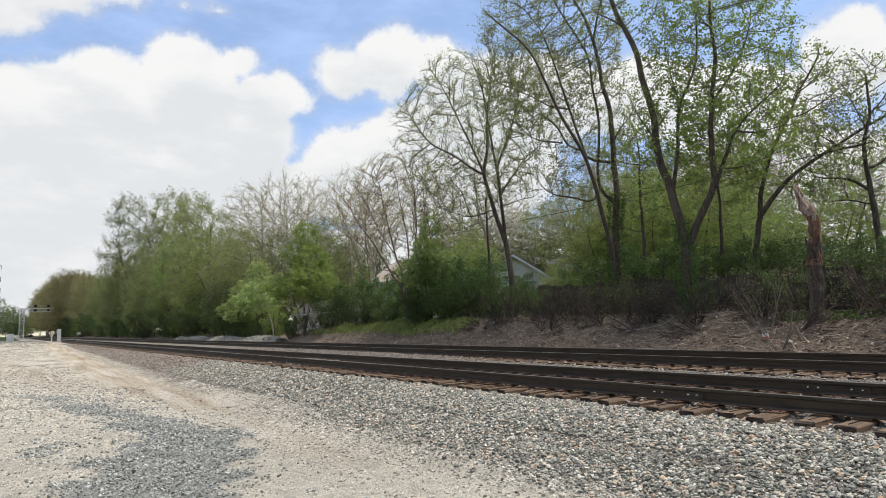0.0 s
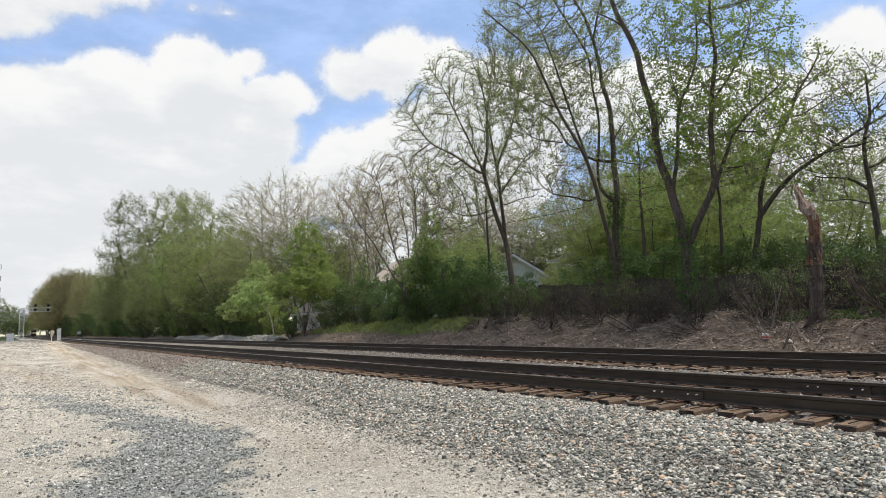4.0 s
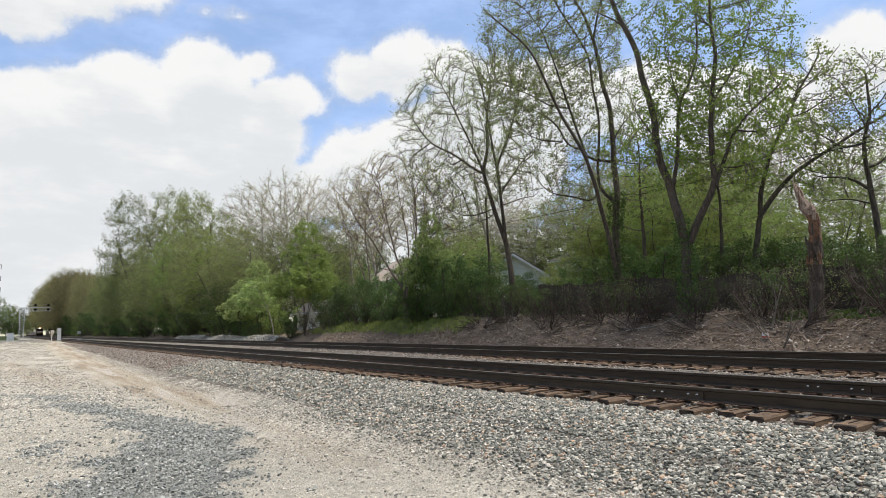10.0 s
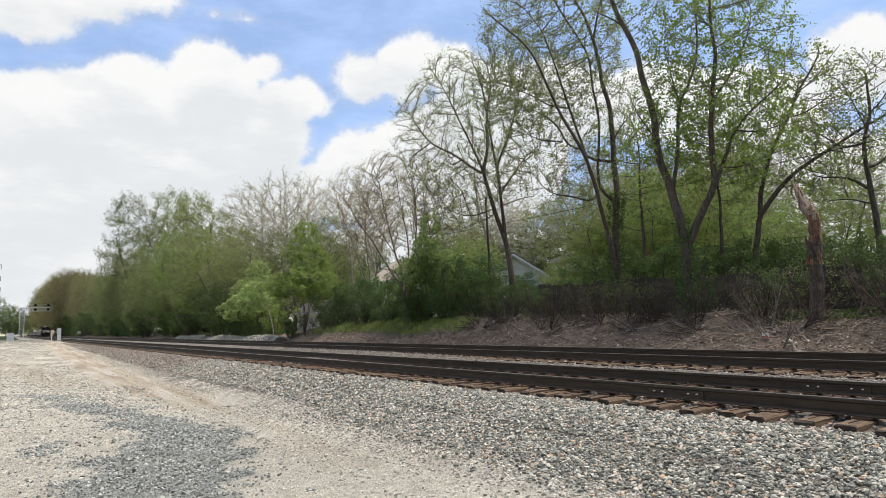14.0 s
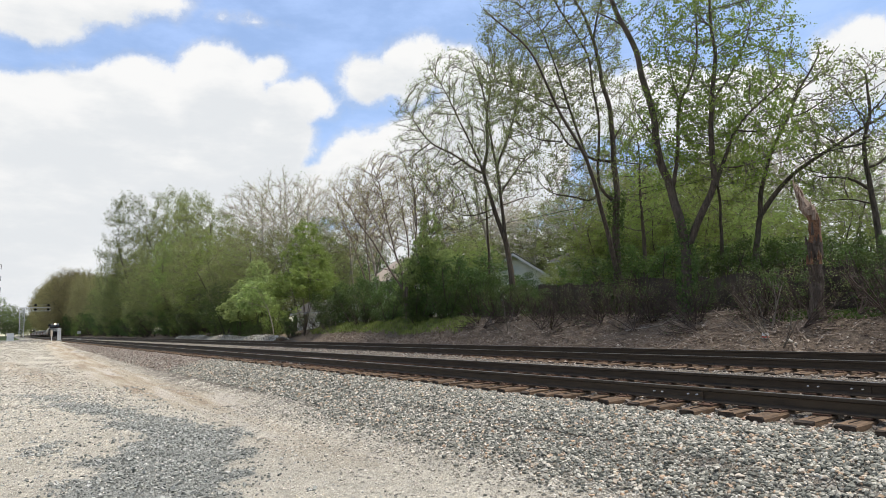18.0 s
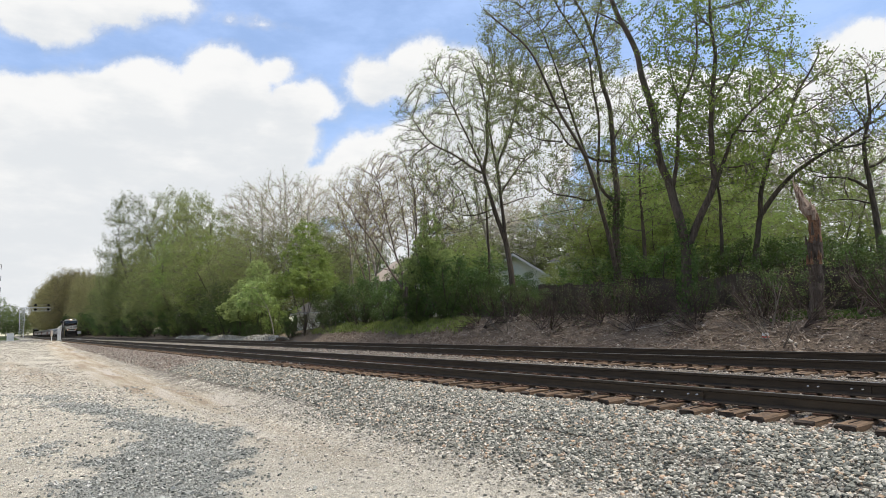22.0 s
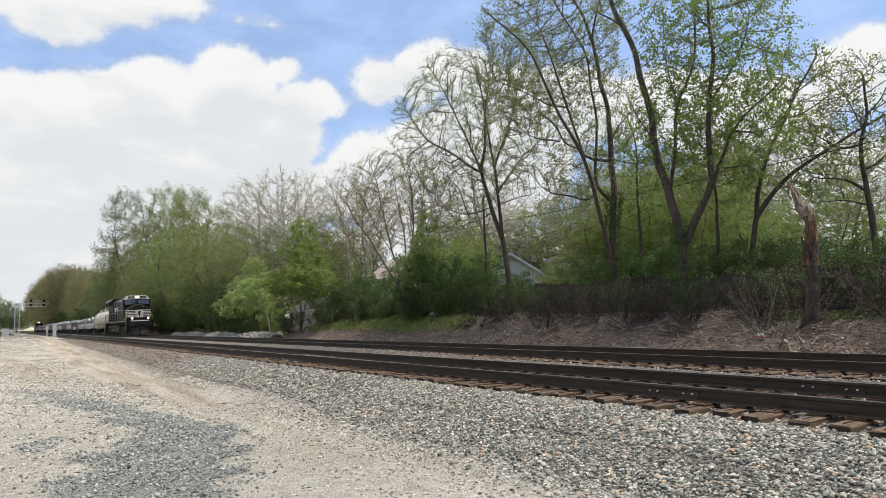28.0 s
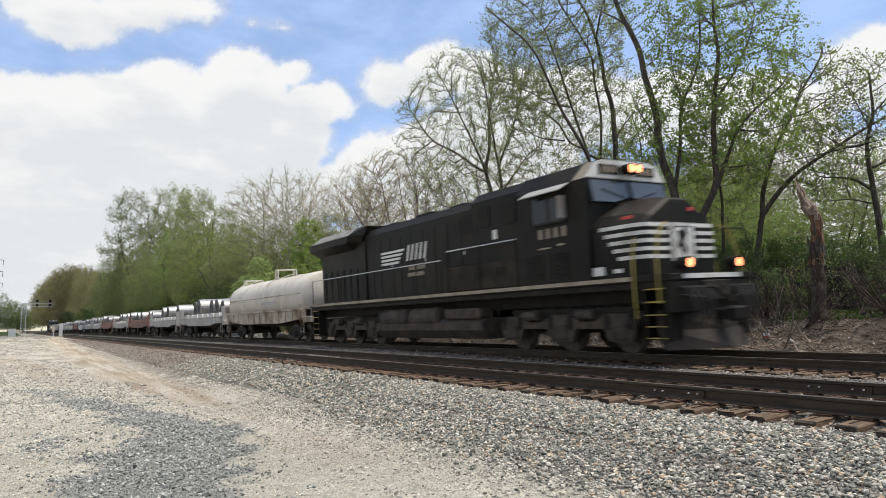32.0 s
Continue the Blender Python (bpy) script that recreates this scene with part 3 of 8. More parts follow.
# ---------------------------------------------------------------- ground
def noise_field(x, y):
    """Patchy unevenness at about 1 m and 0.3 m, -0.5 to 0.5."""
    x, y = np.asarray(x, float), np.asarray(y, float)
    flat = [0.35 * noise.noise(V((a * 1.1, b * 1.6, 7.0))) + 0.3 * noise.noise(V((a * 3.1, b * 4.0, 2.0))) for a, b in zip(x.ravel(), y.ravel())]
    return np.array(flat).reshape(x.shape)


def tan_line(x):
    """Middle of the worn tan wheel track across the yard."""
    return np.interp(x, (-190, -42, -23, -15.5, -9.9, -8), (5.2, 3.9, 3.6, 4.1, 3.7, 3.9))


def strip_amount(x, y):
    """How far a place lies within the strip of darker crushed stone dumped on the yard."""
    top = np.interp(x, (-24, -22.5, -17.9, -14.2, -12.6, -10.9, -10, -9, -8.2, -7), (0.7, 1.2, 2.1, 2.7, 3.2, 3.4, 2.95, 2.55, 2.3, 2.2))
    low = np.interp(x, (-24, -15, -13.2, -11.4, -10.5, -9, -7), (0.2, 1.65, 1.85, 1.6, 1.0, 0.4, 0.2))
    edge = np.minimum(np.minimum(top - y, y - low), (-6.4 - x) * 0.5)
    spot = 0.55 - np.hypot((x + 12.2) / 1.3, (y - 0.45) / 0.5)      # a smaller heap beside it
    edge = np.maximum(edge, spot)
    wave = 0.9 * noise_field(x, y) + 0.10 * np.sin(2.3 * x + 1.1 * y) + 0.13 * np.sin(3.9 * y - 2.7 * x + 1.0) + 0.10 * np.sin(7.1 * x + 5.3 * y)
    return np.clip(0.5 + 0.9 * (edge + wave - 0.08), 0, 1) * smooth(-28, -20, x)


def build_ground():
    xs = np.unique(np.concatenate([-np.geomspace(40, 4500, 40), np.arange(-40, -14, 0.5), np.arange(-14, 3, 0.2), np.arange(3, 20, 1.0), np.geomspace(20, 4500, 20)]))
    ys = np.unique(np.concatenate([-np.geomspace(12, 4500, 18), np.arange(-12, 0, 0.6), np.arange(0, 8, 0.15), np.arange(8, 16, 0.3), np.arange(16, 24, 0.22), np.arange(24, 40, 1), np.geomspace(40, 4500, 24)]))
    X, Y = np.meshgrid(xs, ys, indexing="ij")
    Z = ground_z(X, Y)
    n1 = swells(X, Y)[0]
    nx, ny = X.shape
    me = bpy.data.meshes.new("ground")
    co = np.stack([X, Y, Z], -1).reshape(-1, 3)
    faces = [(i * ny + j, (i + 1) * ny + j, (i + 1) * ny + j + 1, i * ny + j + 1) for i in range(nx - 1) for j in range(ny - 1)]
    me.from_pydata(co.tolist(), [], faces)

    def put(name, val):
        at = me.attributes.new(name, "FLOAT", "POINT")
        at.data.foreach_set("value", np.clip(val, 0, 1).astype(np.float32).ravel())

    strip = strip_amount(X, Y)
    off = Y - tan_line(X)
    ruts = np.clip(1.15 - np.abs(off) / np.interp(X, (-40, -23, -12), (1.9, 1.6, 1.0)), 0, 1)
    ruts = np.maximum(ruts, 0.52 * np.clip(1.6 - off / 1.1, 0, 1) * (off > 0))
    mud = np.clip(1.3 - ((X + 37) / 14) ** 2 - ((Y - 0.6 - 0.10 * (X + 37)) / 1.1) ** 2, 0, 1)
    put("tan", np.maximum(0.95 * ruts * (0.48 + 0.52 * smooth(-12.5, -18, X)) * smooth(-6.4, -8.5, X), 0.75 * mud) + 0.08 * n1)
    put("grey", strip)
    put("ballast", (smooth(4.2, 6.1, Y - 0.02 * (-10 - X)) + 0.45 * smooth(3.6, 4.8, Y) * smooth(-14, -22, X)) * (1 - smooth(16.2, 17.0, Y)))
    put("soil", smooth(16.3, 17.0, Y))
    put("grass", 0.62 * smooth(18.9, 20.4, Y) * smooth(-24, -30, X) * (1 - smooth(-52, -60, X)) + smooth(21, 24, Y) + smooth(-14, -40, Y) + 0.9 * smooth(-120, -170, X) * smooth(3.2, 0.5, Y))
    me.polygons.foreach_set("use_smooth", [True] * len(me.polygons))
    me.materials.append(ground_material())
    return tagged(new("ground", me), "pale gravel yard, grey ballast and brown earth bank", "ground", kind="structure")


ground = build_ground()


# ---------------------------------------------------------------- tracks
def rail_profile(y, z):
    """Head, web and foot of a rail whose running surface is at z."""
    half = [(0.034, 0.0), (0.037, -0.008), (0.037, -0.036), (0.010, -0.048), (0.009, -0.140), (0.072, -0.168), (0.072, -0.180)]
    return [(y + a, z + b) for a, b in half] + [(y - a, z + b) for a, b in reversed(half)]


def tie_mesh(seed):
    rng = random.Random(seed)
    m = Mesh()
    m.box(-0.115, 0.115, -1.295, 1.295, -0.18, 0.0, 0.014)
    m.v = [(x + rng.uniform(-0.008, 0.008), y + rng.uniform(-0.035, 0.035), z + (rng.uniform(-0.014, 0.004))) for x, y, z in m.v]
    # weathered, dark end grain; shade on the end faces is put into its colour
    m.mi = [1 if abs(sum(m.v[i][1] for i in f) / len(f)) > 1.22 else 0 for f in m.f]
    n = len(m.f)
    # a long split in the upper face
    m.box(-0.008, 0.0, -1.2, -0.2, -0.01, 0.0015)
    m.mi = m.mi[:n] + [1] * (len(m.f) - n)
    return m


def plate_mesh():
    m = Mesh()
    m.box(-0.10, 0.10, -0.17, 0.17, 0.0, 0.016)
    for sx in (-0.06, 0.06):
        for sy in (-0.10, 0.10):
            m.box(sx - 0.013, sx + 0.013, sy - 0.016, sy + 0.016, 0.012, 0.038, 0.004)
    return m


def build_track(name, yc, zc, tilt, label, nearest, x0, seed):
    root = tagged(thing(name, label, "railway track"), kind="structure")
    for s in (-1, 1):
        y, z = yc + s * GAUGE / 2, zc + s * GAUGE / 2 * tilt
        r = Mesh()
        r.prism(rail_profile(y, z), -1600, 60, "x")
        r.ob("rail", RAIL, root, "rust-brown steel rail")
        h = Mesh()
        h.prism([(y + 0.030, z + 0.003), (y - 0.030, z + 0.003), (y - 0.030, z + 0.0005), (y + 0.030, z + 0.0005)], -1600, 60, "x")
        h.ob("running_surface", RAIL_TOP, root, "bright worn top of the rail")
    protos = [tie_mesh(seed + k).ob("tie", [TIE, TIE_END]) for k in range(5)]
    plate = plate_mesh().ob("tie_plate", PLATE)
    rng = random.Random(seed)
    x, k = x0, 0
    far = Mesh()
    while x > -330:
        x -= 0.475
        top = zc - RAIL_H - 0.016
        m = Matrix.Translation((x + rng.uniform(-0.03, 0.03), yc + rng.uniform(-0.11, 0.09), top)) @ Euler((tilt, 0, rng.uniform(-0.035, 0.035))).to_matrix().to_4x4()
        if k < nearest:
            t = protos[k % 5] if k < 5 else new("tie", protos[k % 5].data)
            t.parent, t.matrix_basis = root, m
            if k < nearest * 0.6:
                for s in (-1, 1):
                    p = plate if (k == 0 and s < 0) else new("tie_plate", plate.data)
                    p.parent, p.matrix_basis = t, Matrix.Translation((0, s * GAUGE / 2, 0))
        else:
            far.box(-0.115, 0.115, -1.295, 1.295, -0.18, 0, 0, m)
        k += 1
    tagged(far.ob("distant_ties", TIE, root), kind="stuff")
    return root


near_track = build_track("track_near", NEAR_Y, NEAR_Z, NEAR_TILT, "rust-brown railway track on wooden ties in grey ballast", 138, 4.195, 3)
build_track("track_far", FAR_Y, FAR_Z, FAR_TILT, "railway track beside the earth bank, which the train runs on", 90, 2.0, 40)


def build_joint_bars():
    """Bolted joint bars, with bright bolt ends, on the near track's rails."""
    for x, y, z in ((-4.95, NEAR_Y + GAUGE / 2, NEAR_Z + 0.022), (-6.35, NEAR_Y - GAUGE / 2, NEAR_Z - 0.023)):
        m = Mesh()
        m.prism([(y - 0.011, z - 0.045), (y - 0.030, z - 0.055), (y - 0.026, z - 0.13), (y - 0.050, z - 0.155), (y - 0.011, z - 0.155)], x - 0.45, x + 0.45, "x")
        bar = m.ob("joint_bar", RAIL, near_track, "rusty joint bar with bolts")
        for dx in (-0.36, -0.22, 0.22, 0.36):
            b = Mesh()
            b.tube([(x + dx, y - 0.025, z - 0.09), (x + dx, y - 0.062, z - 0.09)], [0.011, 0.009], 6)
            b.ob("bolt", BOXWHITE, bar, "pale bolt end")


build_joint_bars()


# ---------------------------------------------------------------- stones
TETRA_V = [(1, 1, 1), (1, -1, -1), (-1, 1, -1), (-1, -1, 1)]
TETRA_F = [(0, 1, 2), (0, 3, 1), (0, 2, 3), (1, 3, 2)]
CHUNK_V = [(sx * 0.72, sy * 0.72, sz * 0.72) for sx in (-1, 1) for sy in (-1, 1) for sz in (-1, 1)]
CHUNK_F = [(0, 1, 3), (0, 3, 2), (4, 6, 7), (4, 7, 5), (0, 4, 5), (0, 5, 1), (2, 3, 7), (2, 7, 6), (0, 2, 6), (0, 6, 4), (1, 5, 7), (1, 7, 3)]


def build_stones():
    rng = np.random.default_rng(11)

    def scatter(n, x0, x1, y0, y1, power=1.0):
        x = x1 - (x1 - x0) * rng.random(n) ** power
        y = rng.uniform(y0, y1, n)
        return x, y

    def lay(name, x, y, s, material, label, v=OCTA_V, f=OCTA_F, sink=0.25, flat=0.75):
        z = ground_z(x, y) + s * sink
        o = solids(name, v, f, np.stack([x, y, z], 1), s, material, rng, flat=flat)
        return tagged(o, label, "stones", kind="stuff")

    # angular chunks nearest, simpler ones further along
    x, y = scatter(56000, -13, 0.0, 0, 1, 0.9)
    y = 7.45 - 1.95 * y ** 1.1 + np.abs(rng.normal(0, 0.25, len(x))) * np.where(y > 0.75, -1.6, 0.0)
    for pick, v, f in ((x > -6.0, ICO_V, ICO_F), (x <= -6.0, CHUNK_V, CHUNK_F)):
        n = int(pick.sum())
        lay("ballast_stones", x[pick], y[pick], 0.013 + 0.021 * rng.random(n) ** 1.3, STONE, "grey and tan crushed ballast stones heaped along the track shoulder", v, f, sink=rng.uniform(-0.1, 0.9, n), flat=0.72)
    x, y = scatter(20000, -30, -13, 0, 1, 1.0)
    y = 7.45 - 2.1 * y ** 1.2
    lay("ballast_stones", x, y, rng.uniform(0.022, 0.045, len(x)), STONE, "grey crushed ballast stones heaped along the track shoulder", TETRA_V, TETRA_F, sink=0.25)
    x, y = scatter(18000, -95, -29, 0, 1, 1.5)
    y = 7.45 - 2.2 * y ** 1.3
    lay("ballast_stones", x, y, rng.uniform(0.022, 0.042, len(x)), STONE_FAR, "brownish crushed ballast stones further along the shoulder", TETRA_V, TETRA_F)
    # finer gravel spilled below the shoulder
    x, y = scatter(30000, -16, -1.8, 3.2, 6.0, 0.8)
    k = rng.random(len(x)) < 0.10 + 0.90 * smooth(3.8, 5.5, y)
    lay("spilled_gravel", x[k], y[k], rng.uniform(0.009, 0.025, k.sum()), FINE, "fine grey gravel spilled below the ballast shoulder", TETRA_V, TETRA_F, sink=0.2, flat=0.55)
    x, y = scatter(15000, -75, -14, 3.6, 6.4, 1.5)
    k = rng.random(len(x)) < 0.08 + 0.92 * smooth(4.9, 5.7, y)
    lay("spilled_gravel", x[k], y[k], rng.uniform(0.013, 0.030, k.sum()), FINE, "grey gravel spilled below the ballast shoulder", TETRA_V, TETRA_F, sink=0.2, flat=0.55)
    x, y = scatter(26000, -95, -19, -8, 4.6, 1.5)
    k = np.abs(y - tan_line(x)) > 0.8 + 0.7 * rng.random(len(x))
    lay("yard_gravel", x[k], y[k], rng.uniform(0.018, 0.042, k.sum()), FINE, "grey loose gravel further out on the yard", TETRA_V, TETRA_F, sink=0.15, flat=0.55)
    x, y = scatter(7000, -175, -88, -6, 4.4, 0.8)
    lay("yard_gravel", x, y, rng.uniform(0.035, 0.085, len(x)), FINE, "grey loose gravel at the far end of the yard", TETRA_V, TETRA_F, sink=0.15, flat=0.55)
    # stones lodged between the near track's ties
    x, y = scatter(9000, -24, 0.5, 7.1, 10.3, 0.9)
    lay("ballast_stones", x, y, rng.uniform(0.020, 0.040, len(x)), STONE_FAR, "brownish ballast stones lodged between the ties", CHUNK_V, CHUNK_F, sink=rng.uniform(0.0, 0.9, len(x)))
    # between the rails and between the tracks
    x, y = scatter(11000, -40, 1, 7.2, 12.4, 1.2)
    lay("ballast_stones", x, y, rng.uniform(0.020, 0.042, len(x)), STONE_FAR, "brownish ballast stones between the ties and the tracks")
    x, y = scatter(6000, -40, 1, 12.2, 16.6, 1.4)
    lay("ballast_stones", x, y, rng.uniform(0.022, 0.045, len(x)), STONE_FAR, "brownish ballast stones under the far track", TETRA_V, TETRA_F)
    # coarse gravel far out on the yard
    x, y = scatter(12000, -70, -20, -6, 5.2, 1.7)
    k = (np.abs(y - tan_line(x)) > 0.9 + 0.6 * rng.random(len(x))) & (np.abs(y - 0.6 - 0.09 * (x + 43)) > 1.2 * rng.random(len(x)))
    lay("yard_gravel", x[k], y[k], rng.uniform(0.015, 0.038, k.sum()), PALE, "coarse pale gravel further out on the yard", TETRA_V, TETRA_F, sink=0.15, flat=0.55)
    # yard surface
    x, y = scatter(64000, -24, -1.0, -2.5, 5.2, 0.95)
    g = strip_amount(x, y)
    tan = np.abs(y - tan_line(x)) < np.interp(x, (-23, -16, -12), (1.1, 0.8, 0.0))
    pale = ((g < 0.40 + 0.16 * rng.normal(size=len(x))) | (rng.random(len(x)) < 0.10)) & (~tan | (rng.random(len(x)) < 0.10))
    size = rng.uniform(0.005, 0.015, len(x)) * np.clip(0.5 - x * 0.06, 0.9, 1.9)
    lay("yard_gravel", x[pale], y[pale], size[pale], PALE, "pale loose limestone gravel on the yard", TETRA_V, TETRA_F, sink=0.2, flat=0.5)
    x, y = scatter(30000, -24, -6, -0.6, 3.4, 0.9)
    k = strip_amount(x, y) > 0.45 + 0.18 * rng.normal(size=len(x))
    k |= rng.random(len(x)) < 0.05
    size = rng.uniform(0.012, 0.034, len(x)) * np.clip(0.7 - x * 0.03, 0.9, 1.4)
    lay("crushed_stone", x[k], y[k], size[k], GREYSTONE, "blue-grey crushed stone dumped in a strip", sink=0.3)


build_stones()


def build_single_stones():
    """The stones nearest the viewer, each one lying loose on the ground."""
    rng = np.random.default_rng(21)
    for name, material, count, place in (("ballast_stone", STONE_ONE, 300, lambda: (rng.uniform(-8.5, -2.6), rng.uniform(4.9, 6.9))),
                                         ("crushed_stone_piece", GREY_ONE, 300, lambda: (rng.uniform(-13, -6.4), rng.uniform(0.0, 2.8)))):
        protos = []
        for k in range(14):
            o = solids(name, CHUNK_V, CHUNK_F, np.zeros((1, 3)), np.array([1.0]), material, rng, ground, flat=0.8)
            protos.append(o)
        done = 0
        while done < count:
            x, y = place()
            if material is GREY_ONE and strip_amount(np.array(x), np.array(y)) < 0.45 and rng.random() > 0.2:
                continue
            o = protos[done] if done < 14 else new(name, protos[done % 14].data)
            o.parent = ground
            s = rng.uniform(0.020, 0.034) if material is STONE_ONE else rng.uniform(0.020, 0.036)
            o.location = (x, y, float(ground_z(x, y)) + s * 0.55)
            o.rotation_euler = (rng.uniform(-0.4, 0.4), rng.uniform(-0.4, 0.4), rng.uniform(0, 6.28))
            o.scale = (s, s, s * 0.85)
            done += 1


build_single_stones()


# ---------------------------------------------------------------- trees
def sprout(rng, p, d, length, r, depth, out, tips, o):
    """One branch with its offshoots: polylines with radii into out, leafy ends into tips."""
    n = 4 if depth > 1 else 3 if depth > 0 else 1
    pts, rad = [p.copy()], [r]
    q, dd = p.copy(), d.normalized()
    for k in range(n):
        dd = (dd + V((rng.gauss(0, 1), rng.gauss(0, 1), rng.gauss(0, 1))) * o["wobble"] + V((0, 0, o["lift"]))).normalized()
        q = q + dd * (length / n)
        pts.append(q.copy())
        rad.append(max(r * (1 - 0.72 * (k + 1) / n), o["thin"]))
    out.append((pts, rad))
    if depth == 0:
        tips.append(pts)
        return
    offshoots(rng, pts, rad, length, depth, out, tips, o, 0.25)


def offshoots(rng, pts, rad, length, depth, out, tips, o, first):
    kids = o["kids"][min(depth, len(o["kids"]) - 1)]
    for k in range(kids):
        t = first + (1 - first) * (k + rng.random()) / kids
        u = t * (len(pts) - 1)
        i = min(int(u), len(pts) - 2)
        a = pts[i].lerp(pts[i + 1], u - i)
        along = (pts[i + 1] - pts[i]).normalized()
        side = along.orthogonal().normalized()
        side.rotate(Matrix.Rotation(rng.uniform(0, 6.283), 3, along))
        ang = radians(rng.uniform(*o["angle"]))
        d = along * math.cos(ang) + side * math.sin(ang)
        r = rad[i] * (1 - (u - i)) + rad[i + 1] * (u - i)
        sprout(rng, a, d, length * rng.uniform(*o["shrink"]) * (1.1 - 0.5 * t), max(r * 0.55, o["thin"]), depth - 1, out, tips, o)


TREE = dict(wobble=0.13, lift=0.06, thin=0.006, kids=[0, 4, 5, 6], angle=(28, 58), shrink=(0.45, 0.7))


def leaves(rng, tips, count, size, spread):
    pts = np.array([[tuple(p) for p in t] for t in tips])
    g = np.random.default_rng(rng.randrange(1 << 30))
    ti = g.integers(0, len(pts), count)
    seg = g.uniform(0.0, pts.shape[1] - 1.001, count)
    i = seg.astype(int)
    f = (seg - i)[:, None]
    c = pts[ti, i] * (1 - f) + pts[ti, i + 1] * f + np.clip(g.normal(0, 1, (count, 3)), -1.35, 1.35) * spread
    a = g.normal(size=(count, 3))
    a /= np.linalg.norm(a, axis=1)[:, None]
    b = np.cross(a, g.normal(size=(count, 3)))
    b /= np.linalg.norm(b, axis=1)[:, None]
    s = (size * g.uniform(0.6, 1.3, count))[:, None]
    return c, a * s * 0.6, b * s


def finish_tree(root, out, tips, rng, bark, twig, leafmat, nleaf, size, spread, cut=0.035, corners=4):
    trunk, twigs = Mesh(), Mesh()
    for pts, rad in out:
        if rad[0] > cut:
            trunk.tube(pts, rad, 8 if rad[0] > 0.12 else 5, False)
        else:
            twigs.tube(pts, rad, 3, False)
    if trunk.v:
        trunk.ob("trunk", bark, root, smooth=True)
    if twigs.v:
        tagged(twigs.ob("twig_mass", twig, root), kind="stuff")
    if nleaf:
        quads("crown", *leaves(rng, tips, nleaf, size, spread), leafmat, root, "stuff", corners)
    return root


def needles(name, start, end, r, material, parent):
    """Many fine straight twigs, each a slim three-sided spike, in one mesh."""
    n = len(start)
    d = end - start
    d /= np.linalg.norm(d, axis=1)[:, None] + 1e-9
    ref = np.where(np.abs(d[:, 2:3]) > 0.8, (1.0, 0.0, 0.0), (0.0, 0.0, 1.0))
    a = np.cross(d, ref)
    a /= np.linalg.norm(a, axis=1)[:, None]
    b = np.cross(d, a)
    co = np.empty((n, 4, 3), np.float32)
    for k in range(3):
        co[:, k] = start + (a * math.cos(2.094 * k) + b * math.sin(2.094 * k)) * r
    co[:, 3] = end
    idx = np.array((0, 1, 3, 1, 2, 3, 2, 0, 3))[None] + (np.arange(n) * 4)[:, None]
    me = bpy.data.meshes.new(name)
    me.vertices.add(n * 4)
    me.vertices.foreach_set("co", co.ravel())
    me.loops.add(n * 9)
    me.loops.foreach_set("vertex_index", idx.ravel().astype(np.int32))
    me.polygons.add(n * 3)
    me.polygons.foreach_set("loop_start", np.arange(0, n * 9, 3, dtype=np.int32))
    me.update(calc_edges=True)
    me.materials.append(material)
    o = new(name, me)
    o.parent = parent
    return tagged(o, kind="stuff")


def in_crown(g, crown, count, hollow=0.0):
    """Points spread evenly through a crown of overlapping ellipsoids (x, y, z and three radii)."""
    e = np.array(crown, float)
    vol = e[:, 3] * e[:, 4] * e[:, 5]
    which = g.choice(len(e), count, p=vol / vol.sum())
    v = g.normal(size=(count, 3))
    v /= np.linalg.norm(v, axis=1)[:, None]
    v *= (hollow + (1 - hollow) * g.random(count) ** 0.36)[:, None]
    return e[which, :3] + v * e[which, 3:]


def spread(g, nodes, parent, source, points, step, reach, kill, lift, jitter, rounds, inertia):
    """Lets branches grow from the source nodes towards free points of the crown until those are taken up."""
    pos = np.zeros((40000, 3))
    n = len(nodes)
    pos[:n] = nodes
    first, parent = n, list(parent)
    src = np.flatnonzero(source)
    forks = np.zeros(40000, int)
    d2 = ((points[:, None] - pos[None, src]) ** 2).sum(-1)
    near, dist = src[d2.argmin(1)], np.sqrt(d2.min(1))
    for _ in range(rounds):
        live = dist < reach
        if not live.any() or n > 38000:
            break
        v = points[live] - pos[near[live]]
        v /= np.linalg.norm(v, axis=1)[:, None] + 1e-9
        at, inv = np.unique(near[live], return_inverse=True)
        forks[at] += 1
        way = np.zeros((len(at), 3))
        np.add.at(way, inv, v)
        way /= np.linalg.norm(way, axis=1)[:, None] + 1e-9
        up = np.maximum(np.array(parent)[at], 0)
        ahead = pos[at] - pos[up]
        way += inertia * ahead / (np.linalg.norm(ahead, axis=1)[:, None] + 1e-6) * (at >= first)[:, None]
        way += g.normal(0, jitter, way.shape)
        way[:, 2] += lift
        way /= np.linalg.norm(way, axis=1)[:, None] + 1e-9
        fresh = pos[at] + way * step
        k = len(fresh)
        pos[n:n + k] = fresh
        parent.extend(int(i) for i in at)
        d2 = ((points[:, None] - fresh[None]) ** 2).sum(-1)
        j = d2.argmin(1)
        dm = np.sqrt(d2[np.arange(len(points)), j])
        better = dm < dist
        near[better], dist[better] = n + j[better], dm[better]
        n += k
        keep = (dist > kill) & ((forks[near] < 4) | (near < first))
        points, near, dist = points[keep], near[keep], dist[keep]
        if not len(points):
            break
    return pos[:n], np.array(parent)


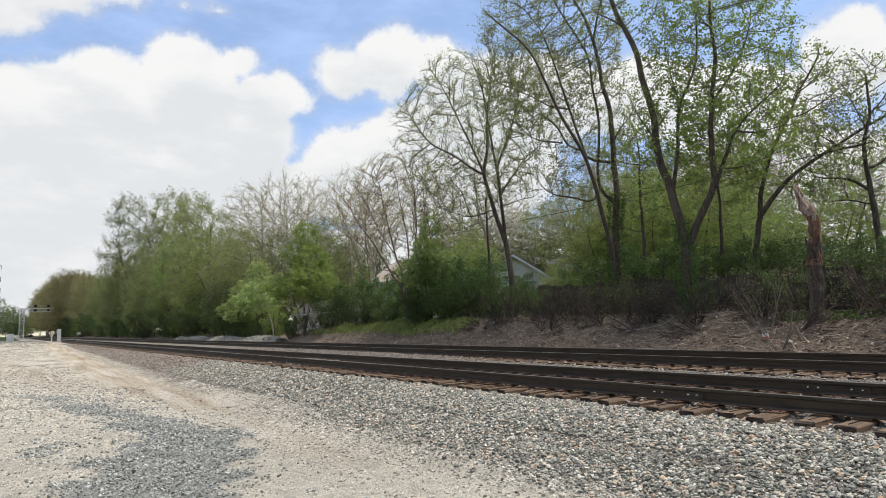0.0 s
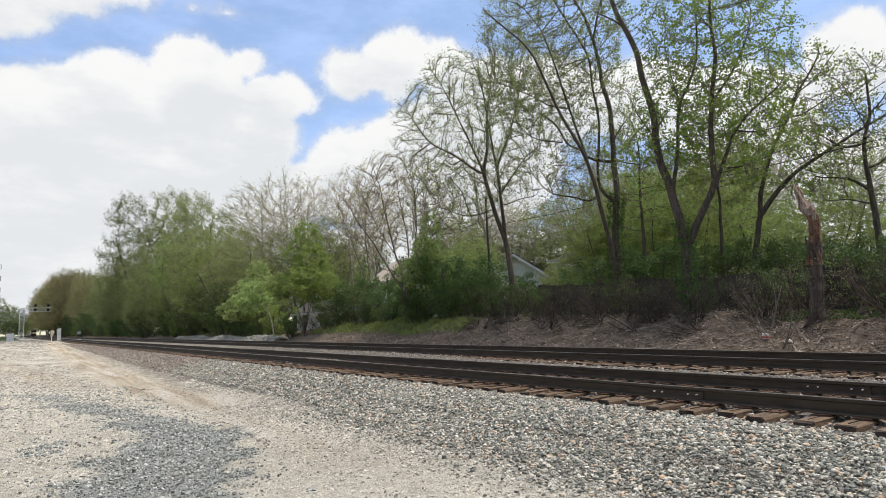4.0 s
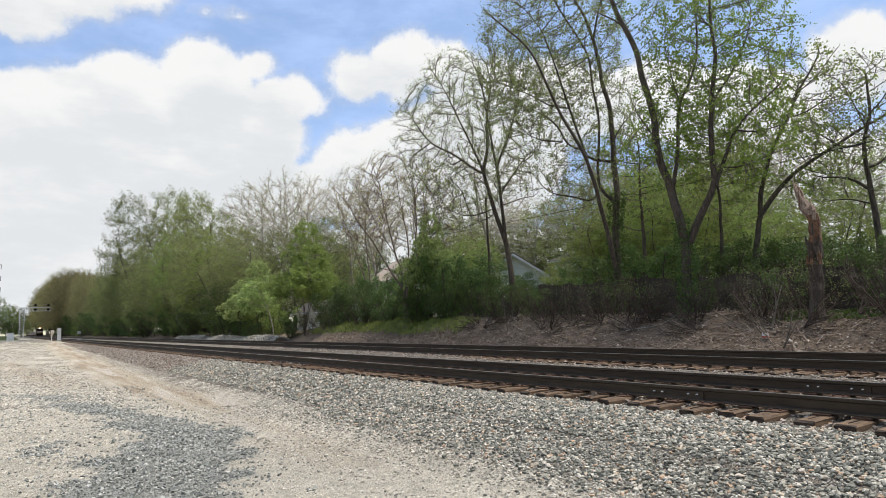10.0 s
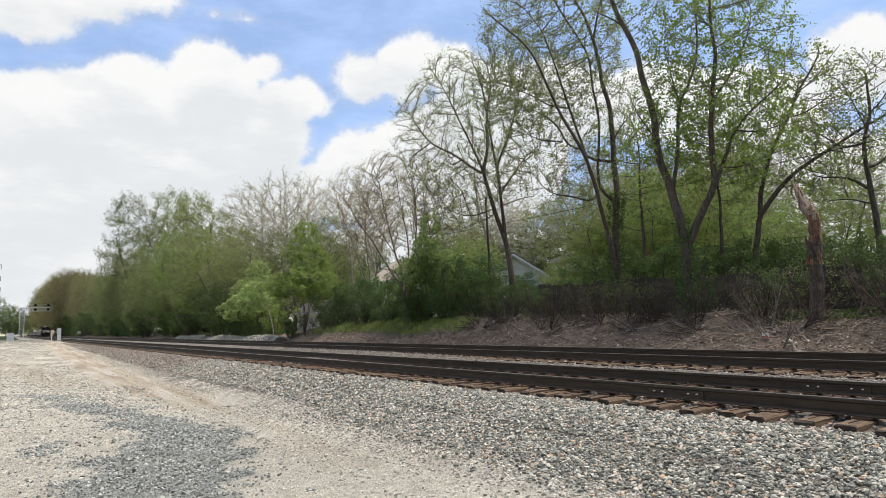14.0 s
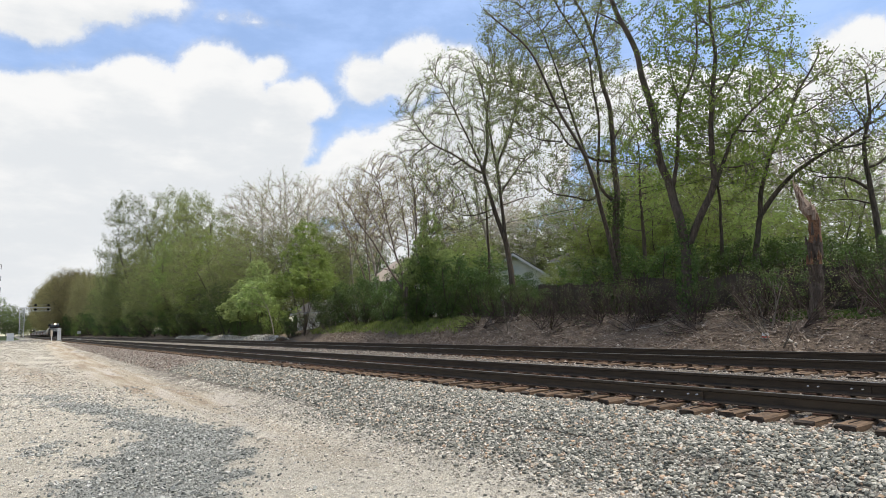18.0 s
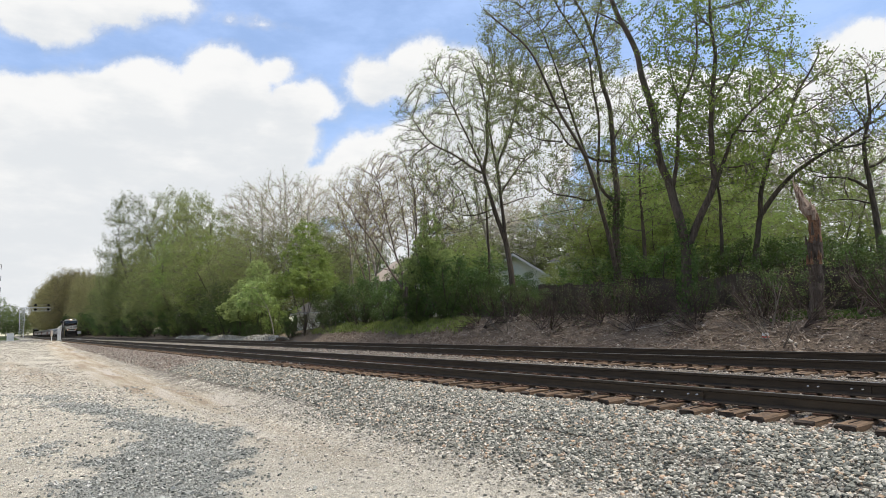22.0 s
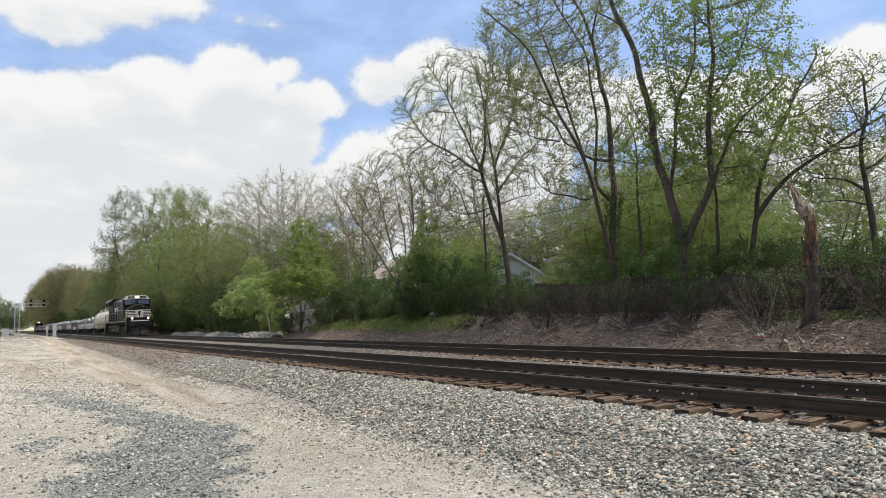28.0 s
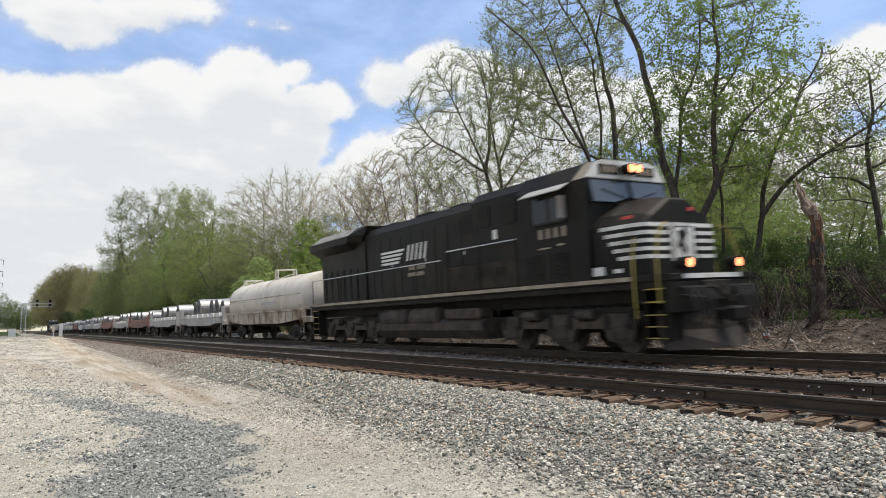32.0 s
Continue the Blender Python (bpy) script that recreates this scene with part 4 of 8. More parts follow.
def grown_tree(root, lines, crown, seed, count, step=0.3, kill=0.42, reach=4.0, lift=0.12, jitter=0.12, low=2.0, tip=0.008, power=2.0, spikes=3, spike=(0.25, 0.6), spike_r=0.006,
               nleaf=9000, size=0.05, loose=0.06, bark=None, twig=None, leafmat=None, rounds=60, corners=4, wild=0.5, hollow=0.25, inertia=0.75):
    """A tree whose stems are given as lines with two radii; its boughs fill the crown of ellipsoids."""
    g = np.random.default_rng(seed)
    nodes, parent, source, given = [], [], [], []
    for line, (ra, rb) in lines:
        pts = [V(p) for p in line]
        dense = []
        for i in range(len(pts) - 1):
            m = max(1, int((pts[i + 1] - pts[i]).length / step + 0.5))
            dense += [pts[i].lerp(pts[i + 1], q / m) for q in range(m)]
        dense.append(pts[-1])
        for i, p in enumerate(dense):
            if i == 0 and nodes:     # forks from the nearest stem already there
                last = int(((np.array(nodes) - tuple(p)) ** 2).sum(1).argmin())
                continue
            nodes.append(tuple(p + V(g.normal(0, 0.02, 3))))
            parent.append(-1 if len(nodes) == 1 else last)
            source.append(p.z > low)
            given.append(ra + (rb - ra) * (i / len(dense)) ** 0.8)
            last = len(nodes) - 1
    first = len(nodes)
    pos, parent = spread(g, np.array(nodes), parent, np.array(source), in_crown(g, crown, count, hollow), step, reach, kill, lift, jitter, rounds, inertia)
    n = len(pos)
    kids = [[] for _ in range(n)]
    for i in range(n - 1, 0, -1):
        kids[parent[i]].append(i)
    # thickness: the boughs of a fork add up
    order = sorted(range(n), key=lambda i: -i)
    rad = np.full(n, tip)
    for i in order:
        if kids[i] and i >= first:
            rad[i] = max(tip, sum(rad[k] ** power for k in kids[i]) ** (1 / power))
    rad[:first] = given
    for i in range(first, n):
        rad[i] = min(rad[i], rad[parent[i]] * (0.8 if parent[i] < first else 0.99))
    trunk, thin = Mesh(), Mesh()
    starts = [(0, -1)]
    while starts:
        i, p = starts.pop()
        pts, rr = ([pos[p]], [min(rad[i] * 1.1, rad[p])]) if p >= 0 else ([], [])
        while True:
            pts.append(pos[i])
            rr.append(rad[i])
            if not kids[i]:
                break
            nxt = max(kids[i], key=lambda k: rad[k])
            starts += [(k, i) for k in kids[i] if k != nxt]
            i = nxt
        if len(pts) < 2:
            continue
        for _ in range(2 if len(pts) > 3 else 0):
            pts = [pts[0]] + [(pts[k - 1] + 2 * pts[k] + pts[k + 1]) / 4 for k in range(1, len(pts) - 1)] + [pts[-1]]
        rr = [float(x) for x in rr]
        cut = next((k for k, x in enumerate(rr) if x < 0.03), len(rr))
        if cut >= 2:
            trunk.tube([tuple(p) for p in pts[:cut + 1]], rr[:cut + 1], 9 if rr[0] > 0.12 else 6 if rr[0] > 0.05 else 4, False)
        if cut < len(rr) - 1 or cut < 2:
            q = cut if cut >= 2 else 0
            if len(pts) - q >= 2:
                thin.tube([tuple(p) for p in pts[q:]], rr[q:], 3, False)
    if trunk.v:
        trunk.ob("trunk", bark, root, smooth=True)
    if thin.v:
        tagged(thin.ob("bough_mass", twig, root), kind="stuff")
    # fine twigs on the outer boughs
    outer = np.array([i for i in range(first, n) if rad[i] < max(0.02, tip * 2.2)])
    pick = np.repeat(outer, spikes)
    way = pos[pick] - pos[parent[pick]]
    way /= np.linalg.norm(way, axis=1)[:, None] + 1e-9
    way = way + g.normal(0, wild, way.shape) + (0, 0, 0.25)
    way /= np.linalg.norm(way, axis=1)[:, None]
    a = pos[parent[pick]] + (pos[pick] - pos[parent[pick]]) * g.random((len(pick), 1))
    ln = g.uniform(*spike, (len(pick), 1))
    b = a + way * ln
    needles("twig_mass", a, b, spike_r, twig, root)
    if nleaf:
        k = g.integers(0, len(a), nleaf)
        f = 1.08 - 0.85 * g.random((nleaf, 1)) ** 1.6
        c = a[k] + (b[k] - a[k]) * f + g.normal(0, 1, (nleaf, 3)) * loose
        u = g.normal(size=(nleaf, 3))
        u /= np.linalg.norm(u, axis=1)[:, None]
        w = np.cross(u, g.normal(size=(nleaf, 3)))
        w /= np.linalg.norm(w, axis=1)[:, None]
        s = (size * g.uniform(0.6, 1.35, nleaf))[:, None]
        quads("crown", c, u * s * 0.62, w * s, leafmat, root, "stuff", corners)
    return root


def traced_tree(name, label, x, y, turn, limbs, radii, crown, seed, count, **o):
    """A tree whose main limbs spread in the upright plane turned by so many degrees; crown: across, up and two half-widths, with an offset in depth."""
    g = np.random.default_rng(seed + 500)
    root = thing(name, label, "tree", m=pose(x, y, 0, 0, 0, turn))
    lines = []
    for k, (line, r) in enumerate(zip(limbs, radii)):
        sway = 0.0 if k == 0 else float(g.uniform(-0.45, 0.45))
        z0 = line[0][1]
        pts = [(u, sway * (z - z0) + float(g.normal(0, 0.05)), z) for u, z in line]
        if k:
            pts[0] = (line[0][0], 0.0, z0)
        lines.append((pts, r))
    shell = [(u, dy, z, ru, min(ru, rz) * 0.95, rz) for u, dy, z, ru, rz in crown]
    return grown_tree(root, lines, shell, seed, count, **o)


def wood_tree(name, label, seed, stems, r, top, splay, crown, count, group, **o):
    """A free-standing kind of woodland tree, about 11.5 m high before it is set in place."""
    g = np.random.default_rng(seed + 900)
    root = thing(name, label, "tree", group)
    lines = []
    for k in range(stems):
        a = 6.283 * k / stems + g.random()
        p, d = V((0, 0, -0.3)), V((math.cos(a) * splay, math.sin(a) * splay, 1)).normalized()
        pts = [tuple(p)]
        for i in range(7):
            d = (d + V((*g.normal(0, 0.09, 2), 0.03))).normalized()
            p = p + d * top / 7
            pts.append(tuple(p))
        if k:
            pts.insert(1, (pts[0][0], pts[0][1], 0.1))
        lines.append((pts, (r, r * 0.25)))
    return grown_tree(root, lines, crown, seed, count, **o)


def wild_tree(name, label, m, seed, height, o, depth, nleaf, size, spread, bark=BARK, twig=BARK, leafmat=LEAF, stems=1, r=0.25, splay=0.2, group="", first=0.25):
    """A tree grown freely from one or several stems."""
    rng = random.Random(seed)
    root = thing(name, label, "tree", group, m)
    out, tips = [], []
    for k in range(stems):
        a = 6.283 * k / stems + rng.random()
        d = V((math.cos(a) * splay, math.sin(a) * splay, 1)) if stems > 1 else V((rng.uniform(-0.08, 0.08), rng.uniform(-0.08, 0.08), 1))
        n = 9
        p, dd = V((0, 0, -0.3)), d.normalized()
        pts, rad = [p.copy()], [r * 1.3]
        for i in range(n):
            dd = (dd + V((rng.gauss(0, 0.07), rng.gauss(0, 0.07), 0.04))).normalized()
            p = p + dd * height * rng.uniform(0.9, 1.05) / n
            pts.append(p.copy())
            rad.append(r * (1 - 0.9 * (i + 1) / n) + 0.012)
        out.append((pts, rad))
        offshoots(rng, pts, rad, height * o.get("reach", 0.34), depth, out, tips, dict(o, kids=o["kids"][:-1] + [o["main"]]), first)
    return finish_tree(root, out, tips, rng, bark, twig, leafmat, int(nleaf * 1.75), size, spread, corners=3)


FINE_TREE = dict(step=0.28, kill=0.40, reach=1.7, jitter=0.06, tip=0.012, spikes=2, spike=(0.3, 0.7), spike_r=0.0085, wild=0.38, bark=BARK, twig=BARK_TWIG)
traced_tree("tall_tree", "tall round-crowned tree with a forked trunk and tiny spring buds", -27.4, 22.0, 51.2,
            [[(-0.05, 0.6), (-0.1, 1.5), (-0.25, 3.4), (-0.4, 4.9), (-0.65, 5.6), (-1.0, 6.8), (-1.3, 8.0), (-1.5, 8.7), (-1.2, 10.1), (-1.2, 12.0), (-0.9, 13.5), (-1.1, 14.7)],
             [(-0.5, 4.9), (-0.5, 5.8), (-0.6, 7.2), (-0.7, 8.6), (-0.9, 9.8), (-1.1, 11.4), (-1.3, 12.9), (-1.6, 14.2)],
             [(-1.5, 8.6), (-2.2, 9.1), (-3.1, 9.8), (-4.2, 10.3), (-4.9, 11.3), (-5.5, 12.3)],
             [(-1.5, 8.8), (-2.1, 10.3), (-2.7, 11.6), (-3.3, 13.0), (-3.9, 14.1)],
             [(-0.6, 7.6), (0.1, 8.7), (0.9, 9.8), (1.8, 10.4)], [(-0.8, 9.0), (0.0, 10.7), (0.5, 12.5), (0.9, 14.0)], [(-0.5, 6.9), (0.5, 7.3), (1.4, 7.4)],
             [(-1.0, 6.7), (-2.2, 6.4), (-3.2, 6.7), (-4.1, 7.2)], [(-1.0, 6.4), (-2.1, 6.0), (-3.1, 5.6)]],
            [(0.194, 0.03), (0.108, 0.025), (0.072, 0.02), (0.0648, 0.02), (0.0576, 0.02), (0.0648, 0.02), (0.036, 0.015), (0.0432, 0.015), (0.036, 0.015)],
            [(-2.2, 0.0, 10.9, 4.0, 4.5), (-0.2, 0.3, 11.2, 2.6, 4.0), (-3.0, 0.0, 7.4, 2.6, 2.0)], 21, 3800, leafmat=LEAF_BUD, nleaf=24000, size=0.034, low=5.0, lift=0.42, **dict(FINE_TREE, spikes=3, spike=(0.25, 0.55), spike_r=0.008))
leaning_tree = traced_tree("tall_tree", "tall leaning tree with many dark limbs and young leaves", -20.4, 22.0, 42.8,
            [[(0.0, 0.4), (0.0, 1.0), (0.0, 2.9), (0.0, 4.9), (0.2, 6.1), (0.1, 7.4), (0.1, 8.6), (0.1, 9.9), (-0.2, 11.2), (-0.3, 12.3), (-0.5, 13.4), (-0.8, 14.5), (-1.3, 15.5), (-1.6, 16.5)],
             [(-0.0, 2.4), (-0.2, 3.9), (-0.5, 5.3), (-0.7, 6.3), (-1.0, 7.5), (-1.4, 8.3), (-1.9, 9.2), (-2.3, 10.2), (-2.7, 11.3), (-3.2, 12.1), (-4.0, 12.8), (-4.7, 13.4)],
             [(-1.0, 7.5), (-1.2, 8.5), (-1.6, 9.8), (-1.9, 10.9), (-2.2, 12.1), (-2.6, 13.3), (-3.3, 14.3)],
             [(-0.6, 6.1), (-0.6, 7.7), (-0.4, 9.5), (-0.6, 11.0), (-0.7, 12.4), (-1.2, 13.5), (-1.7, 14.4), (-2.2, 15.4), (-2.8, 16.4)],
             [(-1.4, 8.3), (-2.1, 8.8), (-3.0, 8.9), (-3.7, 9.3)], [(-0.6, 5.8), (-1.6, 6.3), (-2.4, 6.4), (-3.1, 6.8)], [(0.1, 8.6), (0.6, 9.5), (1.1, 9.9)],
             [(-0.5, 13.4), (-0.2, 14.4), (0.1, 15.4), (0.6, 16.7)], [(-2.3, 10.2), (-3.1, 10.9), (-4.2, 11.4), (-4.9, 11.8)], [(-1.9, 9.2), (-2.8, 10.1), (-3.7, 10.6)]],
            [(0.211, 0.04), (0.117, 0.025), (0.0663, 0.02), (0.078, 0.025), (0.0546, 0.02), (0.0546, 0.02), (0.0546, 0.02), (0.0546, 0.02), (0.0468, 0.02), (0.0468, 0.02)],
            [(-2.4, 0.0, 13.6, 3.4, 4.6), (-3.0, 0.0, 11.6, 2.9, 2.8), (-0.6, 0.3, 10.2, 2.0, 3.6), (-1.6, 0.0, 7.4, 2.2, 1.8)], 22, 3300, leafmat=LEAF_BUD, nleaf=44000, size=0.037, low=5.5, lift=0.34, **FINE_TREE)
green_tree = traced_tree("tall_tree", "tall forked tree in bright green young leaf", -15.8, 20.5, 37.6,
            [[(0.0, 0.3), (0.0, 0.9), (0.1, 3.1), (-0.0, 4.1), (-0.2, 5.0), (-0.3, 5.7), (-0.6, 6.5), (-0.7, 7.4), (-0.7, 8.1), (-0.8, 8.9), (-1.0, 9.6), (-1.2, 11.0), (-1.6, 12.0), (-1.9, 12.7), (-2.2, 13.8)],
             [(0.1, 3.2), (0.5, 4.1), (0.8, 4.7), (1.2, 5.4), (1.2, 6.3), (1.2, 7.4), (1.3, 8.6), (1.5, 9.9), (1.4, 11.2), (1.4, 12.3), (1.6, 13.4)],
             [(-0.2, 5.5), (0.0, 6.6), (0.1, 7.7), (0.2, 8.8), (0.6, 9.4), (0.9, 10.2), (1.0, 11.3), (1.0, 12.4)],
             [(1.2, 5.5), (1.6, 6.4), (2.0, 7.4), (2.6, 8.0), (3.0, 8.3), (3.7, 8.9)], [(-0.7, 7.4), (-1.0, 8.0), (-1.5, 8.7)], [(-1.6, 12.0), (-2.1, 12.5), (-2.7, 12.8)],
             [(1.3, 8.6), (1.9, 9.4), (2.4, 10.3), (2.8, 11.3), (3.0, 12.2)], [(2.0, 7.4), (2.6, 7.3), (3.2, 7.4), (3.9, 7.6)], [(0.2, 8.8), (0.0, 9.7), (-0.1, 10.6), (-0.2, 11.5)],
             [(1.2, 6.4), (1.7, 6.1), (2.5, 6.2), (3.2, 6.5)]],
            [(0.213, 0.08), (0.152, 0.03), (0.0836, 0.025), (0.0912, 0.02), (0.0456, 0.02), (0.0532, 0.02), (0.0608, 0.02), (0.038, 0.02), (0.038, 0.02), (0.038, 0.02)],
            [(1.6, 0.0, 10.6, 2.7, 4.2), (0.6, 0.0, 9.0, 2.0, 3.4), (2.2, 0.2, 7.4, 2.2, 2.0), (-0.2, 0.0, 7.6, 1.7, 2.2), (-1.5, 0.2, 12.9, 1.0, 1.5)], 23, 2500, leafmat=LEAF_GREEN, nleaf=26000, size=0.047, loose=0.07, low=4.8, lift=0.10, **FINE_TREE)
traced_tree("background_tree", "half-bare tree with long slanting limbs behind the thicket", -16.5, 26.0, 32.4,
            [[(-0.1, 1.2), (-0.1, 2.2), (0.0, 3.2), (0.2, 4.5), (0.4, 5.8), (0.6, 6.6), (0.9, 7.6), (1.4, 8.5), (1.8, 9.2), (2.0, 9.9), (2.7, 10.9), (3.1, 11.7)],
             [(0.3, 4.9), (0.9, 5.8), (1.6, 6.6), (2.7, 7.3), (3.7, 7.9), (4.5, 8.4), (5.3, 8.8)], [(2.0, 9.9), (2.8, 10.5), (3.4, 11.4), (3.8, 11.9)], [(1.7, 8.8), (2.6, 9.2), (3.4, 9.8), (4.1, 10.5)]],
            [(0.16, 0.03), (0.12, 0.04), (0.04, 0.015), (0.048, 0.015)], [(2.4, 0.0, 9.6, 2.2, 2.4), (1.4, 0.0, 7.2, 2.4, 2.0), (3.6, 0.0, 8.0, 2.0, 1.4)], 24, 900, leafmat=LEAF, nleaf=4200, size=0.06, low=4.5, **FINE_TREE)
traced_tree("background_tree", "almost bare tree with a wide crown of grey twigs", -12.6, 28.0, 24.2,
            [[(0.0, 1.6), (0.0, 3.0), (-0.0, 4.1), (-0.1, 5.2), (-0.2, 6.4), (-0.2, 7.4), (0.1, 8.6), (0.1, 9.7), (0.1, 10.4)], [(-0.2, 5.6), (-0.8, 6.2), (-1.7, 6.3), (-2.0, 6.3)], [(-0.2, 7.3), (-0.8, 7.3), (-1.5, 7.9)],
             [(-0.2, 6.4), (0.3, 6.5), (0.9, 7.3)], [(-0.0, 7.9), (-0.4, 8.9), (-0.7, 9.9)], [(0.1, 8.6), (0.6, 9.1), (1.0, 10.0)], [(-0.1, 4.9), (-0.9, 5.3), (-1.7, 5.2)]],
            [(0.173, 0.03), (0.072, 0.02), (0.0576, 0.02), (0.0576, 0.02), (0.0432, 0.02), (0.0432, 0.02), (0.0432, 0.02)],
            [(-0.2, 0.0, 8.3, 2.6, 2.7), (1.6, 0.0, 8.2, 2.4, 2.5), (-0.6, 0.0, 6.2, 2.2, 1.4)], 25, 1700, leafmat=LEAF_BUD, nleaf=2600, size=0.05, low=4.6, **FINE_TREE)
for x, y, turn, line, r, crown, seed in ((-17.4, 25.0, 34.8, [(0, 1.2), (0.05, 3.9), (0.1, 6.0), (-0.1, 8.5)], 0.11, [(0, 0, 8.2, 1.6, 2.2), (0.2, 0, 6.2, 1.4, 1.2)], 26),
                                         (-21.5, 25.0, 40.7, [(0, 1.2), (0.05, 3.8), (0.0, 6.7), (0.1, 9.0)], 0.14, [(0, 0, 8.4, 1.9, 2.4), (-0.2, 0, 6.0, 1.6, 1.4)], 27)):
    traced_tree("background_tree", "slim dark trunk with thin young leaves within the thicket", x, y, turn, [line], [(r, 0.03)], crown, seed, 380, leafmat=LEAF, nleaf=3200, size=0.06, low=4.5, **FINE_TREE)
traced_tree("bare_snag", "thin dead pole of a trunk", -31.0, 23.0, 53.4, [[(0.0, 0.9), (0.0, 5.1), (-0.1, 8.1)]], [(0.09, 0.06)], [(0, 0, 8.0, 0.4, 0.5)], 28, 14, nleaf=0, low=6.0, **FINE_TREE)


def ivy(root, line, r, n, seed):
    """Ivy leaves climbing a trunk, as a part of its tree."""
    g = np.random.default_rng(seed)
    pts = np.array(line, float)
    t = g.random(n) ** 1.4 * (len(pts) - 1.001)
    i = t.astype(int)
    f = (t - i)[:, None]
    c = pts[i] * (1 - f) + pts[i + 1] * f
    ang = g.uniform(0, 6.283, n)
    c[:, 0] += np.cos(ang) * r * g.uniform(0.9, 1.4, n)
    c[:, 1] += np.sin(ang) * r * g.uniform(0.9, 1.4, n)
    a = g.normal(size=(n, 3))
    a /= np.linalg.norm(a, axis=1)[:, None]
    b = np.cross(a, g.normal(size=(n, 3)))
    b /= np.linalg.norm(b, axis=1)[:, None]
    quads("ivy", c, a * 0.035, b * 0.05, LEAF_DARK, root, "stuff")


ivy(leaning_tree, [(0, 0, 0.9), (0, 0, 2.9), (0, 0, 4.9), (0.2, 0, 6.3)], 0.29, 2600, 5)
ivy(green_tree, [(0, 0, 0.9), (0.05, 0, 2.0), (0.1, 0, 3.1), (0.0, 0, 4.4)], 0.27, 1700, 6)


# ---------------------------------------------------------------- broken stump
def build_stump():
    rng = random.Random(4)
    root = thing("broken_tree_stump", "tall snapped-off dead trunk with torn pale wood at its top", "tree stump", m=Matrix.Translation((-10.6, 19.5, 0.9)))

    def rough_tube(line, radii, n, amount):
        m = Mesh()
        m.tube([V(p) for p in line], radii, n)
        m.v = [(x + amount * noise.noise(V((x * 6, y * 6, z * 2.5))), y + amount * noise.noise(V((x * 6 + 9, y * 6, z * 2.5))), z + 0.4 * amount * noise.noise(V((x * 9, y * 9, z * 3)))) for x, y, z in m.v]
        return m

    line = [(0, 0, -0.4)] + [(0.01 * k, 0, 0.2 * k) for k in range(11)]
    rough_tube(line, [0.30, 0.24, 0.21, 0.19] + [0.18] * 8, 18, 0.09).ob("trunk", BARK_PALE2, root, "grey-brown furrowed bark")
    line = [(0.10, 0, 1.95), (0.12, 0, 2.15), (0.13, 0, 2.35), (0.12, 0, 2.55), (0.10, 0, 2.75), (0.06, 0, 2.95)]
    rough_tube(line, [0.175, 0.17, 0.165, 0.165, 0.165, 0.15], 16, 0.13).ob("rotten_wood", ROTTEN, root, "red-brown rotten wood where the bark has come off")
    line = [(0.09, 0, 2.75), (0.02, 0, 3.0), (-0.10, 0, 3.2), (-0.25, 0, 3.45), (-0.40, 0, 3.7), (-0.52, 0, 3.95)]
    rough_tube(line, [0.18, 0.19, 0.175, 0.15, 0.11, 0.035], 14, 0.11).ob("torn_top", DEADWOOD, root, "pale grey torn wood leaning over")
    for dx, dz, w, bx, bz in ((-0.62, 4.12, 0.06, -0.35, 3.5), (-0.50, 4.02, 0.045, -0.22, 3.4), (-0.36, 3.86, 0.05, -0.05, 3.2), (0.20, 3.42, 0.05, 0.14, 2.8), (0.26, 3.2, 0.06, 0.20, 2.6), (-0.16, 3.62, 0.05, 0.05, 3.0)):
        s = Mesh()
        s.tube([(bx, -0.12, bz), ((bx + dx) / 2 + 0.02, -0.16, (bz + dz) / 2), (dx, -0.06, dz)], [w, w * 0.9, 0.008], 5)
        s.ob("splinter", DEADWOOD, root, "pale torn splinter of wood")
    for k in range(14):
        a = rng.uniform(-2.6, -0.4)
        z = rng.uniform(1.2, 2.5)
        s = Mesh()
        s.tube([(0.1 + 0.25 * math.cos(a), 0.25 * math.sin(a), z), (0.1 + 0.27 * math.cos(a) + 0.02, 0.27 * math.sin(a), z + rng.uniform(0.2, 0.4))], [0.045, 0.015], 5)
        s.ob("bark_flake", BARK_PALE2 if k % 2 else ROTTEN, root)
    for o in root.children:
        for v in o.data.vertices:
            f = float(smooth(2.7, 3.7, v.co.z))
            v.co.x, v.co.z = v.co.x * (1 - 0.45 * f), v.co.z - 0.22 * f


build_stump()


# ---------------------------------------------------------------- thicket and woods
SHRUB = dict(TREE, kids=[0, 4, 4, 4], main=6, wobble=0.18, thin=0.006, reach=0.5)
I4 = Matrix.Identity(4)
W = "trees of the wood"
LEAFY = dict(step=0.36, kill=0.55, reach=2.0, low=1.2, lift=0.10, tip=0.011, spikes=3, spike=(0.3, 0.75), spike_r=0.009, corners=3, bark=BARK, twig=BARK_TWIG)
TWIGS = dict(step=0.30, kill=0.44, reach=1.4, low=3.4, lift=0.55, jitter=0.13, inertia=0.5, power=2.6, wild=0.34, tip=0.011, spikes=4, spike=(0.3, 0.8), spike_r=0.008, corners=3, bark=BARK_PALE, twig=BARK_PALE)
FULL = [(0, 0, 7.6, 3.1, 3.1, 3.9), (0.3, 0.2, 4.4, 3.6, 3.6, 3.2), (-0.8, 0.4, 6.2, 3.0, 3.0, 3.0)]
OPEN = [(0.8, 0, 9.0, 2.4, 2.4, 2.5), (-1.6, 0.5, 7.6, 2.0, 2.0, 2.2), (1.8, -0.6, 6.2, 2.0, 2.0, 1.8), (-0.6, 0.3, 4.2, 3.0, 3.0, 2.4)]
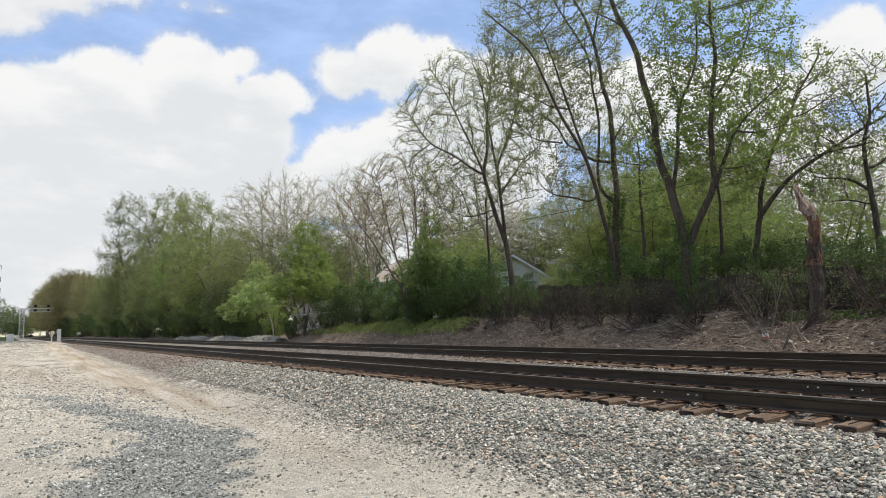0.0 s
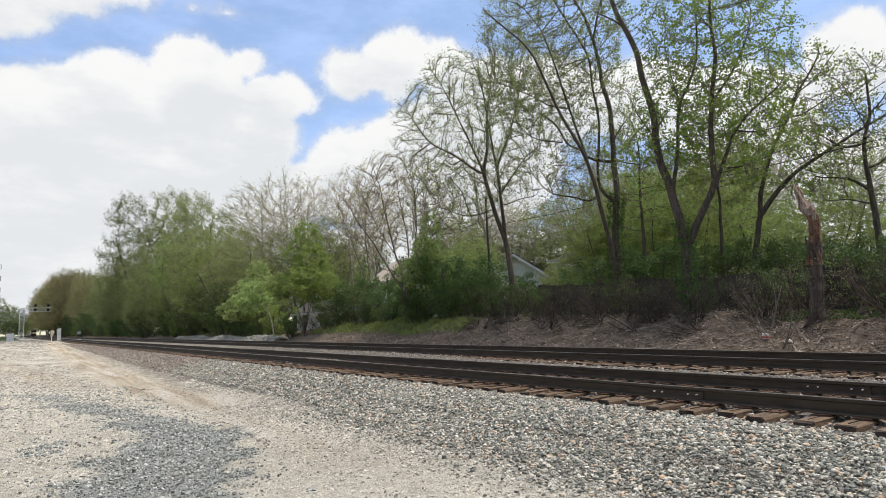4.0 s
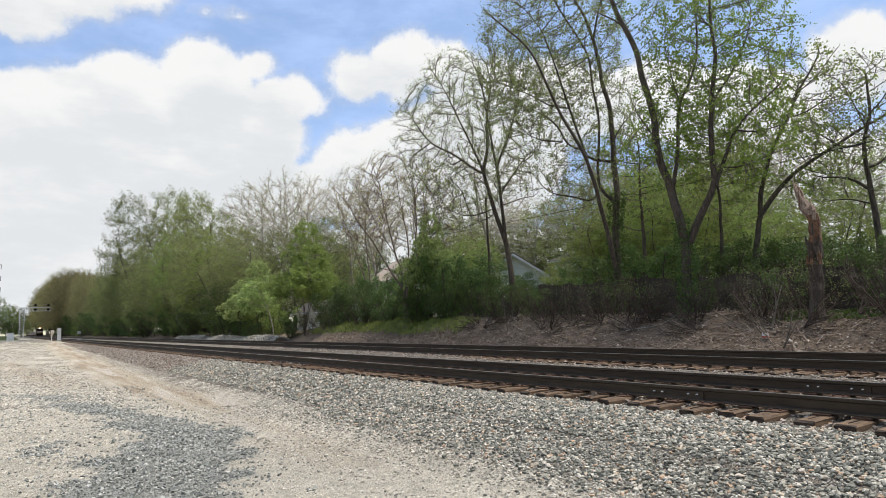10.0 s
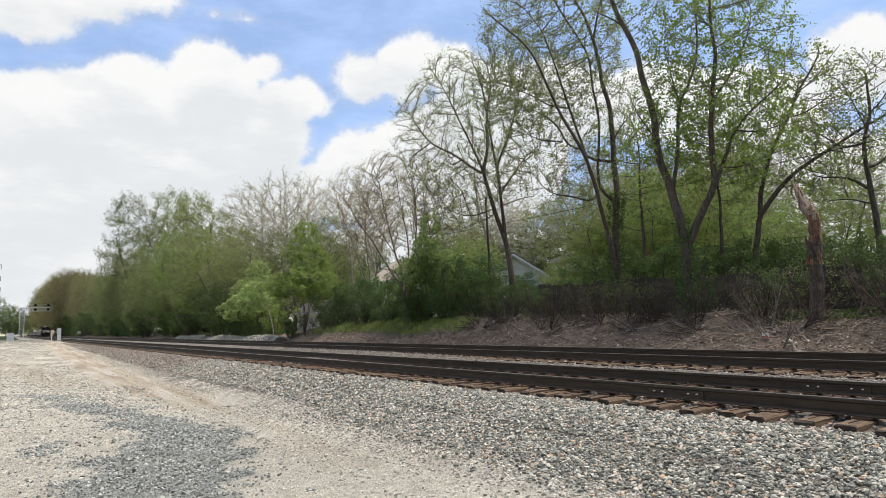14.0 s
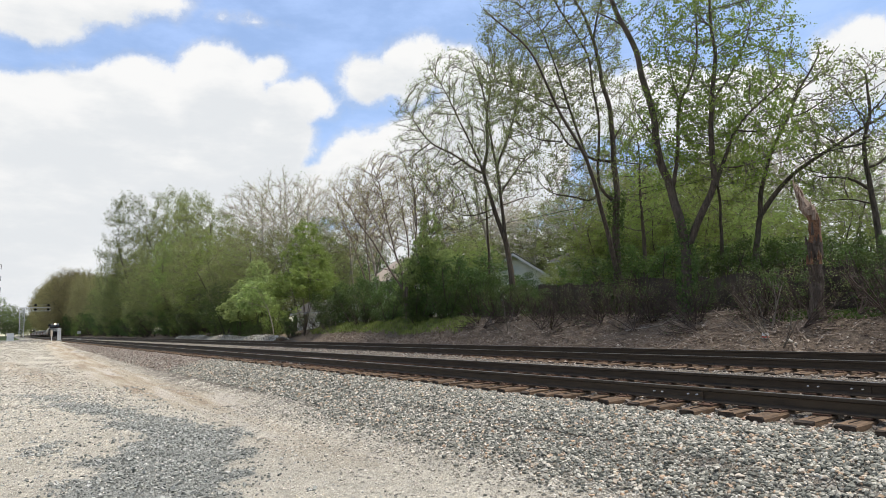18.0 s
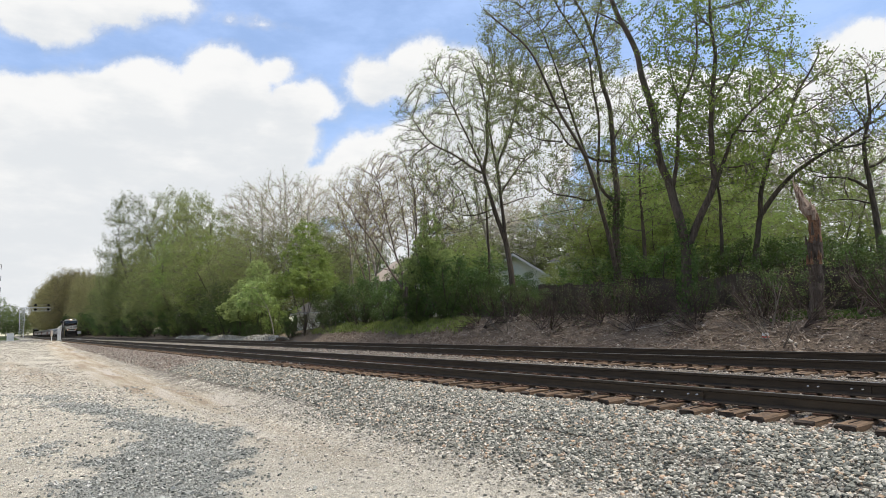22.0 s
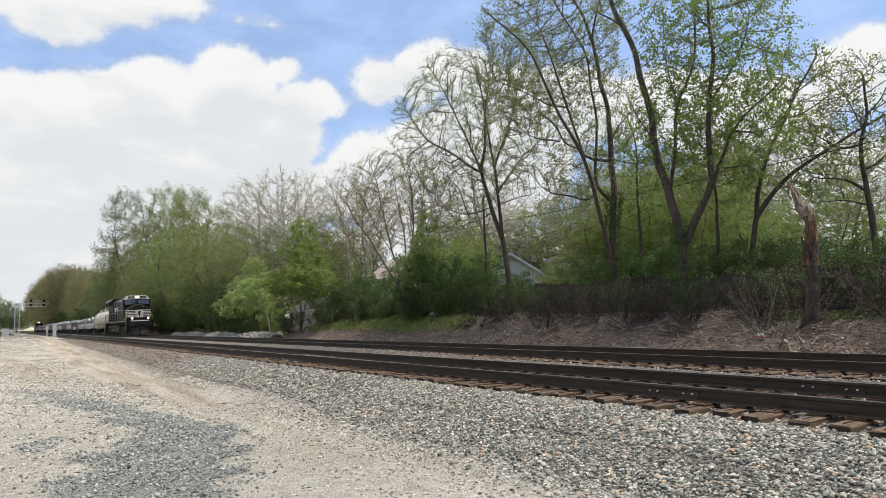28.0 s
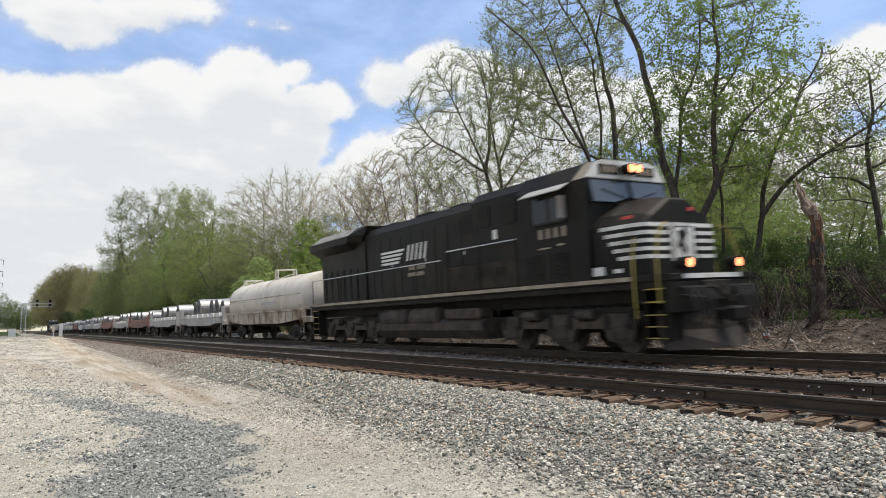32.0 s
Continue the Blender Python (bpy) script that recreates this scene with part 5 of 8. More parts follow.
TALL = [(0, 0, 8.6, 2.0, 2.0, 3.1), (1.1, 0.5, 7.2, 1.7, 1.7, 2.6), (-1.2, -0.4, 6.8, 1.6, 1.6, 2.4)]
woods = {
    "olive": wood_tree("woodland_tree", "spring-green tree in the lineside wood", 51, 2, 0.13, 9.0, 0.2, FULL, 1000, W, leafmat=LEAF_OLIVE, nleaf=16000, size=0.075, loose=0.12, **LEAFY),
    "olive2": wood_tree("woodland_tree", "spring-green tree in the lineside wood", 52, 3, 0.12, 9.0, 0.32, FULL, 1000, W, leafmat=LEAF_OLIVE, nleaf=16000, size=0.075, loose=0.12, **LEAFY),
    "dark": wood_tree("woodland_tree", "dense dark green tree in the lineside wood", 53, 2, 0.11, 8.6, 0.28, FULL, 1000, W, leafmat=LEAF_DARK, nleaf=12500, size=0.11, loose=0.24, **LEAFY),
    "open": wood_tree("woodland_tree", "open-crowned tree with clumps of young leaves", 59, 3, 0.13, 8.8, 0.3, OPEN, 900, W, leafmat=LEAF_OLIVE, nleaf=21000, size=0.072, loose=0.15, **LEAFY),
    "rust": wood_tree("woodland_tree", "rusty olive tree in distant wood", 54, 2, 0.08, 7.2, 0.2, FULL, 700, W, leafmat=LEAF_RUST, nleaf=22000, size=0.085, loose=0.16, **dict(LEAFY, bark=BARK_TWIG, power=2.5)),
    "far": wood_tree("woodland_tree", "olive-green tree in distant wood", 58, 2, 0.08, 7.2, 0.2, FULL, 700, W, leafmat=LEAF_OLIVE, nleaf=22000, size=0.085, loose=0.16, **dict(LEAFY, bark=BARK_TWIG, power=2.5)),
    "bare": wood_tree("woodland_tree", "pale bare tree with few buds", 55, 1, 0.13, 9.6, 0.05, TALL, 1000, W, leafmat=LEAF_BUD, nleaf=2200, size=0.05, **TWIGS),
    "bare2": wood_tree("woodland_tree", "pale bare tree with few buds", 56, 2, 0.12, 9.4, 0.2, TALL, 1000, W, leafmat=LEAF_BUD, nleaf=2200, size=0.05, **TWIGS),
    "light": wood_tree("woodland_tree", "young tree in fresh light green leaf", 57, 3, 0.09, 8.8, 0.25, FULL, 1000, W, leafmat=LEAF, nleaf=18000, size=0.08, loose=0.08, **LEAFY),
    "fresh": wood_tree("woodland_tree", "bushy young tree in bright fresh leaf", 60, 4, 0.07, 9.0, 0.22, [(0.3, 0, 9.3, 1.5, 1.5, 1.9), (1.5, 0.6, 7.3, 1.6, 1.6, 1.5), (-1.4, -0.5, 7.0, 1.6, 1.6, 1.6), (0.2, -1.7, 5.6, 1.8, 1.8, 1.5), (-2.3, 1.0, 4.7, 1.7, 1.7, 1.4), (2.4, -0.4, 4.5, 1.8, 1.8, 1.4), (0, 1.8, 5.2, 1.8, 1.8, 1.5)], 1000, W, leafmat=LEAF_YOUNG, nleaf=19000, size=0.13, loose=0.07, **dict(LEAFY, low=1.6, hollow=0.5)),
    "cone": wood_tree("woodland_tree", "cone-shaped young tree in full green leaf", 64, 5, 0.042, 9.6, 0.12, [(0, 0, 9.9, 1.1, 1.1, 1.6), (0.7, 0.3, 8.0, 1.4, 1.4, 1.4), (-0.8, -0.3, 7.2, 1.5, 1.5, 1.4), (0.5, -1.4, 5.8, 1.7, 1.7, 1.4), (-1.7, 0.8, 4.9, 1.8, 1.8, 1.4), (1.9, 0.6, 4.7, 1.8, 1.8, 1.4), (0, -1.8, 4.3, 1.8, 1.8, 1.2)], 1000, W, leafmat=LEAF, nleaf=19000, size=0.115, loose=0.08, **dict(LEAFY, low=1.0, hollow=0.5)),
    "bush": wild_tree("bush", "dense dark green bush behind the bank", I4, 81, 3.4, dict(SHRUB, kids=[0, 2, 3, 4]), 3, 2900, 0.072, 0.16, leafmat=LEAF_DARK, r=0.03, stems=6, splay=0.5, group="bushes of the thicket", first=0.02),
    "bush2": wild_tree("bush", "leafy green bush behind the bank", I4, 82, 3.4, dict(SHRUB, kids=[0, 2, 3, 4]), 3, 2700, 0.062, 0.16, leafmat=LEAF, r=0.03, stems=5, splay=0.45, group="bushes of the thicket", first=0.02),
    "brush": wild_tree("bush", "thin brownish bush with few leaves", I4, 83, 3.4, dict(SHRUB, wobble=0.30, kids=[0, 3, 3, 4], angle=(30, 75)), 3, 420, 0.04, 0.16, bark=BARK_BRUSH, twig=BARK_BRUSH, leafmat=LEAF_OLIVE, r=0.018, stems=6, splay=0.75, group="bushes of the thicket", first=0.02),
}
taken = set()
place_rng = random.Random(9)


def stand(kind, x, y, h, wide=1.0, z=None):
    """Sets a tree of a kind at a place, h metres high."""
    if z is None:
        z = float(ground_z(x, y))
    s = h / (4.6 if kind in ("bush", "bush2", "brush") else 11.5)
    m = Matrix.Translation((x, y, z)) @ Matrix.Rotation(place_rng.uniform(0, 6.283), 4, "Z") @ Matrix.Diagonal((s * wide, s * wide, s, 1))
    p = woods[kind]
    if kind in taken:
        return copy_thing(p, m @ Matrix.Diagonal((*[1 / c for c in p.scale], 1)))
    taken.add(kind)
    p.matrix_basis = m
    return p


def build_woods():
    r = place_rng
    # the far, rust-tinted end of the wood, then nearer along the line
    x = -560.0
    while x < -175:
        h = float(np.interp(-x, (175, 240, 320, 400, 560), (15.5, 19.5, 27, 31, 32)))
        stand("rust" if x < -235 or r.random() < 0.3 else "far", x, (21.5 if x < -310 else 23.0) + r.uniform(-1, 1.5), h * r.uniform(0.92, 1.06), 1.3 if x < -310 else 1.05)
        x += 13 + r.uniform(-2, 2) if x < -300 else 9.5 + r.uniform(-2, 2)
    for kind, x, y, h, w in (("olive", -172, 20, 17.5, 1.1), ("far", -158, 21, 19, 1.0), ("open", -146, 21, 28.5, 0.8), ("olive2", -137, 22, 21, 0.9), ("open", -113, 21.5, 23.2, 0.75), ("olive2", -104, 22.5, 20.5, 0.8), ("open", -93, 21.5, 19.4, 0.85),
                             ("far", -150, 18.9, 13, 1.3), ("olive", -124, 19.2, 14.5, 1.1), ("far", -118, 18.5, 9, 1.3), ("light", -99, 19.4, 14.4, 1.0), ("olive", -88, 19.6, 13.2, 1.1), ("light", -79, 19.6, 12.2, 1.1), ("olive2", -71, 20, 11.2, 1.1), ("dark", -82, 18.6, 6.5, 1.4), ("far", -100, 18.4, 7.5, 1.4)):
        stand(kind, x, y, h, w)
    for kind, x, y, h, w in (("bare", -92, 27, 20, 1.1), ("bare2", -83, 26, 18.6, 1.1), ("bare", -76, 26.5, 18.6, 1.0), ("bare2", -70, 27, 16.6, 1.1), ("bare", -64, 26, 15.4, 1.0), ("bare2", -60, 27.5, 15.6, 1.0), ("bare", -54, 28, 15.5, 1.1), ("bare2", -48, 29, 14.0, 1.1)):
        stand(kind, x, y, h, w)
    for kind, x, y, h, w in (("fresh", -59.2, 18.4, 7.1, 1.1), ("fresh", -63.6, 18.0, 5.3, 1.3), ("cone", -48.6, 18.6, 8.7, 1.25), ("bush", -45.4, 19.0, 3.6, 1.3), ("bush", -56.5, 18.6, 3.0, 1.2), ("bush", -51.0, 18.3, 2.3, 1.3), ("brush", -49.8, 18.5, 2.0, 1.2), ("brush", -48.2, 18.5, 2.3, 1.2), ("brush", -47.0, 18.7, 2.6, 1.2), ("bush", -58.2, 17.9, 1.9, 1.4), ("bush", -61.6, 17.9, 1.7, 1.4), ("bush", -65.0, 17.8, 1.8, 1.5), ("dark", -71, 18.6, 6.0, 1.4), ("olive", -60, 25, 9.0, 1.2), ("fresh", -33.6, 20.6, 6.3, 0.9)):
        stand(kind, x, y, h, w)
    # infill behind the front row, lower towards the viewer
    x = -172.0
    while x < -60:
        h = float(np.interp(x, (-170, -141, -110, -94, -76, -50), (17, 19, 17, 14, 12, 10))) * r.uniform(0.6, 0.85)
        stand(r.choice(("olive", "olive2", "olive", "bare", "far")), x, r.uniform(20.5, 25), h, 1.35)
        x += 10 if x < -100 else 8
    x = -520.0
    while x < -120:      # deep wood behind
        stand(r.choice(("far", "olive")), x, 33 + r.uniform(-3, 5), r.uniform(10, 13) * (1.5 if x < -250 else 1.0), 1.6)
        x += 13
    # low growth along the foot of the wood
    x = -330.0
    while x < -44:
        if not -53.5 < x < -45.2:
            stand(r.choice(("bush2", "bush", "bush", "brush")), x, 18.6 + r.uniform(-0.4, 0.8), r.uniform(3.0, 5.4) * (1.9 if x < -180 else 1.3 if x < -100 else 1.0), 1.3)
        x += 8 if x < -180 else 6.0 if x < -110 else 4.6
    x = -112.0
    while x < -58:
        stand("bush", x, 23.6 + r.uniform(-0.5, 0.5), r.uniform(3.0, 4.2), 1.7)
        x += 4.5
    # thicket behind the bank: leafy bushes behind the fence, thin brown brush before it
    for kind, x, y, h, w in (("bush", -41, 21, 4.0, 1.2), ("bush", -38.5, 21, 3.0, 1.3), ("bush2", -36.2, 20.6, 3.0, 1.2), ("bush", -34.4, 20.8, 5.2, 1.1), ("bush", -31.8, 20.7, 4.6, 1.1), ("bush", -29.8, 21.2, 3.2, 1.1), ("bush", -29.4, 21.2, 3.0, 1.1), ("bush", -27.6, 21.0, 2.3, 1.2), ("bush", -26.2, 20.9, 2.3, 1.2), ("bush", -25.0, 21.4, 1.7, 1.3), ("bush", -30.6, 22.4, 3.8, 1.1),
                             ("bush", -24.6, 24.2, 3.3, 1.3), ("bush", -22.2, 24.4, 3.9, 1.3), ("bush", -19.8, 24.2, 4.2, 1.3), ("bush", -17.4, 24.3, 4.0, 1.3), ("bush", -15.2, 24.6, 3.6, 1.3),
                             ("bush", -13.2, 24.2, 3.6, 1.3), ("bush", -11.2, 24.4, 3.3, 1.4), ("bush", -9.2, 24.2, 3.4, 1.4), ("bush", -7.4, 24.4, 3.3, 1.4), ("bush", -5.6, 24.2, 3.3, 1.4), ("bush", -3.8, 24.4, 3.2, 1.4), ("bush", -10.0, 21.4, 3.2, 1.0), ("bush", -7.0, 21.8, 3.0, 1.2),
                             ("bush", -4.6, 21.8, 3.0, 1.2), ("bush", -20.3, 21.9, 1.7, 1.3), ("bush", -12.9, 21.6, 2.0, 1.2), ("bush", -16.0, 21.4, 1.8, 1.1)):
        stand(kind, x, y, h, w)
    for kind, x, y, h, w in (("bush", -45, 24, 5.4, 1.4), ("bush", -42.5, 25, 3.8, 1.5), ("bush", -40, 24, 3.4, 1.5), ("bush", -37.4, 25, 4.0, 1.4), ("bush", -35, 24.5, 5.4, 1.4), ("bush", -40.2, 19.7, 3.0, 1.3), ("bush", -37.0, 19.6, 2.6, 1.3), ("bush", -33.4, 19.5, 2.8, 1.3), ("bush", -30.8, 19.7, 2.4, 1.3), ("bush", -44.0, 20.4, 3.6, 1.3), ("bush", -47.0, 20.6, 4.4, 1.3)):
        stand(kind, x, y, h, w)
    for k in range(8):
        stand("bush", -16.5 + 2.0 * k, 27.5 + r.uniform(-1, 1.5), r.uniform(3.0, 3.8), 1.6)
    x = -27.5
    while x < -3.5:
        stand("brush", x, r.uniform(20.3, 22.4), r.uniform(1.7, 2.9) * (1.2 if x > -9.5 else 1.0), 1.3)
        x += 1.5
    for kind, x, y, h, w in (("light", -26.5, 30, 5.6, 1.4), ("light", -22.8, 28, 5.4, 1.5), ("light", -30, 32, 6.0, 1.5), ("light", -42.5, 30, 6.0, 1.4), ("light", -33, 36, 6.6, 1.5),
                             ("light", -20, 31, 6.2, 1.3), ("light", -16, 32, 5.6, 1.4), ("olive", -27, 31.5, 8.2, 1.2), ("dark", -29.6, 33, 6.4, 1.3), ("open", -25, 37, 10.5, 1.2), ("olive", -42, 51, 12, 1.4), ("olive", -50, 50, 14, 1.3), ("dark", -45, 52, 13, 1.4), ("olive2", -38, 49, 13, 1.3), ("dark", -34, 50, 11, 1.4), ("olive2", -52, 35, 9, 1.4), ("olive", -49, 33, 10, 1.3),
                             ("light", -12, 33, 5.4, 1.5), ("light", -8, 31, 4.4, 1.5), ("bush", -34.9, 28, 2.9, 1.6), ("bush", -33.4, 28, 2.3, 1.7), ("bush", -31.6, 28, 1.9, 1.9), ("bush", -36.6, 29, 3.6, 1.5), ("light", -40.6, 37.5, 4.3, 1.5), ("bush2", -35.6, 33.5, 2.8, 1.3), ("bush2", -37.6, 34.5, 3.6, 1.2), ("bare2", -10, 36, 7, 1.3), ("bare", -17, 38, 9.5, 1.2), ("bare", -37, 28, 12.5, 1.2), ("bare2", -31.5, 31, 11, 1.2), ("open", -28, 42, 11, 1.3), ("bare", -40, 44, 15, 1.2), ("bare2", -30, 48, 15, 1.2), ("light", -44.0, 30.0, 5.0, 1.1), ("light", -28.5, 29.5, 6.6, 1.3), ("open", -31.8, 33, 9.5, 1.1), ("light", -25.0, 29, 6.2, 1.4), ("olive", -62, 47, 12.5, 1.5), ("olive2", -57, 49, 13, 1.5), ("bare", -60, 46, 13.5, 1.4), ("olive", -53, 48, 12.5, 1.5), ("bare2", -55, 46, 13, 1.4), ("olive2", -67, 46, 12, 1.5)):
        stand(kind, x, y, h, w)
    for kind, x, y, h, w in (("light", -21.0, 28.5, 6.8, 0.9), ("light", -24.6, 29.5, 8.4, 0.9), ("open", -27.5, 34, 10.0, 0.9), ("light", -21.6, 27.0, 6.6, 1.0)):
        stand(kind, x, y, h, w)
    x = -128.0
    while x < -26:
        stand(r.choice(("far", "light", "dark") if x > -80 else ("far", "far", "rust")), x, (52 if -56 < x < -32 else 40) + r.uniform(-4, 6), r.uniform(8.5, 11.5) * (1.25 if x < -70 else 1.0), 1.5)
        x += 8.5
    for kind, x, y, h, w in (("bare2", -23, 42, 12, 1.4), ("light", -19, 40, 9, 1.4), ("bare", -14, 42, 8, 1.4), ("light", -9.5, 39, 6, 1.5), ("bare2", -5, 40, 7, 1.4), ("bare", -1, 38, 7, 1.4), ("light", -3, 34, 5, 1.4)):
        stand(kind, x, y, h, w)
    # across the yard at the far end
    for kind, x, y, h, w in (("light", -420, -8, 22, 1.3), ("far", -440, -15, 24, 1.3), ("light", -430, -2, 17, 1.3), ("far", -500, 1, 20, 1.3), ("far", -800, 14, 24, 1.4), ("far", -840, 26, 30, 1.4), ("far", -780, 8, 16, 1.4), ("far", -700, 30, 26, 1.4), ("dark", -350, -7, 9, 1.8), ("dark", -365, -15, 9, 1.8), ("dark", -372, 0, 8, 1.8), ("far", -390, 4, 9, 1.8), ("dark", -355, -22, 9, 1.8)):
        stand(kind, x, y, h, w)
    # low filling between the bare trees
    for kind, x, y, h, w in (("olive", -80, 25, 12.5, 1.3), ("olive2", -70, 25.5, 11.5, 1.3), ("olive", -62, 26, 11, 1.3), ("olive", -90, 25, 14, 1.2)):
        stand(kind, x, y, h, w)


build_woods()

# bare, many-stemmed maple with reddish twigs
traced_tree("bare_maple", "many-stemmed bare maple with reddish twigs", -34.5, 19.8, 60.1,
            [[(-0.3, 0.6), (-0.5, 3.2), (-0.5, 4.0), (-0.9, 5.0), (-1.2, 6.4), (-1.5, 7.7), (-1.7, 9.1), (-2.0, 10.0)], [(-0.4, 2.0), (-0.3, 3.3), (-0.1, 4.7), (-0.1, 6.0), (-0.4, 7.4), (-0.6, 8.7), (-0.8, 10.1)],
             [(-0.3, 2.0), (-0.2, 3.6), (0.3, 5.3), (0.4, 6.7), (0.4, 8.4), (-0.0, 9.8), (-0.3, 10.8)], [(-0.1, 3.6), (0.0, 4.0), (0.7, 6.0), (0.9, 7.3), (1.1, 9.1), (1.1, 10.4)],
             [(-0.5, 3.0), (-1.2, 4.0), (-2.0, 5.4), (-2.9, 6.7), (-3.5, 7.8), (-4.3, 8.6)], [(-1.2, 4.0), (-2.2, 4.4), (-2.7, 5.4), (-3.6, 6.4)], [(-0.9, 5.0), (-1.8, 6.4), (-2.5, 8.1), (-3.0, 9.1), (-3.7, 9.8)],
             [(-0.1, 3.9), (0.1, 4.3), (1.2, 6.7), (2.1, 8.4), (2.6, 9.7)], [(0.1, 4.3), (0.3, 4.6), (1.7, 6.6), (2.7, 7.8)]],
            [(0.0744, 0.025), (0.062, 0.02), (0.0682, 0.02), (0.0558, 0.02), (0.062, 0.02), (0.0372, 0.02), (0.0434, 0.02), (0.0496, 0.02), (0.0434, 0.02)],
            [(-0.6, 0.0, 8.2, 3.0, 3.0), (-2.8, 0.0, 7.6, 1.9, 2.4), (1.4, 0.0, 7.6, 2.0, 2.6)], 61, 1250, step=0.26, kill=0.36, reach=1.1, low=4.6, lift=0.6, inertia=0.45, power=2.6, jitter=0.12, tip=0.013, spikes=2, spike=(0.2, 0.5), spike_r=0.011, wild=0.3,
            bark=BARK_RED, twig=BARK_RED, leafmat=LEAF_RUST, nleaf=2500, size=0.05)
traced_tree("bare_maple", "slender bare maple with reddish twigs", -42.5, 21.0, 63.7, [[(0, 0.6), (0.1, 4.0), (-0.2, 7.0), (-0.1, 9.0)], [(0.1, 3.0), (0.8, 5.4), (1.2, 8.0)], [(0.0, 3.4), (-0.9, 6.0), (-1.6, 8.2)]],
            [(0.09, 0.02), (0.06, 0.02), (0.06, 0.02)], [(0, 0, 7.6, 2.4, 2.8)], 62, 550, step=0.28, kill=0.4, reach=1.2, low=4.0, lift=0.6, inertia=0.45, power=2.6, jitter=0.12, tip=0.013, spikes=2, spike=(0.2, 0.5), spike_r=0.011, wild=0.3, bark=BARK_RED, twig=BARK_RED, leafmat=LEAF_RUST, nleaf=1500, size=0.05)
traced_tree("young_tree", "thin pale sapling with fresh leaves leaning at the bank's foot", -53.0, 17.7, 71.4, [[(0.0, -0.3), (-0.05, 0.8), (-0.3, 1.9), (-0.7, 2.9), (-1.1, 3.6), (-1.5, 4.2)], [(-0.5, 2.4), (-1.2, 2.7), (-1.9, 2.9)]], [(0.055, 0.02), (0.03, 0.012)],
            [(-1.3, 0, 3.7, 1.2, 0.9), (-2.1, 0, 2.9, 0.9, 0.7), (-0.5, 0, 3.2, 0.8, 0.7)], 65, 230, step=0.22, kill=0.32, reach=1.2, low=2.0, lift=0.1, jitter=0.1, tip=0.008, spikes=3, spike=(0.2, 0.4), spike_r=0.006, bark=BARK_PALE, twig=BARK_PALE, leafmat=LEAF_YOUNG, nleaf=2600, size=0.085)

# dead and leafless shrubs on the bank
shrubs = [wild_tree("bare_shrub", "leafless tangle of grey dead branches", I4, 71, 2.0, dict(SHRUB, wobble=0.30, kids=[0, 3, 3, 3]), 2, 0, 0.05, 0.1, bark=BARK_TWIG, twig=BARK_TWIG, stems=6, r=0.013, splay=0.75, group="bare shrubs on the bank"),
          wild_tree("bare_shrub", "leafless tangle of red-brown stems", I4, 72, 1.6, SHRUB, 2, 60, 0.04, 0.1, bark=BARK_BRUSH, twig=BARK_BRUSH, leafmat=LEAF_DARK, stems=12, r=0.014, splay=0.7, group="bare shrubs on the bank")]
shrub_rng = random.Random(31)
for k, (which, x, y, s) in enumerate(((0, -10.8, 17.75, 0.72), (1, -8.6, 19.6, 1.1), (1, -7.6, 19.0, 1.2), (1, -9.3, 20.4, 1.2), (1, -12.5, 19.8, 0.9), (1, -14.8, 19.6, 0.9), (1, -16.8, 19.8, 0.9), (1, -18.9, 20.2, 0.9), (1, -21.5, 20.2, 0.9), (1, -23.6, 20.4, 0.9),
                                      (1, -25.6, 20.2, 0.9), (0, -11.75, 18.7, 0.95), (0, -24.0, 18.6, 0.9), (1, -6.6, 18.6, 1.1), (1, -5.6, 19.4, 1.2), (1, -20.2, 20.6, 0.9), (1, -17.8, 20.6, 1.0), (1, -11.4, 20.2, 0.9), (0, -43.5, 18.6, 0.9), (1, -41, 19.6, 1.2), (1, -47, 19.2, 1.1))):
    m = Matrix.Translation((x, y, float(ground_z(x, y)))) @ Matrix.Rotation((-0.15 if k == 0 else -0.5) if which == 0 else 0.0, 4, "Y") @ Matrix.Rotation(shrub_rng.uniform(0, 6.28), 4, "Z") @ Matrix.Diagonal((s, s, s, 1))
    if k < 2:
        shrubs[which].matrix_basis = m
    else:
        copy_thing(shrubs[which], m @ Matrix.Diagonal((*[1 / c for c in shrubs[which].scale], 1)))


for k in range(26):   # cut brush thrown down along the bank's top
    x, y = -4.2 - 0.92 * k + shrub_rng.uniform(-0.4, 0.4), shrub_rng.uniform(18.7, 20.2)
    m = Matrix.Translation((x, y, float(ground_z(x, y)) + 0.05)) @ Matrix.Rotation(shrub_rng.uniform(0, 6.28), 4, "Z") @ Matrix.Rotation(1.25, 4, "Y") @ Matrix.Diagonal((0.75, 0.9, 0.75, 1))
    copy_thing(shrubs[1], m @ Matrix.Diagonal((*[1 / c for c in shrubs[1].scale], 1)))


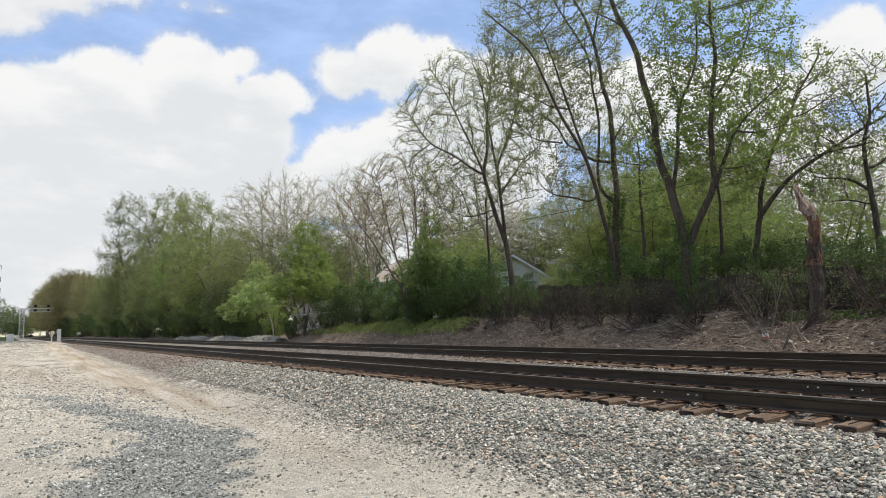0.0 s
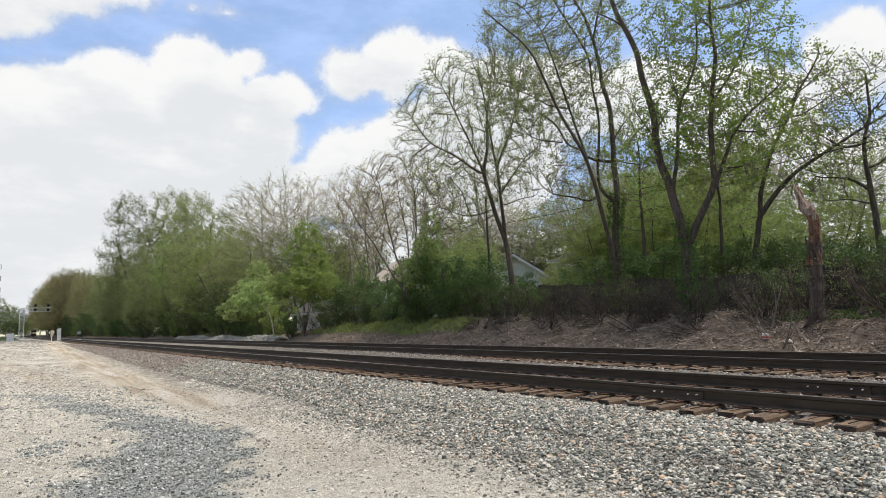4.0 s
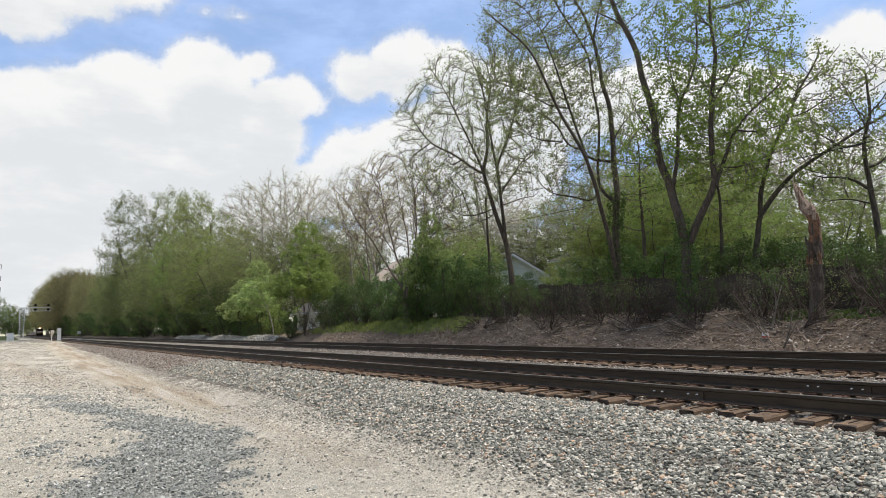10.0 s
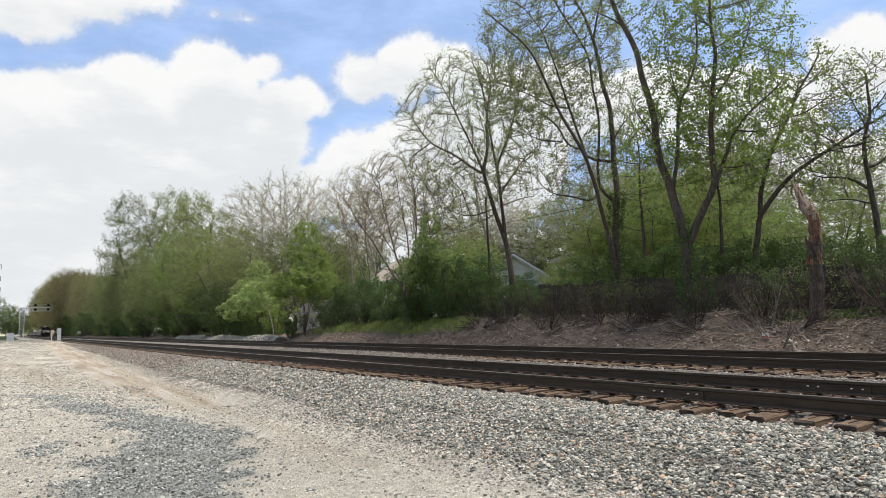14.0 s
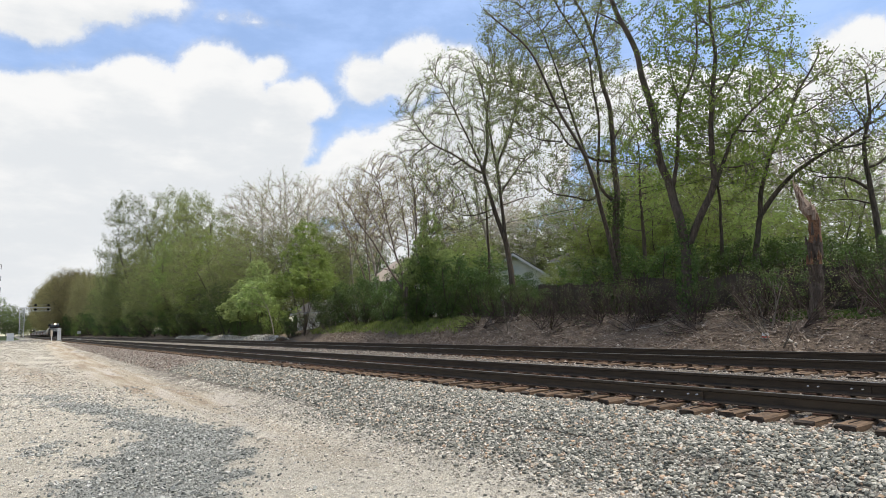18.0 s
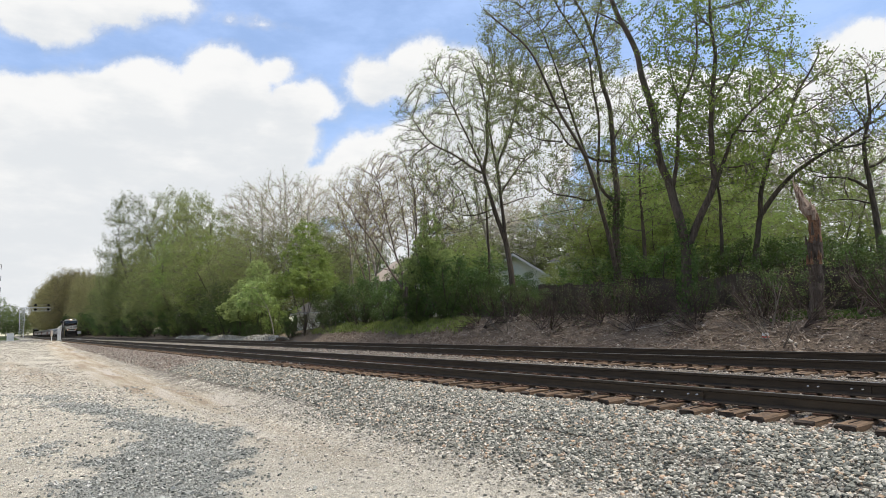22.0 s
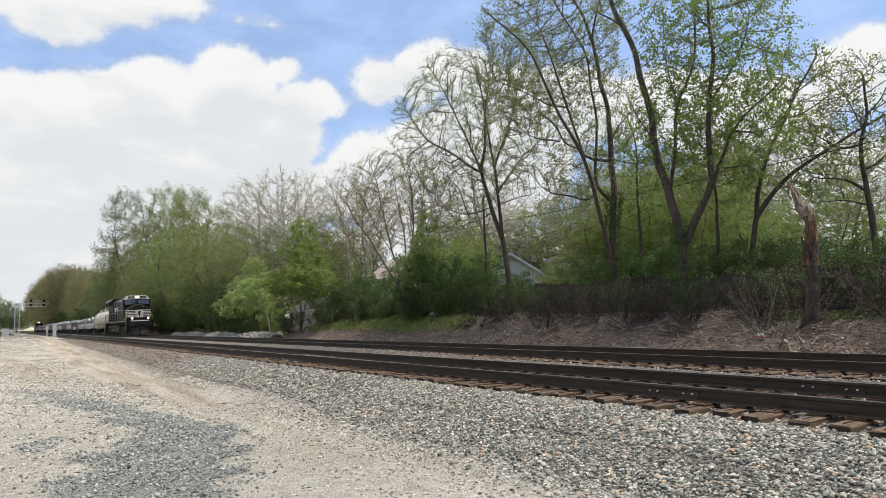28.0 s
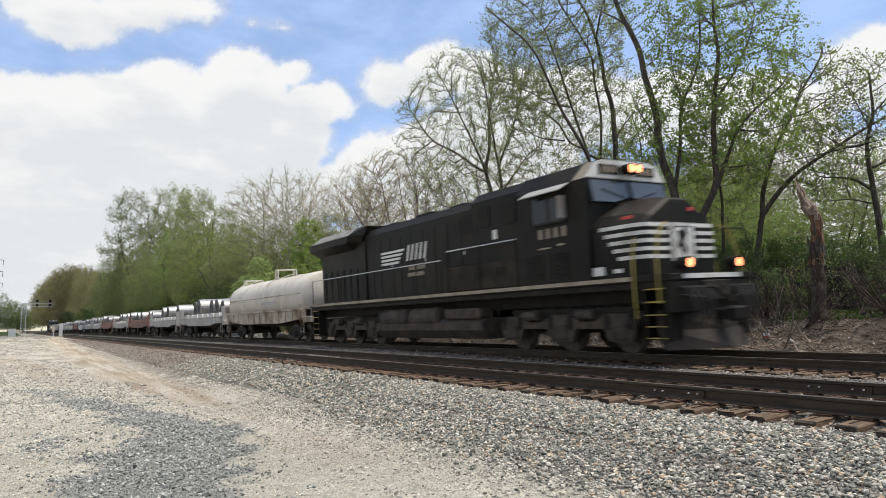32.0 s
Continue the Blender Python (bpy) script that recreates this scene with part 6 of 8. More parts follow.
def build_litter():
    rng = np.random.default_rng(8)
    rod_v = [(1, 0.0, 0.04), (1, 0.036, -0.024), (1, -0.036, -0.024), (-1, 0.0, 0.075), (-1, 0.065, -0.045), (-1, -0.065, -0.045)]
    rod_f = [(0, 1, 4), (0, 4, 3), (1, 2, 5), (1, 5, 4), (2, 0, 3), (2, 3, 5), (0, 2, 1), (3, 4, 5)]
    x = -1 - 42 * rng.random(9000) ** 1.25
    y = rng.uniform(16.9, 21.4, len(x))
    z = ground_z(x, y) + rng.uniform(0.0, 0.10, len(x))
    o = solids("brush_litter", rod_v, rod_f, np.stack([x, y, z], 1), rng.uniform(0.08, 0.42, len(x)), STICK, rng, flat=0.28)
    tagged(o, "dry sticks and cut brush strewn over the bank", "dead brush", kind="stuff")
    x = -1 - 42 * rng.random(6500) ** 1.3
    y = rng.uniform(16.5, 21.0, len(x))
    z = ground_z(x, y) + 0.02
    o = solids("bark_litter", OCTA_V, OCTA_F, np.stack([x, y, z], 1), rng.uniform(0.018, 0.055, len(x)), LITTER, rng, flat=0.6)
    tagged(o, "bark chips, clods and dead leaves on the bank", "litter", kind="stuff")
    x = -1 - 42 * rng.random(2600) ** 1.2
    y = rng.uniform(16.5, 20.0, len(x))
    o = solids("wood_chips", OCTA_V, OCTA_F, np.stack([x, y, ground_z(x, y) + 0.03], 1), rng.uniform(0.02, 0.06, len(x)), CHIP, rng, flat=0.6)
    tagged(o, "pale wood chips and small stones scattered on the bank", "chips", kind="stuff")
    # longer cut boughs that lie about
    for k in range(22):
        bx, by = -3 - 30 * rng.random(), rng.uniform(17.4, 20.2)
        ang, ln = rng.uniform(0, 3.14), rng.uniform(0.5, 1.3)
        pts = []
        for s in (-1, -0.35, 0.3, 1):
            qx, qy = bx + math.cos(ang) * ln * s + rng.uniform(-0.08, 0.08), by + math.sin(ang) * ln * s * 0.6
            pts.append((qx, qy, float(ground_z(qx, qy)) + 0.05 + rng.uniform(0, 0.12)))
        bough = Mesh().tube(pts, [0.020, 0.017, 0.013, 0.006], 5)
        w = bough.ob("bough", STICK if k % 3 else BARK_PALE)
        tagged(w, "cut dry bough lying on the earth bank", "dead branch", "boughs on the bank")
    n = 5200
    x = rng.uniform(-47, -27.5, n)
    y = 18.3 + (rng.random(n) ** 0.8) * 1.5
    c = np.stack([x, y, ground_z(x, y) + 0.14], 1)
    a = rng.normal(size=(n, 3)) * (1, 1, 0.1)
    a /= np.linalg.norm(a, axis=1)[:, None]
    up = rng.normal(size=(n, 3)) * (0.35, 0.35, 0) + (0, 0, 1)
    o = quads("grass_tufts", c, a * 0.022, up * rng.uniform(0.06, 0.17, (n, 1)), GRASS)
    tagged(o, "fresh green grass and weeds on the bank", "grass", kind="stuff")
    n = 3500
    x = rng.uniform(-12, -3, n)
    y = 19.3 + rng.random(n) * 1.6
    c = np.stack([x, y, ground_z(x, y) + 0.10], 1)
    a = rng.normal(size=(n, 3))
    a /= np.linalg.norm(a, axis=1)[:, None]
    b = np.cross(a, rng.normal(size=(n, 3)))
    b /= np.linalg.norm(b, axis=1)[:, None]
    o = quads("ground_ivy", c, a * 0.035, b * 0.05, LEAF_DARK)
    tagged(o, "low ivy and weeds at the stump's foot", "weeds", kind="stuff")
    # heap of grey stone at the bank's foot
    n = 6500
    x = rng.uniform(-86, -50, n)
    y = 17.2 + rng.normal(0, 0.7, n)
    ridge = -0.25 + 0.62 * np.exp(-((y - 17.2) / 0.8) ** 2) * (0.86 + 0.14 * np.sin(x * 0.55)) + ground_z(x, y) * 0.4
    o = solids("stone_heap", OCTA_V, OCTA_F, np.stack([x, y, ridge], 1), rng.uniform(0.06, 0.15, n), FINE, rng)
    tagged(o, "long low heap of grey crushed stone", "stone heap", kind="stuff")


build_litter()


# ---------------------------------------------------------------- fence, houses, wire
def build_fence():
    rng = random.Random(12)
    root = thing("board_fence", "weathered dark wooden board fence behind the trees", "fence")
    x = -26.8
    proto = {}
    while x < -4.0:
        z = float(ground_z(x, 23.0))
        key = rng.randrange(4)
        if key not in proto:
            m = Mesh()
            h = 1.50 + 0.012 * key
            m.prism([(0, 0), (0.135, 0), (0.135, h - 0.03), (0.105, h), (0.03, h), (0, h - 0.03)], -0.01, 0.012, "y")
            proto[key] = m.ob("board", FENCE, root)
            b = proto[key]
        else:
            b = new("board", proto[key].data)
            b.parent = root
        b.location = (x, 23.0 + rng.uniform(-0.006, 0.006), z + 0.02)
        b.rotation_euler = (0, rng.uniform(-0.012, 0.012), 0)
        x += 0.15
    for h in (0.35, 1.15):
        Mesh().box(-26.8, -4.0, 23.02, 23.06, float(ground_z(-17, 23)) + h, float(ground_z(-17, 23)) + h + 0.09).ob("fence_rail", FENCE, root)
    for k in range(10):
        x = -26.7 + 2.5 * k
        z = float(ground_z(x, 23.1))
        Mesh().box(x - 0.05, x + 0.05, 23.06, 23.16, z - 0.1, z + 1.45).ob("fence_post", FENCE, root)


build_fence()


def build_house(label, x0, x1, y0, y1, wall_z, ridge_z, across, roof_mat, windows=(), z0=1.0, turn=0.0):
    """A plain gabled house; across: the ridge runs away from the line, so a gable faces it."""
    hinge = Matrix.Translation(((x0 + x1) / 2, y0, 0))
    root = thing("house", label, "house", "houses behind the trees", hinge @ Matrix.Rotation(turn, 4, "Z") @ hinge.inverted())
    m = Mesh()
    if across:
        xm = (x0 + x1) / 2
        m.prism([(x0, z0), (x1, z0), (x1, wall_z), (xm, ridge_z), (x0, wall_z)], y0, y1, "y")
    else:
        ym = (y0 + y1) / 2
        m.prism([(y0, z0), (y1, z0), (y1, wall_z), (ym, ridge_z), (y0, wall_z)], x0, x1, "x")
    m.ob("wall", SIDING, root, "pale horizontal siding")
    for k in range(int((wall_z - z0) / 0.22)):
        z = z0 + 0.22 * k
        Mesh().box(x0 + 0.02, x1 - 0.02, y0 - 0.025, y0 + 0.01, z, z + 0.20).ob("siding_board", SIDING, root)
    for s in (-1, 1):
        r = Mesh()
        if across:
            xm, xe = (x0 + x1) / 2, (x0 - 0.45 if s < 0 else x1 + 0.45)
            ze = wall_z - (ridge_z - wall_z) * 0.45 / ((x1 - x0) / 2)
            r.prism([(xm, ridge_z + 0.02), (xe, ze + 0.02), (xe, ze + 0.16), (xm, ridge_z + 0.18)], y0 - 0.5, y1 + 0.5, "y")
            f = Mesh()
            f.prism([(xm, ridge_z - 0.12), (xe, ze - 0.12), (xe, ze + 0.10), (xm, ridge_z + 0.10)], y0 - 0.54, y0 - 0.5, "y")
            f.ob("bargeboard", BOXWHITE, root, "white bargeboard")
        else:
            ym, ye = (y0 + y1) / 2, (y0 - 0.45 if s < 0 else y1 + 0.45)
            ze = wall_z - (ridge_z - wall_z) * 0.45 / ((y1 - y0) / 2)
            r.prism([(ym, ridge_z + 0.02), (ye, ze + 0.02), (ye, ze + 0.16), (ym, ridge_z + 0.18)], x0 - 0.4, x1 + 0.4, "x")
            Mesh().box(x0 - 0.4, x1 + 0.4, ye - 0.06, ye + 0.06, ze - 0.02, ze + 0.12).ob("gutter", BOXWHITE, root, "white gutter")
        r.ob("roof", roof_mat, root, "shingled roof slope")
    for xa, za in windows:
        w = Mesh().box(xa, xa + 0.9, y0 - 0.05, y0 + 0.02, za, za + 1.2).ob("window", BOXWHITE, root)
        for k in range(2):
            Mesh().box(xa + 0.06, xa + 0.84, y0 - 0.06, y0 - 0.045, za + 0.06 + 0.56 * k, za + 0.56 + 0.56 * k).ob("pane", WINDOW, w)


build_house("white-sided house with a gable facing the line", -48.6, -41.4, 36, 44, 4.1, 6.5, True, SHINGLE, ((-43.6, 2.0), (-47.2, 2.0)), turn=0.8)
build_house("pale house with a low dark roof behind the fence", -40.5, -31, 40, 48, 4.3, 6.4, False, SHINGLE, ((-39.2, 2.2), (-35.2, 2.2)))
build_house("pale house with a tan shingle roof among the trees", -62.5, -54.0, 31, 38, 5.3, 7.6, False, SHINGLE_TAN, ((-60.5, 3.0), (-56.8, 3.0)))
build_house("small white porch and shed at the bank's foot", -57.2, -49.4, 21.2, 24, 2.2, 3.0, False, SHINGLE, ((-55.6, 0.9), (-51.2, 0.9)), 0.2)
build_house("white-trimmed low roof between the houses", -46.0, -41.6, 41.5, 46, 6.2, 7.0, False, SHINGLE)


def build_wire():
    m = Mesh()
    pts = []
    for k in range(25):
        t = k / 24
        x = -46 + 48 * t
        pts.append((x, 24.5 + 3 * (1 - t), 7.7 - 0.8 * t - 1.6 * (t - t * t)))
    m.tube(pts, 0.013, 5)
    o = m.ob("overhead_wire", RUBBER)
    tagged(o, "thick black overhead wire sagging through the trees", "wire")
    for x, y, h in ((2.3, 24.5, 7.3), (-46.2, 27.5, 8.2)):
        p = Mesh()
        z = float(ground_z(x, y))
        p.tube([(x, y, z - 0.3), (x, y, h)], [0.14, 0.10], 10)
        tagged(p.ob("utility_pole", BARK), "weathered wooden pole that carries the wire", "utility pole")


build_wire()


# ---------------------------------------------------------------- lineside gear at the far end
def build_signal_bridge():
    root = thing("signal_bridge", "grey lattice cantilever signal bridge over the tracks", "signal bridge")
    x, y0, y1, zt = -300.0, 2.4, 12.4, 11.2
    for dy in (0.0, 1.5):
        for dx in (-0.6, 0.6):
            Mesh().tube([(x + dx, y0 + dy, -0.3), (x + dx, y0 + dy, zt)], 0.11, 6).ob("post", BOXWHITE, root)
    for k in range(8):
        z = 0.4 + 1.3 * k
        b = Mesh()
        b.tube([(x - 0.6, y0, z), (x - 0.6, y0 + 1.5, z + 1.3)], 0.06, 5)
        b.tube([(x - 0.6, y0, z + 1.3), (x - 0.6, y0 + 1.5, z + 1.3)], 0.06, 5)
        b.ob("brace", BOXWHITE, root)
    for z in (zt - 1.3, zt):
        for dx in (-0.6, 0.6):
            Mesh().tube([(x + dx, y0, z), (x + dx, y1, z)], 0.10, 6).ob("chord", BOXWHITE, root)
    for k in range(8):
        y = y0 + 1.36 * k
        b = Mesh()
        b.tube([(x + 0.6, y, zt - 1.3), (x + 0.6, y + 1.36, zt)], 0.06, 5)
        b.tube([(x + 0.6, y, zt - 1.3), (x + 0.6, y, zt)], 0.06, 5)
        b.ob("brace", BOXWHITE, root)
    rail = Mesh()
    rail.tube([(x + 0.7, y0 + 2, zt + 1.0), (x + 0.7, y1, zt + 1.0)], 0.05, 5)
    for k in range(6):
        rail.tube([(x + 0.7, y0 + 2 + 1.7 * k, zt), (x + 0.7, y0 + 2 + 1.7 * k, zt + 1.0)], 0.04, 5)
    rail.ob("railing", BOXWHITE, root)
    for y in (7.4, 11.6):
        for z in (zt + 0.9, zt - 0.75):
            h = Mesh()
            disc(h, (x + 0.72, y, z), 0.48, 18, "x", 0.10)
            for dy, dz in ((0, 0.25), (-0.25, -0.2), (0.25, -0.2)):
                disc(h, (x + 0.8, y + dy, z + dz), 0.14, 10, "x", 0.25)
            h.ob("signal_head", BLACK, root, "round black signal head")


build_signal_bridge()


def build_cabinet(label, x, y, w, d, h, z, material, leg=0.0):
    root = thing("equipment_cabinet", label, "trackside cabinet", m=Matrix.Translation((x, y, z)))
    Mesh().box(-d / 2, d / 2, -w / 2, w / 2, leg, h, 0.03).ob("body", material, root)
    Mesh().box(-d / 2 - 0.06, d / 2 + 0.06, -w / 2 - 0.06, w / 2 + 0.06, h, h + 0.08, 0.02).ob("lid", material, root)
    Mesh().box(d / 2, d / 2 + 0.02, -w / 2 + 0.06, w / 2 - 0.06, leg + 0.1, h - 0.08).ob("door", material, root)
    Mesh().box(d / 2 + 0.02, d / 2 + 0.05, w / 2 - 0.16, w / 2 - 0.12, h * 0.5, h * 0.6).ob("handle", BLACK, root)
    Mesh().box(-d / 2 - 0.1, d / 2 + 0.1, -w / 2 - 0.1, w / 2 + 0.1, -0.25, max(leg, 0.05), 0.02).ob("plinth", GREYSTONE, root)


build_cabinet("silver-grey relay cabinet beside the track", -108.0, 5.6, 0.42, 0.45, 1.55, 0.05, GALV)
build_cabinet("white equipment hut beyond the yard", -152.0, -0.15, 1.15, 1.6, 1.55, -0.35, BOXWHITE)


def build_small_gear():
    root = thing("marker_post", "slim pale post with a tan plate", "marker post", m=Matrix.Translation((-109, 4.75, -0.1)))
    Mesh().tube([(0, 0, -0.2), (0, 0, 1.5)], 0.06, 6).ob("post", BOXWHITE, root)
    Mesh().box(0.06, 0.09, -0.14, 0.14, 0.7, 1.55).ob("plate", CARDIRT, root)
    root = thing("switch_stand", "small dark switch stand with a white target", "switch stand", m=Matrix.Translation((-148, 11.0, -0.35)))
    Mesh().tube([(0, 0, 0), (0, 0, 1.4)], 0.05, 6).ob("post", BLACK, root)
    Mesh().box(0.03, 0.06, -0.28, 0.28, 1.2, 1.7).ob("target", GALV, root)
    Mesh().box(-0.3, 0.3, -0.35, 0.35, -0.1, 0.25, 0.03).ob("base", BOXWHITE, root)
    root = thing("rubbish", "crushed red and white drink carton on the bank", "litter", m=Matrix.Translation((-11.5, 18.3, float(ground_z(-11.5, 18.3)) + 0.03)))
    Mesh().box(-0.08, 0.08, -0.05, 0.05, 0, 0.16, 0.012).ob("carton", BOXWHITE, root)
    Mesh().box(-0.082, 0.082, -0.053, 0.053, 0.02, 0.075, 0.004).ob("band", REDMARK, root)
    rng = np.random.default_rng(2)
    for x, y, s in ((-10.6, 18.0, 0.10), (-10.4, 17.9, 0.06), (-12.1, 17.3, 0.05), (-16.5, 17.6, 0.07), (-8.6, 18.2, 0.05), (-10.9, 17.2, 0.05)):
        o = solids("pale_rock", ICO_V, ICO_F, np.array([[x, y, float(ground_z(x, y)) + s * 0.5]]), np.array([s]), PALE, rng)
        tagged(o, "pale yellowish rock lying on the bank", "rock")
    # steel lattice power pylon on the skyline
    root = thing("power_pylon", "distant lattice power pylon with three cross-arms", "pylon", m=Matrix.Translation((-420, -12.0, 0)))
    for sx in (-1, 1):
        for sy in (-1, 1):
            Mesh().tube([(sx * 3, sy * 3, 0), (sx * 0.9, sy * 0.9, 28), (sx * 0.3, sy * 0.3, 44)], 0.14, 5).ob("leg", GALV, root)
    for k in range(12):
        a, b = 3 - 2.1 * k / 9.0 if k < 9 else 0.8, 3 - 2.1 * (k + 1) / 9.0 if k < 8 else 0.7
        z = 3.2 * k
        m = Mesh()
        for s in (-1, 1):
            m.tube([(s * a, -a, z), (s * b, b, z + 3.2)], 0.07, 4)
            m.tube([(s * a, a, z), (s * b, -b, z + 3.2)], 0.07, 4)
        m.ob("brace", GALV, root)
    for z in (26, 32, 38):
        m = Mesh()
        m.tube([(0, -6.5, z), (0, 0, z + 1.2), (0, 6.5, z)], 0.12, 5)
        m.tube([(0, -6.5, z), (0, 6.5, z)], 0.10, 5)
        a = m.ob("cross_arm", GALV, root)
        for y in (-6.3, 6.3):
            Mesh().tube([(0, y, z), (0, y, z - 2.6)], 0.13, 6).ob("insulator", BLACK, a)


build_small_gear()


# ---------------------------------------------------------------- the train
def lamp_tube(m, x, y, z, r, depth):
    """An open-fronted lamp barrel along x."""
    rings = []
    for a, q in ((x, r), (x + depth, r), (x + depth, r - 0.015), (x + 0.005, r - 0.015)):
        rings.append([(a, y + q * math.cos(6.2832 * i / 16), z + q * math.sin(6.2832 * i / 16)) for i in range(16)])
    return m.loft(rings)


def bowl(m, x, y, z, r0, r1, depth):
    """The flaring inside of a lamp's reflector along x."""
    rings = []
    for a, q in ((x, r0), (x + depth, r1), (x + depth, r1 + 0.002), (x, r0 + 0.002)):
        rings.append([(a, y + q * math.cos(6.2832 * i / 16), z + q * math.sin(6.2832 * i / 16)) for i in range(16)])
    return m.loft(rings, caps=False)


def band(m, path, z0, z1, out=0.008):
    """A flat strip along a plan path, lifted a little off the surface."""
    for (xa, ya), (xb, yb) in zip(path, path[1:]):
        d = V((xb - xa, yb - ya, 0)).normalized()
        nrm = V((-d.y, d.x, 0))
        if nrm.dot(V((xa + xb + 4, ya + yb, 0))) < 0:
            nrm = -nrm
        o = nrm * out
        q = [V((xa, ya, z0)), V((xb, yb, z0)), V((xb, yb, z1)), V((xa, ya, z1))]
        m.add(q + [p + o for p in q], [(0, 1, 2, 3), (4, 7, 6, 5), (0, 4, 5, 1), (1, 5, 6, 2), (2, 6, 7, 3), (3, 7, 4, 0)])


def wheelset_mesh(r):
    m = Mesh()
    m.tube([(0, -1.0, 0), (0, 1.0, 0)], 0.085, 8)
    for s in (-1, 1):
        y = s * 0.755
        m.tube([(0, y - s * 0.07, 0), (0, y - s * 0.045, 0), (0, y - s * 0.035, 0), (0, y + s * 0.065, 0)], [r + 0.03, r + 0.03, r, r - 0.008], 28)
        m.tube([(0, y + s * 0.065, 0), (0, y + s * 0.04, 0), (0, y + s * 0.03, 0)], [r - 0.07, r - 0.08, 0.02], 28, False)
        m.tube([(0, y + s * 0.02, 0), (0, y + s * 0.10, 0)], [0.17, 0.13], 12)
        for k in range(4):
            a = 1.5708 * k
            m.box(-0.03, 0.03, -0.012, 0.012, 0.16, r - 0.1, 0, Matrix.Translation((0, y + s * 0.045, 0)) @ Matrix.Rotation(a, 4, "Y"))
    return m


spinning = []


def six_wheel_truck(root, xc, spin):
    t = new("truck")
    t.parent = root
    tagged(t, "grimy three-axle truck with heavy cast side frames")
    for s in (-1, 1):
        y0, y1 = (s * 1.05, s * 1.22) if s > 0 else (s * 1.22, s * 1.05)
        m = Mesh()
        prof = [(-2.55, 0.72), (-2.45, 0.95), (-1.6, 0.98), (-1.2, 0.80), (-0.75, 0.80), (-0.35, 0.98), (0.35, 0.98), (0.75, 0.80), (1.2, 0.80), (1.6, 0.98), (2.45, 0.95), (2.55, 0.72),
                (2.40, 0.30), (1.70, 0.30), (1.55, 0.62), (0.55, 0.62), (0.40, 0.28), (-0.40, 0.28), (-0.55, 0.62), (-1.55, 0.62), (-1.70, 0.30), (-2.40, 0.30)]
        m.prism([(xc + a, b) for a, b in prof], y0, y1, "y")
        m.ob("side_frame", GEAR, t, "cast steel side frame caked in grime")
        for k in (-2.03, 0.0, 2.03):
            j = Mesh()
            j.box(xc + k - 0.24, xc + k + 0.24, s * 1.20 - 0.1, s * 1.20 + 0.1, 0.36, 0.74, 0.03)
            disc(j, (xc + k, s * 1.24 - 0.06, 0.53), 0.17, 14, "y", 0.14)
            j.ob("journal_box", GEAR, t)
            for dx in (-0.36, 0.36):
                c = Mesh()
                c.tube([(xc + k + dx, s * 1.16, 0.60), (xc + k + dx, s * 1.16, 0.96)], 0.10, 10)
                for h in range(4):
                    c.tube([(xc + k + dx, s * 1.16, 0.64 + 0.08 * h), (xc + k + dx, s * 1.16, 0.68 + 0.08 * h)], 0.115, 10)
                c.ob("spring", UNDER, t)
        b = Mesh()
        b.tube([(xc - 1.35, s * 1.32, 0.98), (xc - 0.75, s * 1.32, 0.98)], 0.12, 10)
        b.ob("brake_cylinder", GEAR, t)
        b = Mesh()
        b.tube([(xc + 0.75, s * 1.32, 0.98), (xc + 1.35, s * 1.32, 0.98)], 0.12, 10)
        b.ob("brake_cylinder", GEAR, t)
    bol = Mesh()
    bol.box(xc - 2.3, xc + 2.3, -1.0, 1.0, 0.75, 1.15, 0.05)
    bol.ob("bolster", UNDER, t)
    for k in (-2.03, 0.0, 2.03):
        w = wheelset_mesh(0.53).ob("wheelset", WHEEL, t, "steel wheels on their axle")
        w.location = (xc + k, 0, 0.53)
        if spin:
            spinning.append((w, (xc + k, 0, 0.53), 0.53))


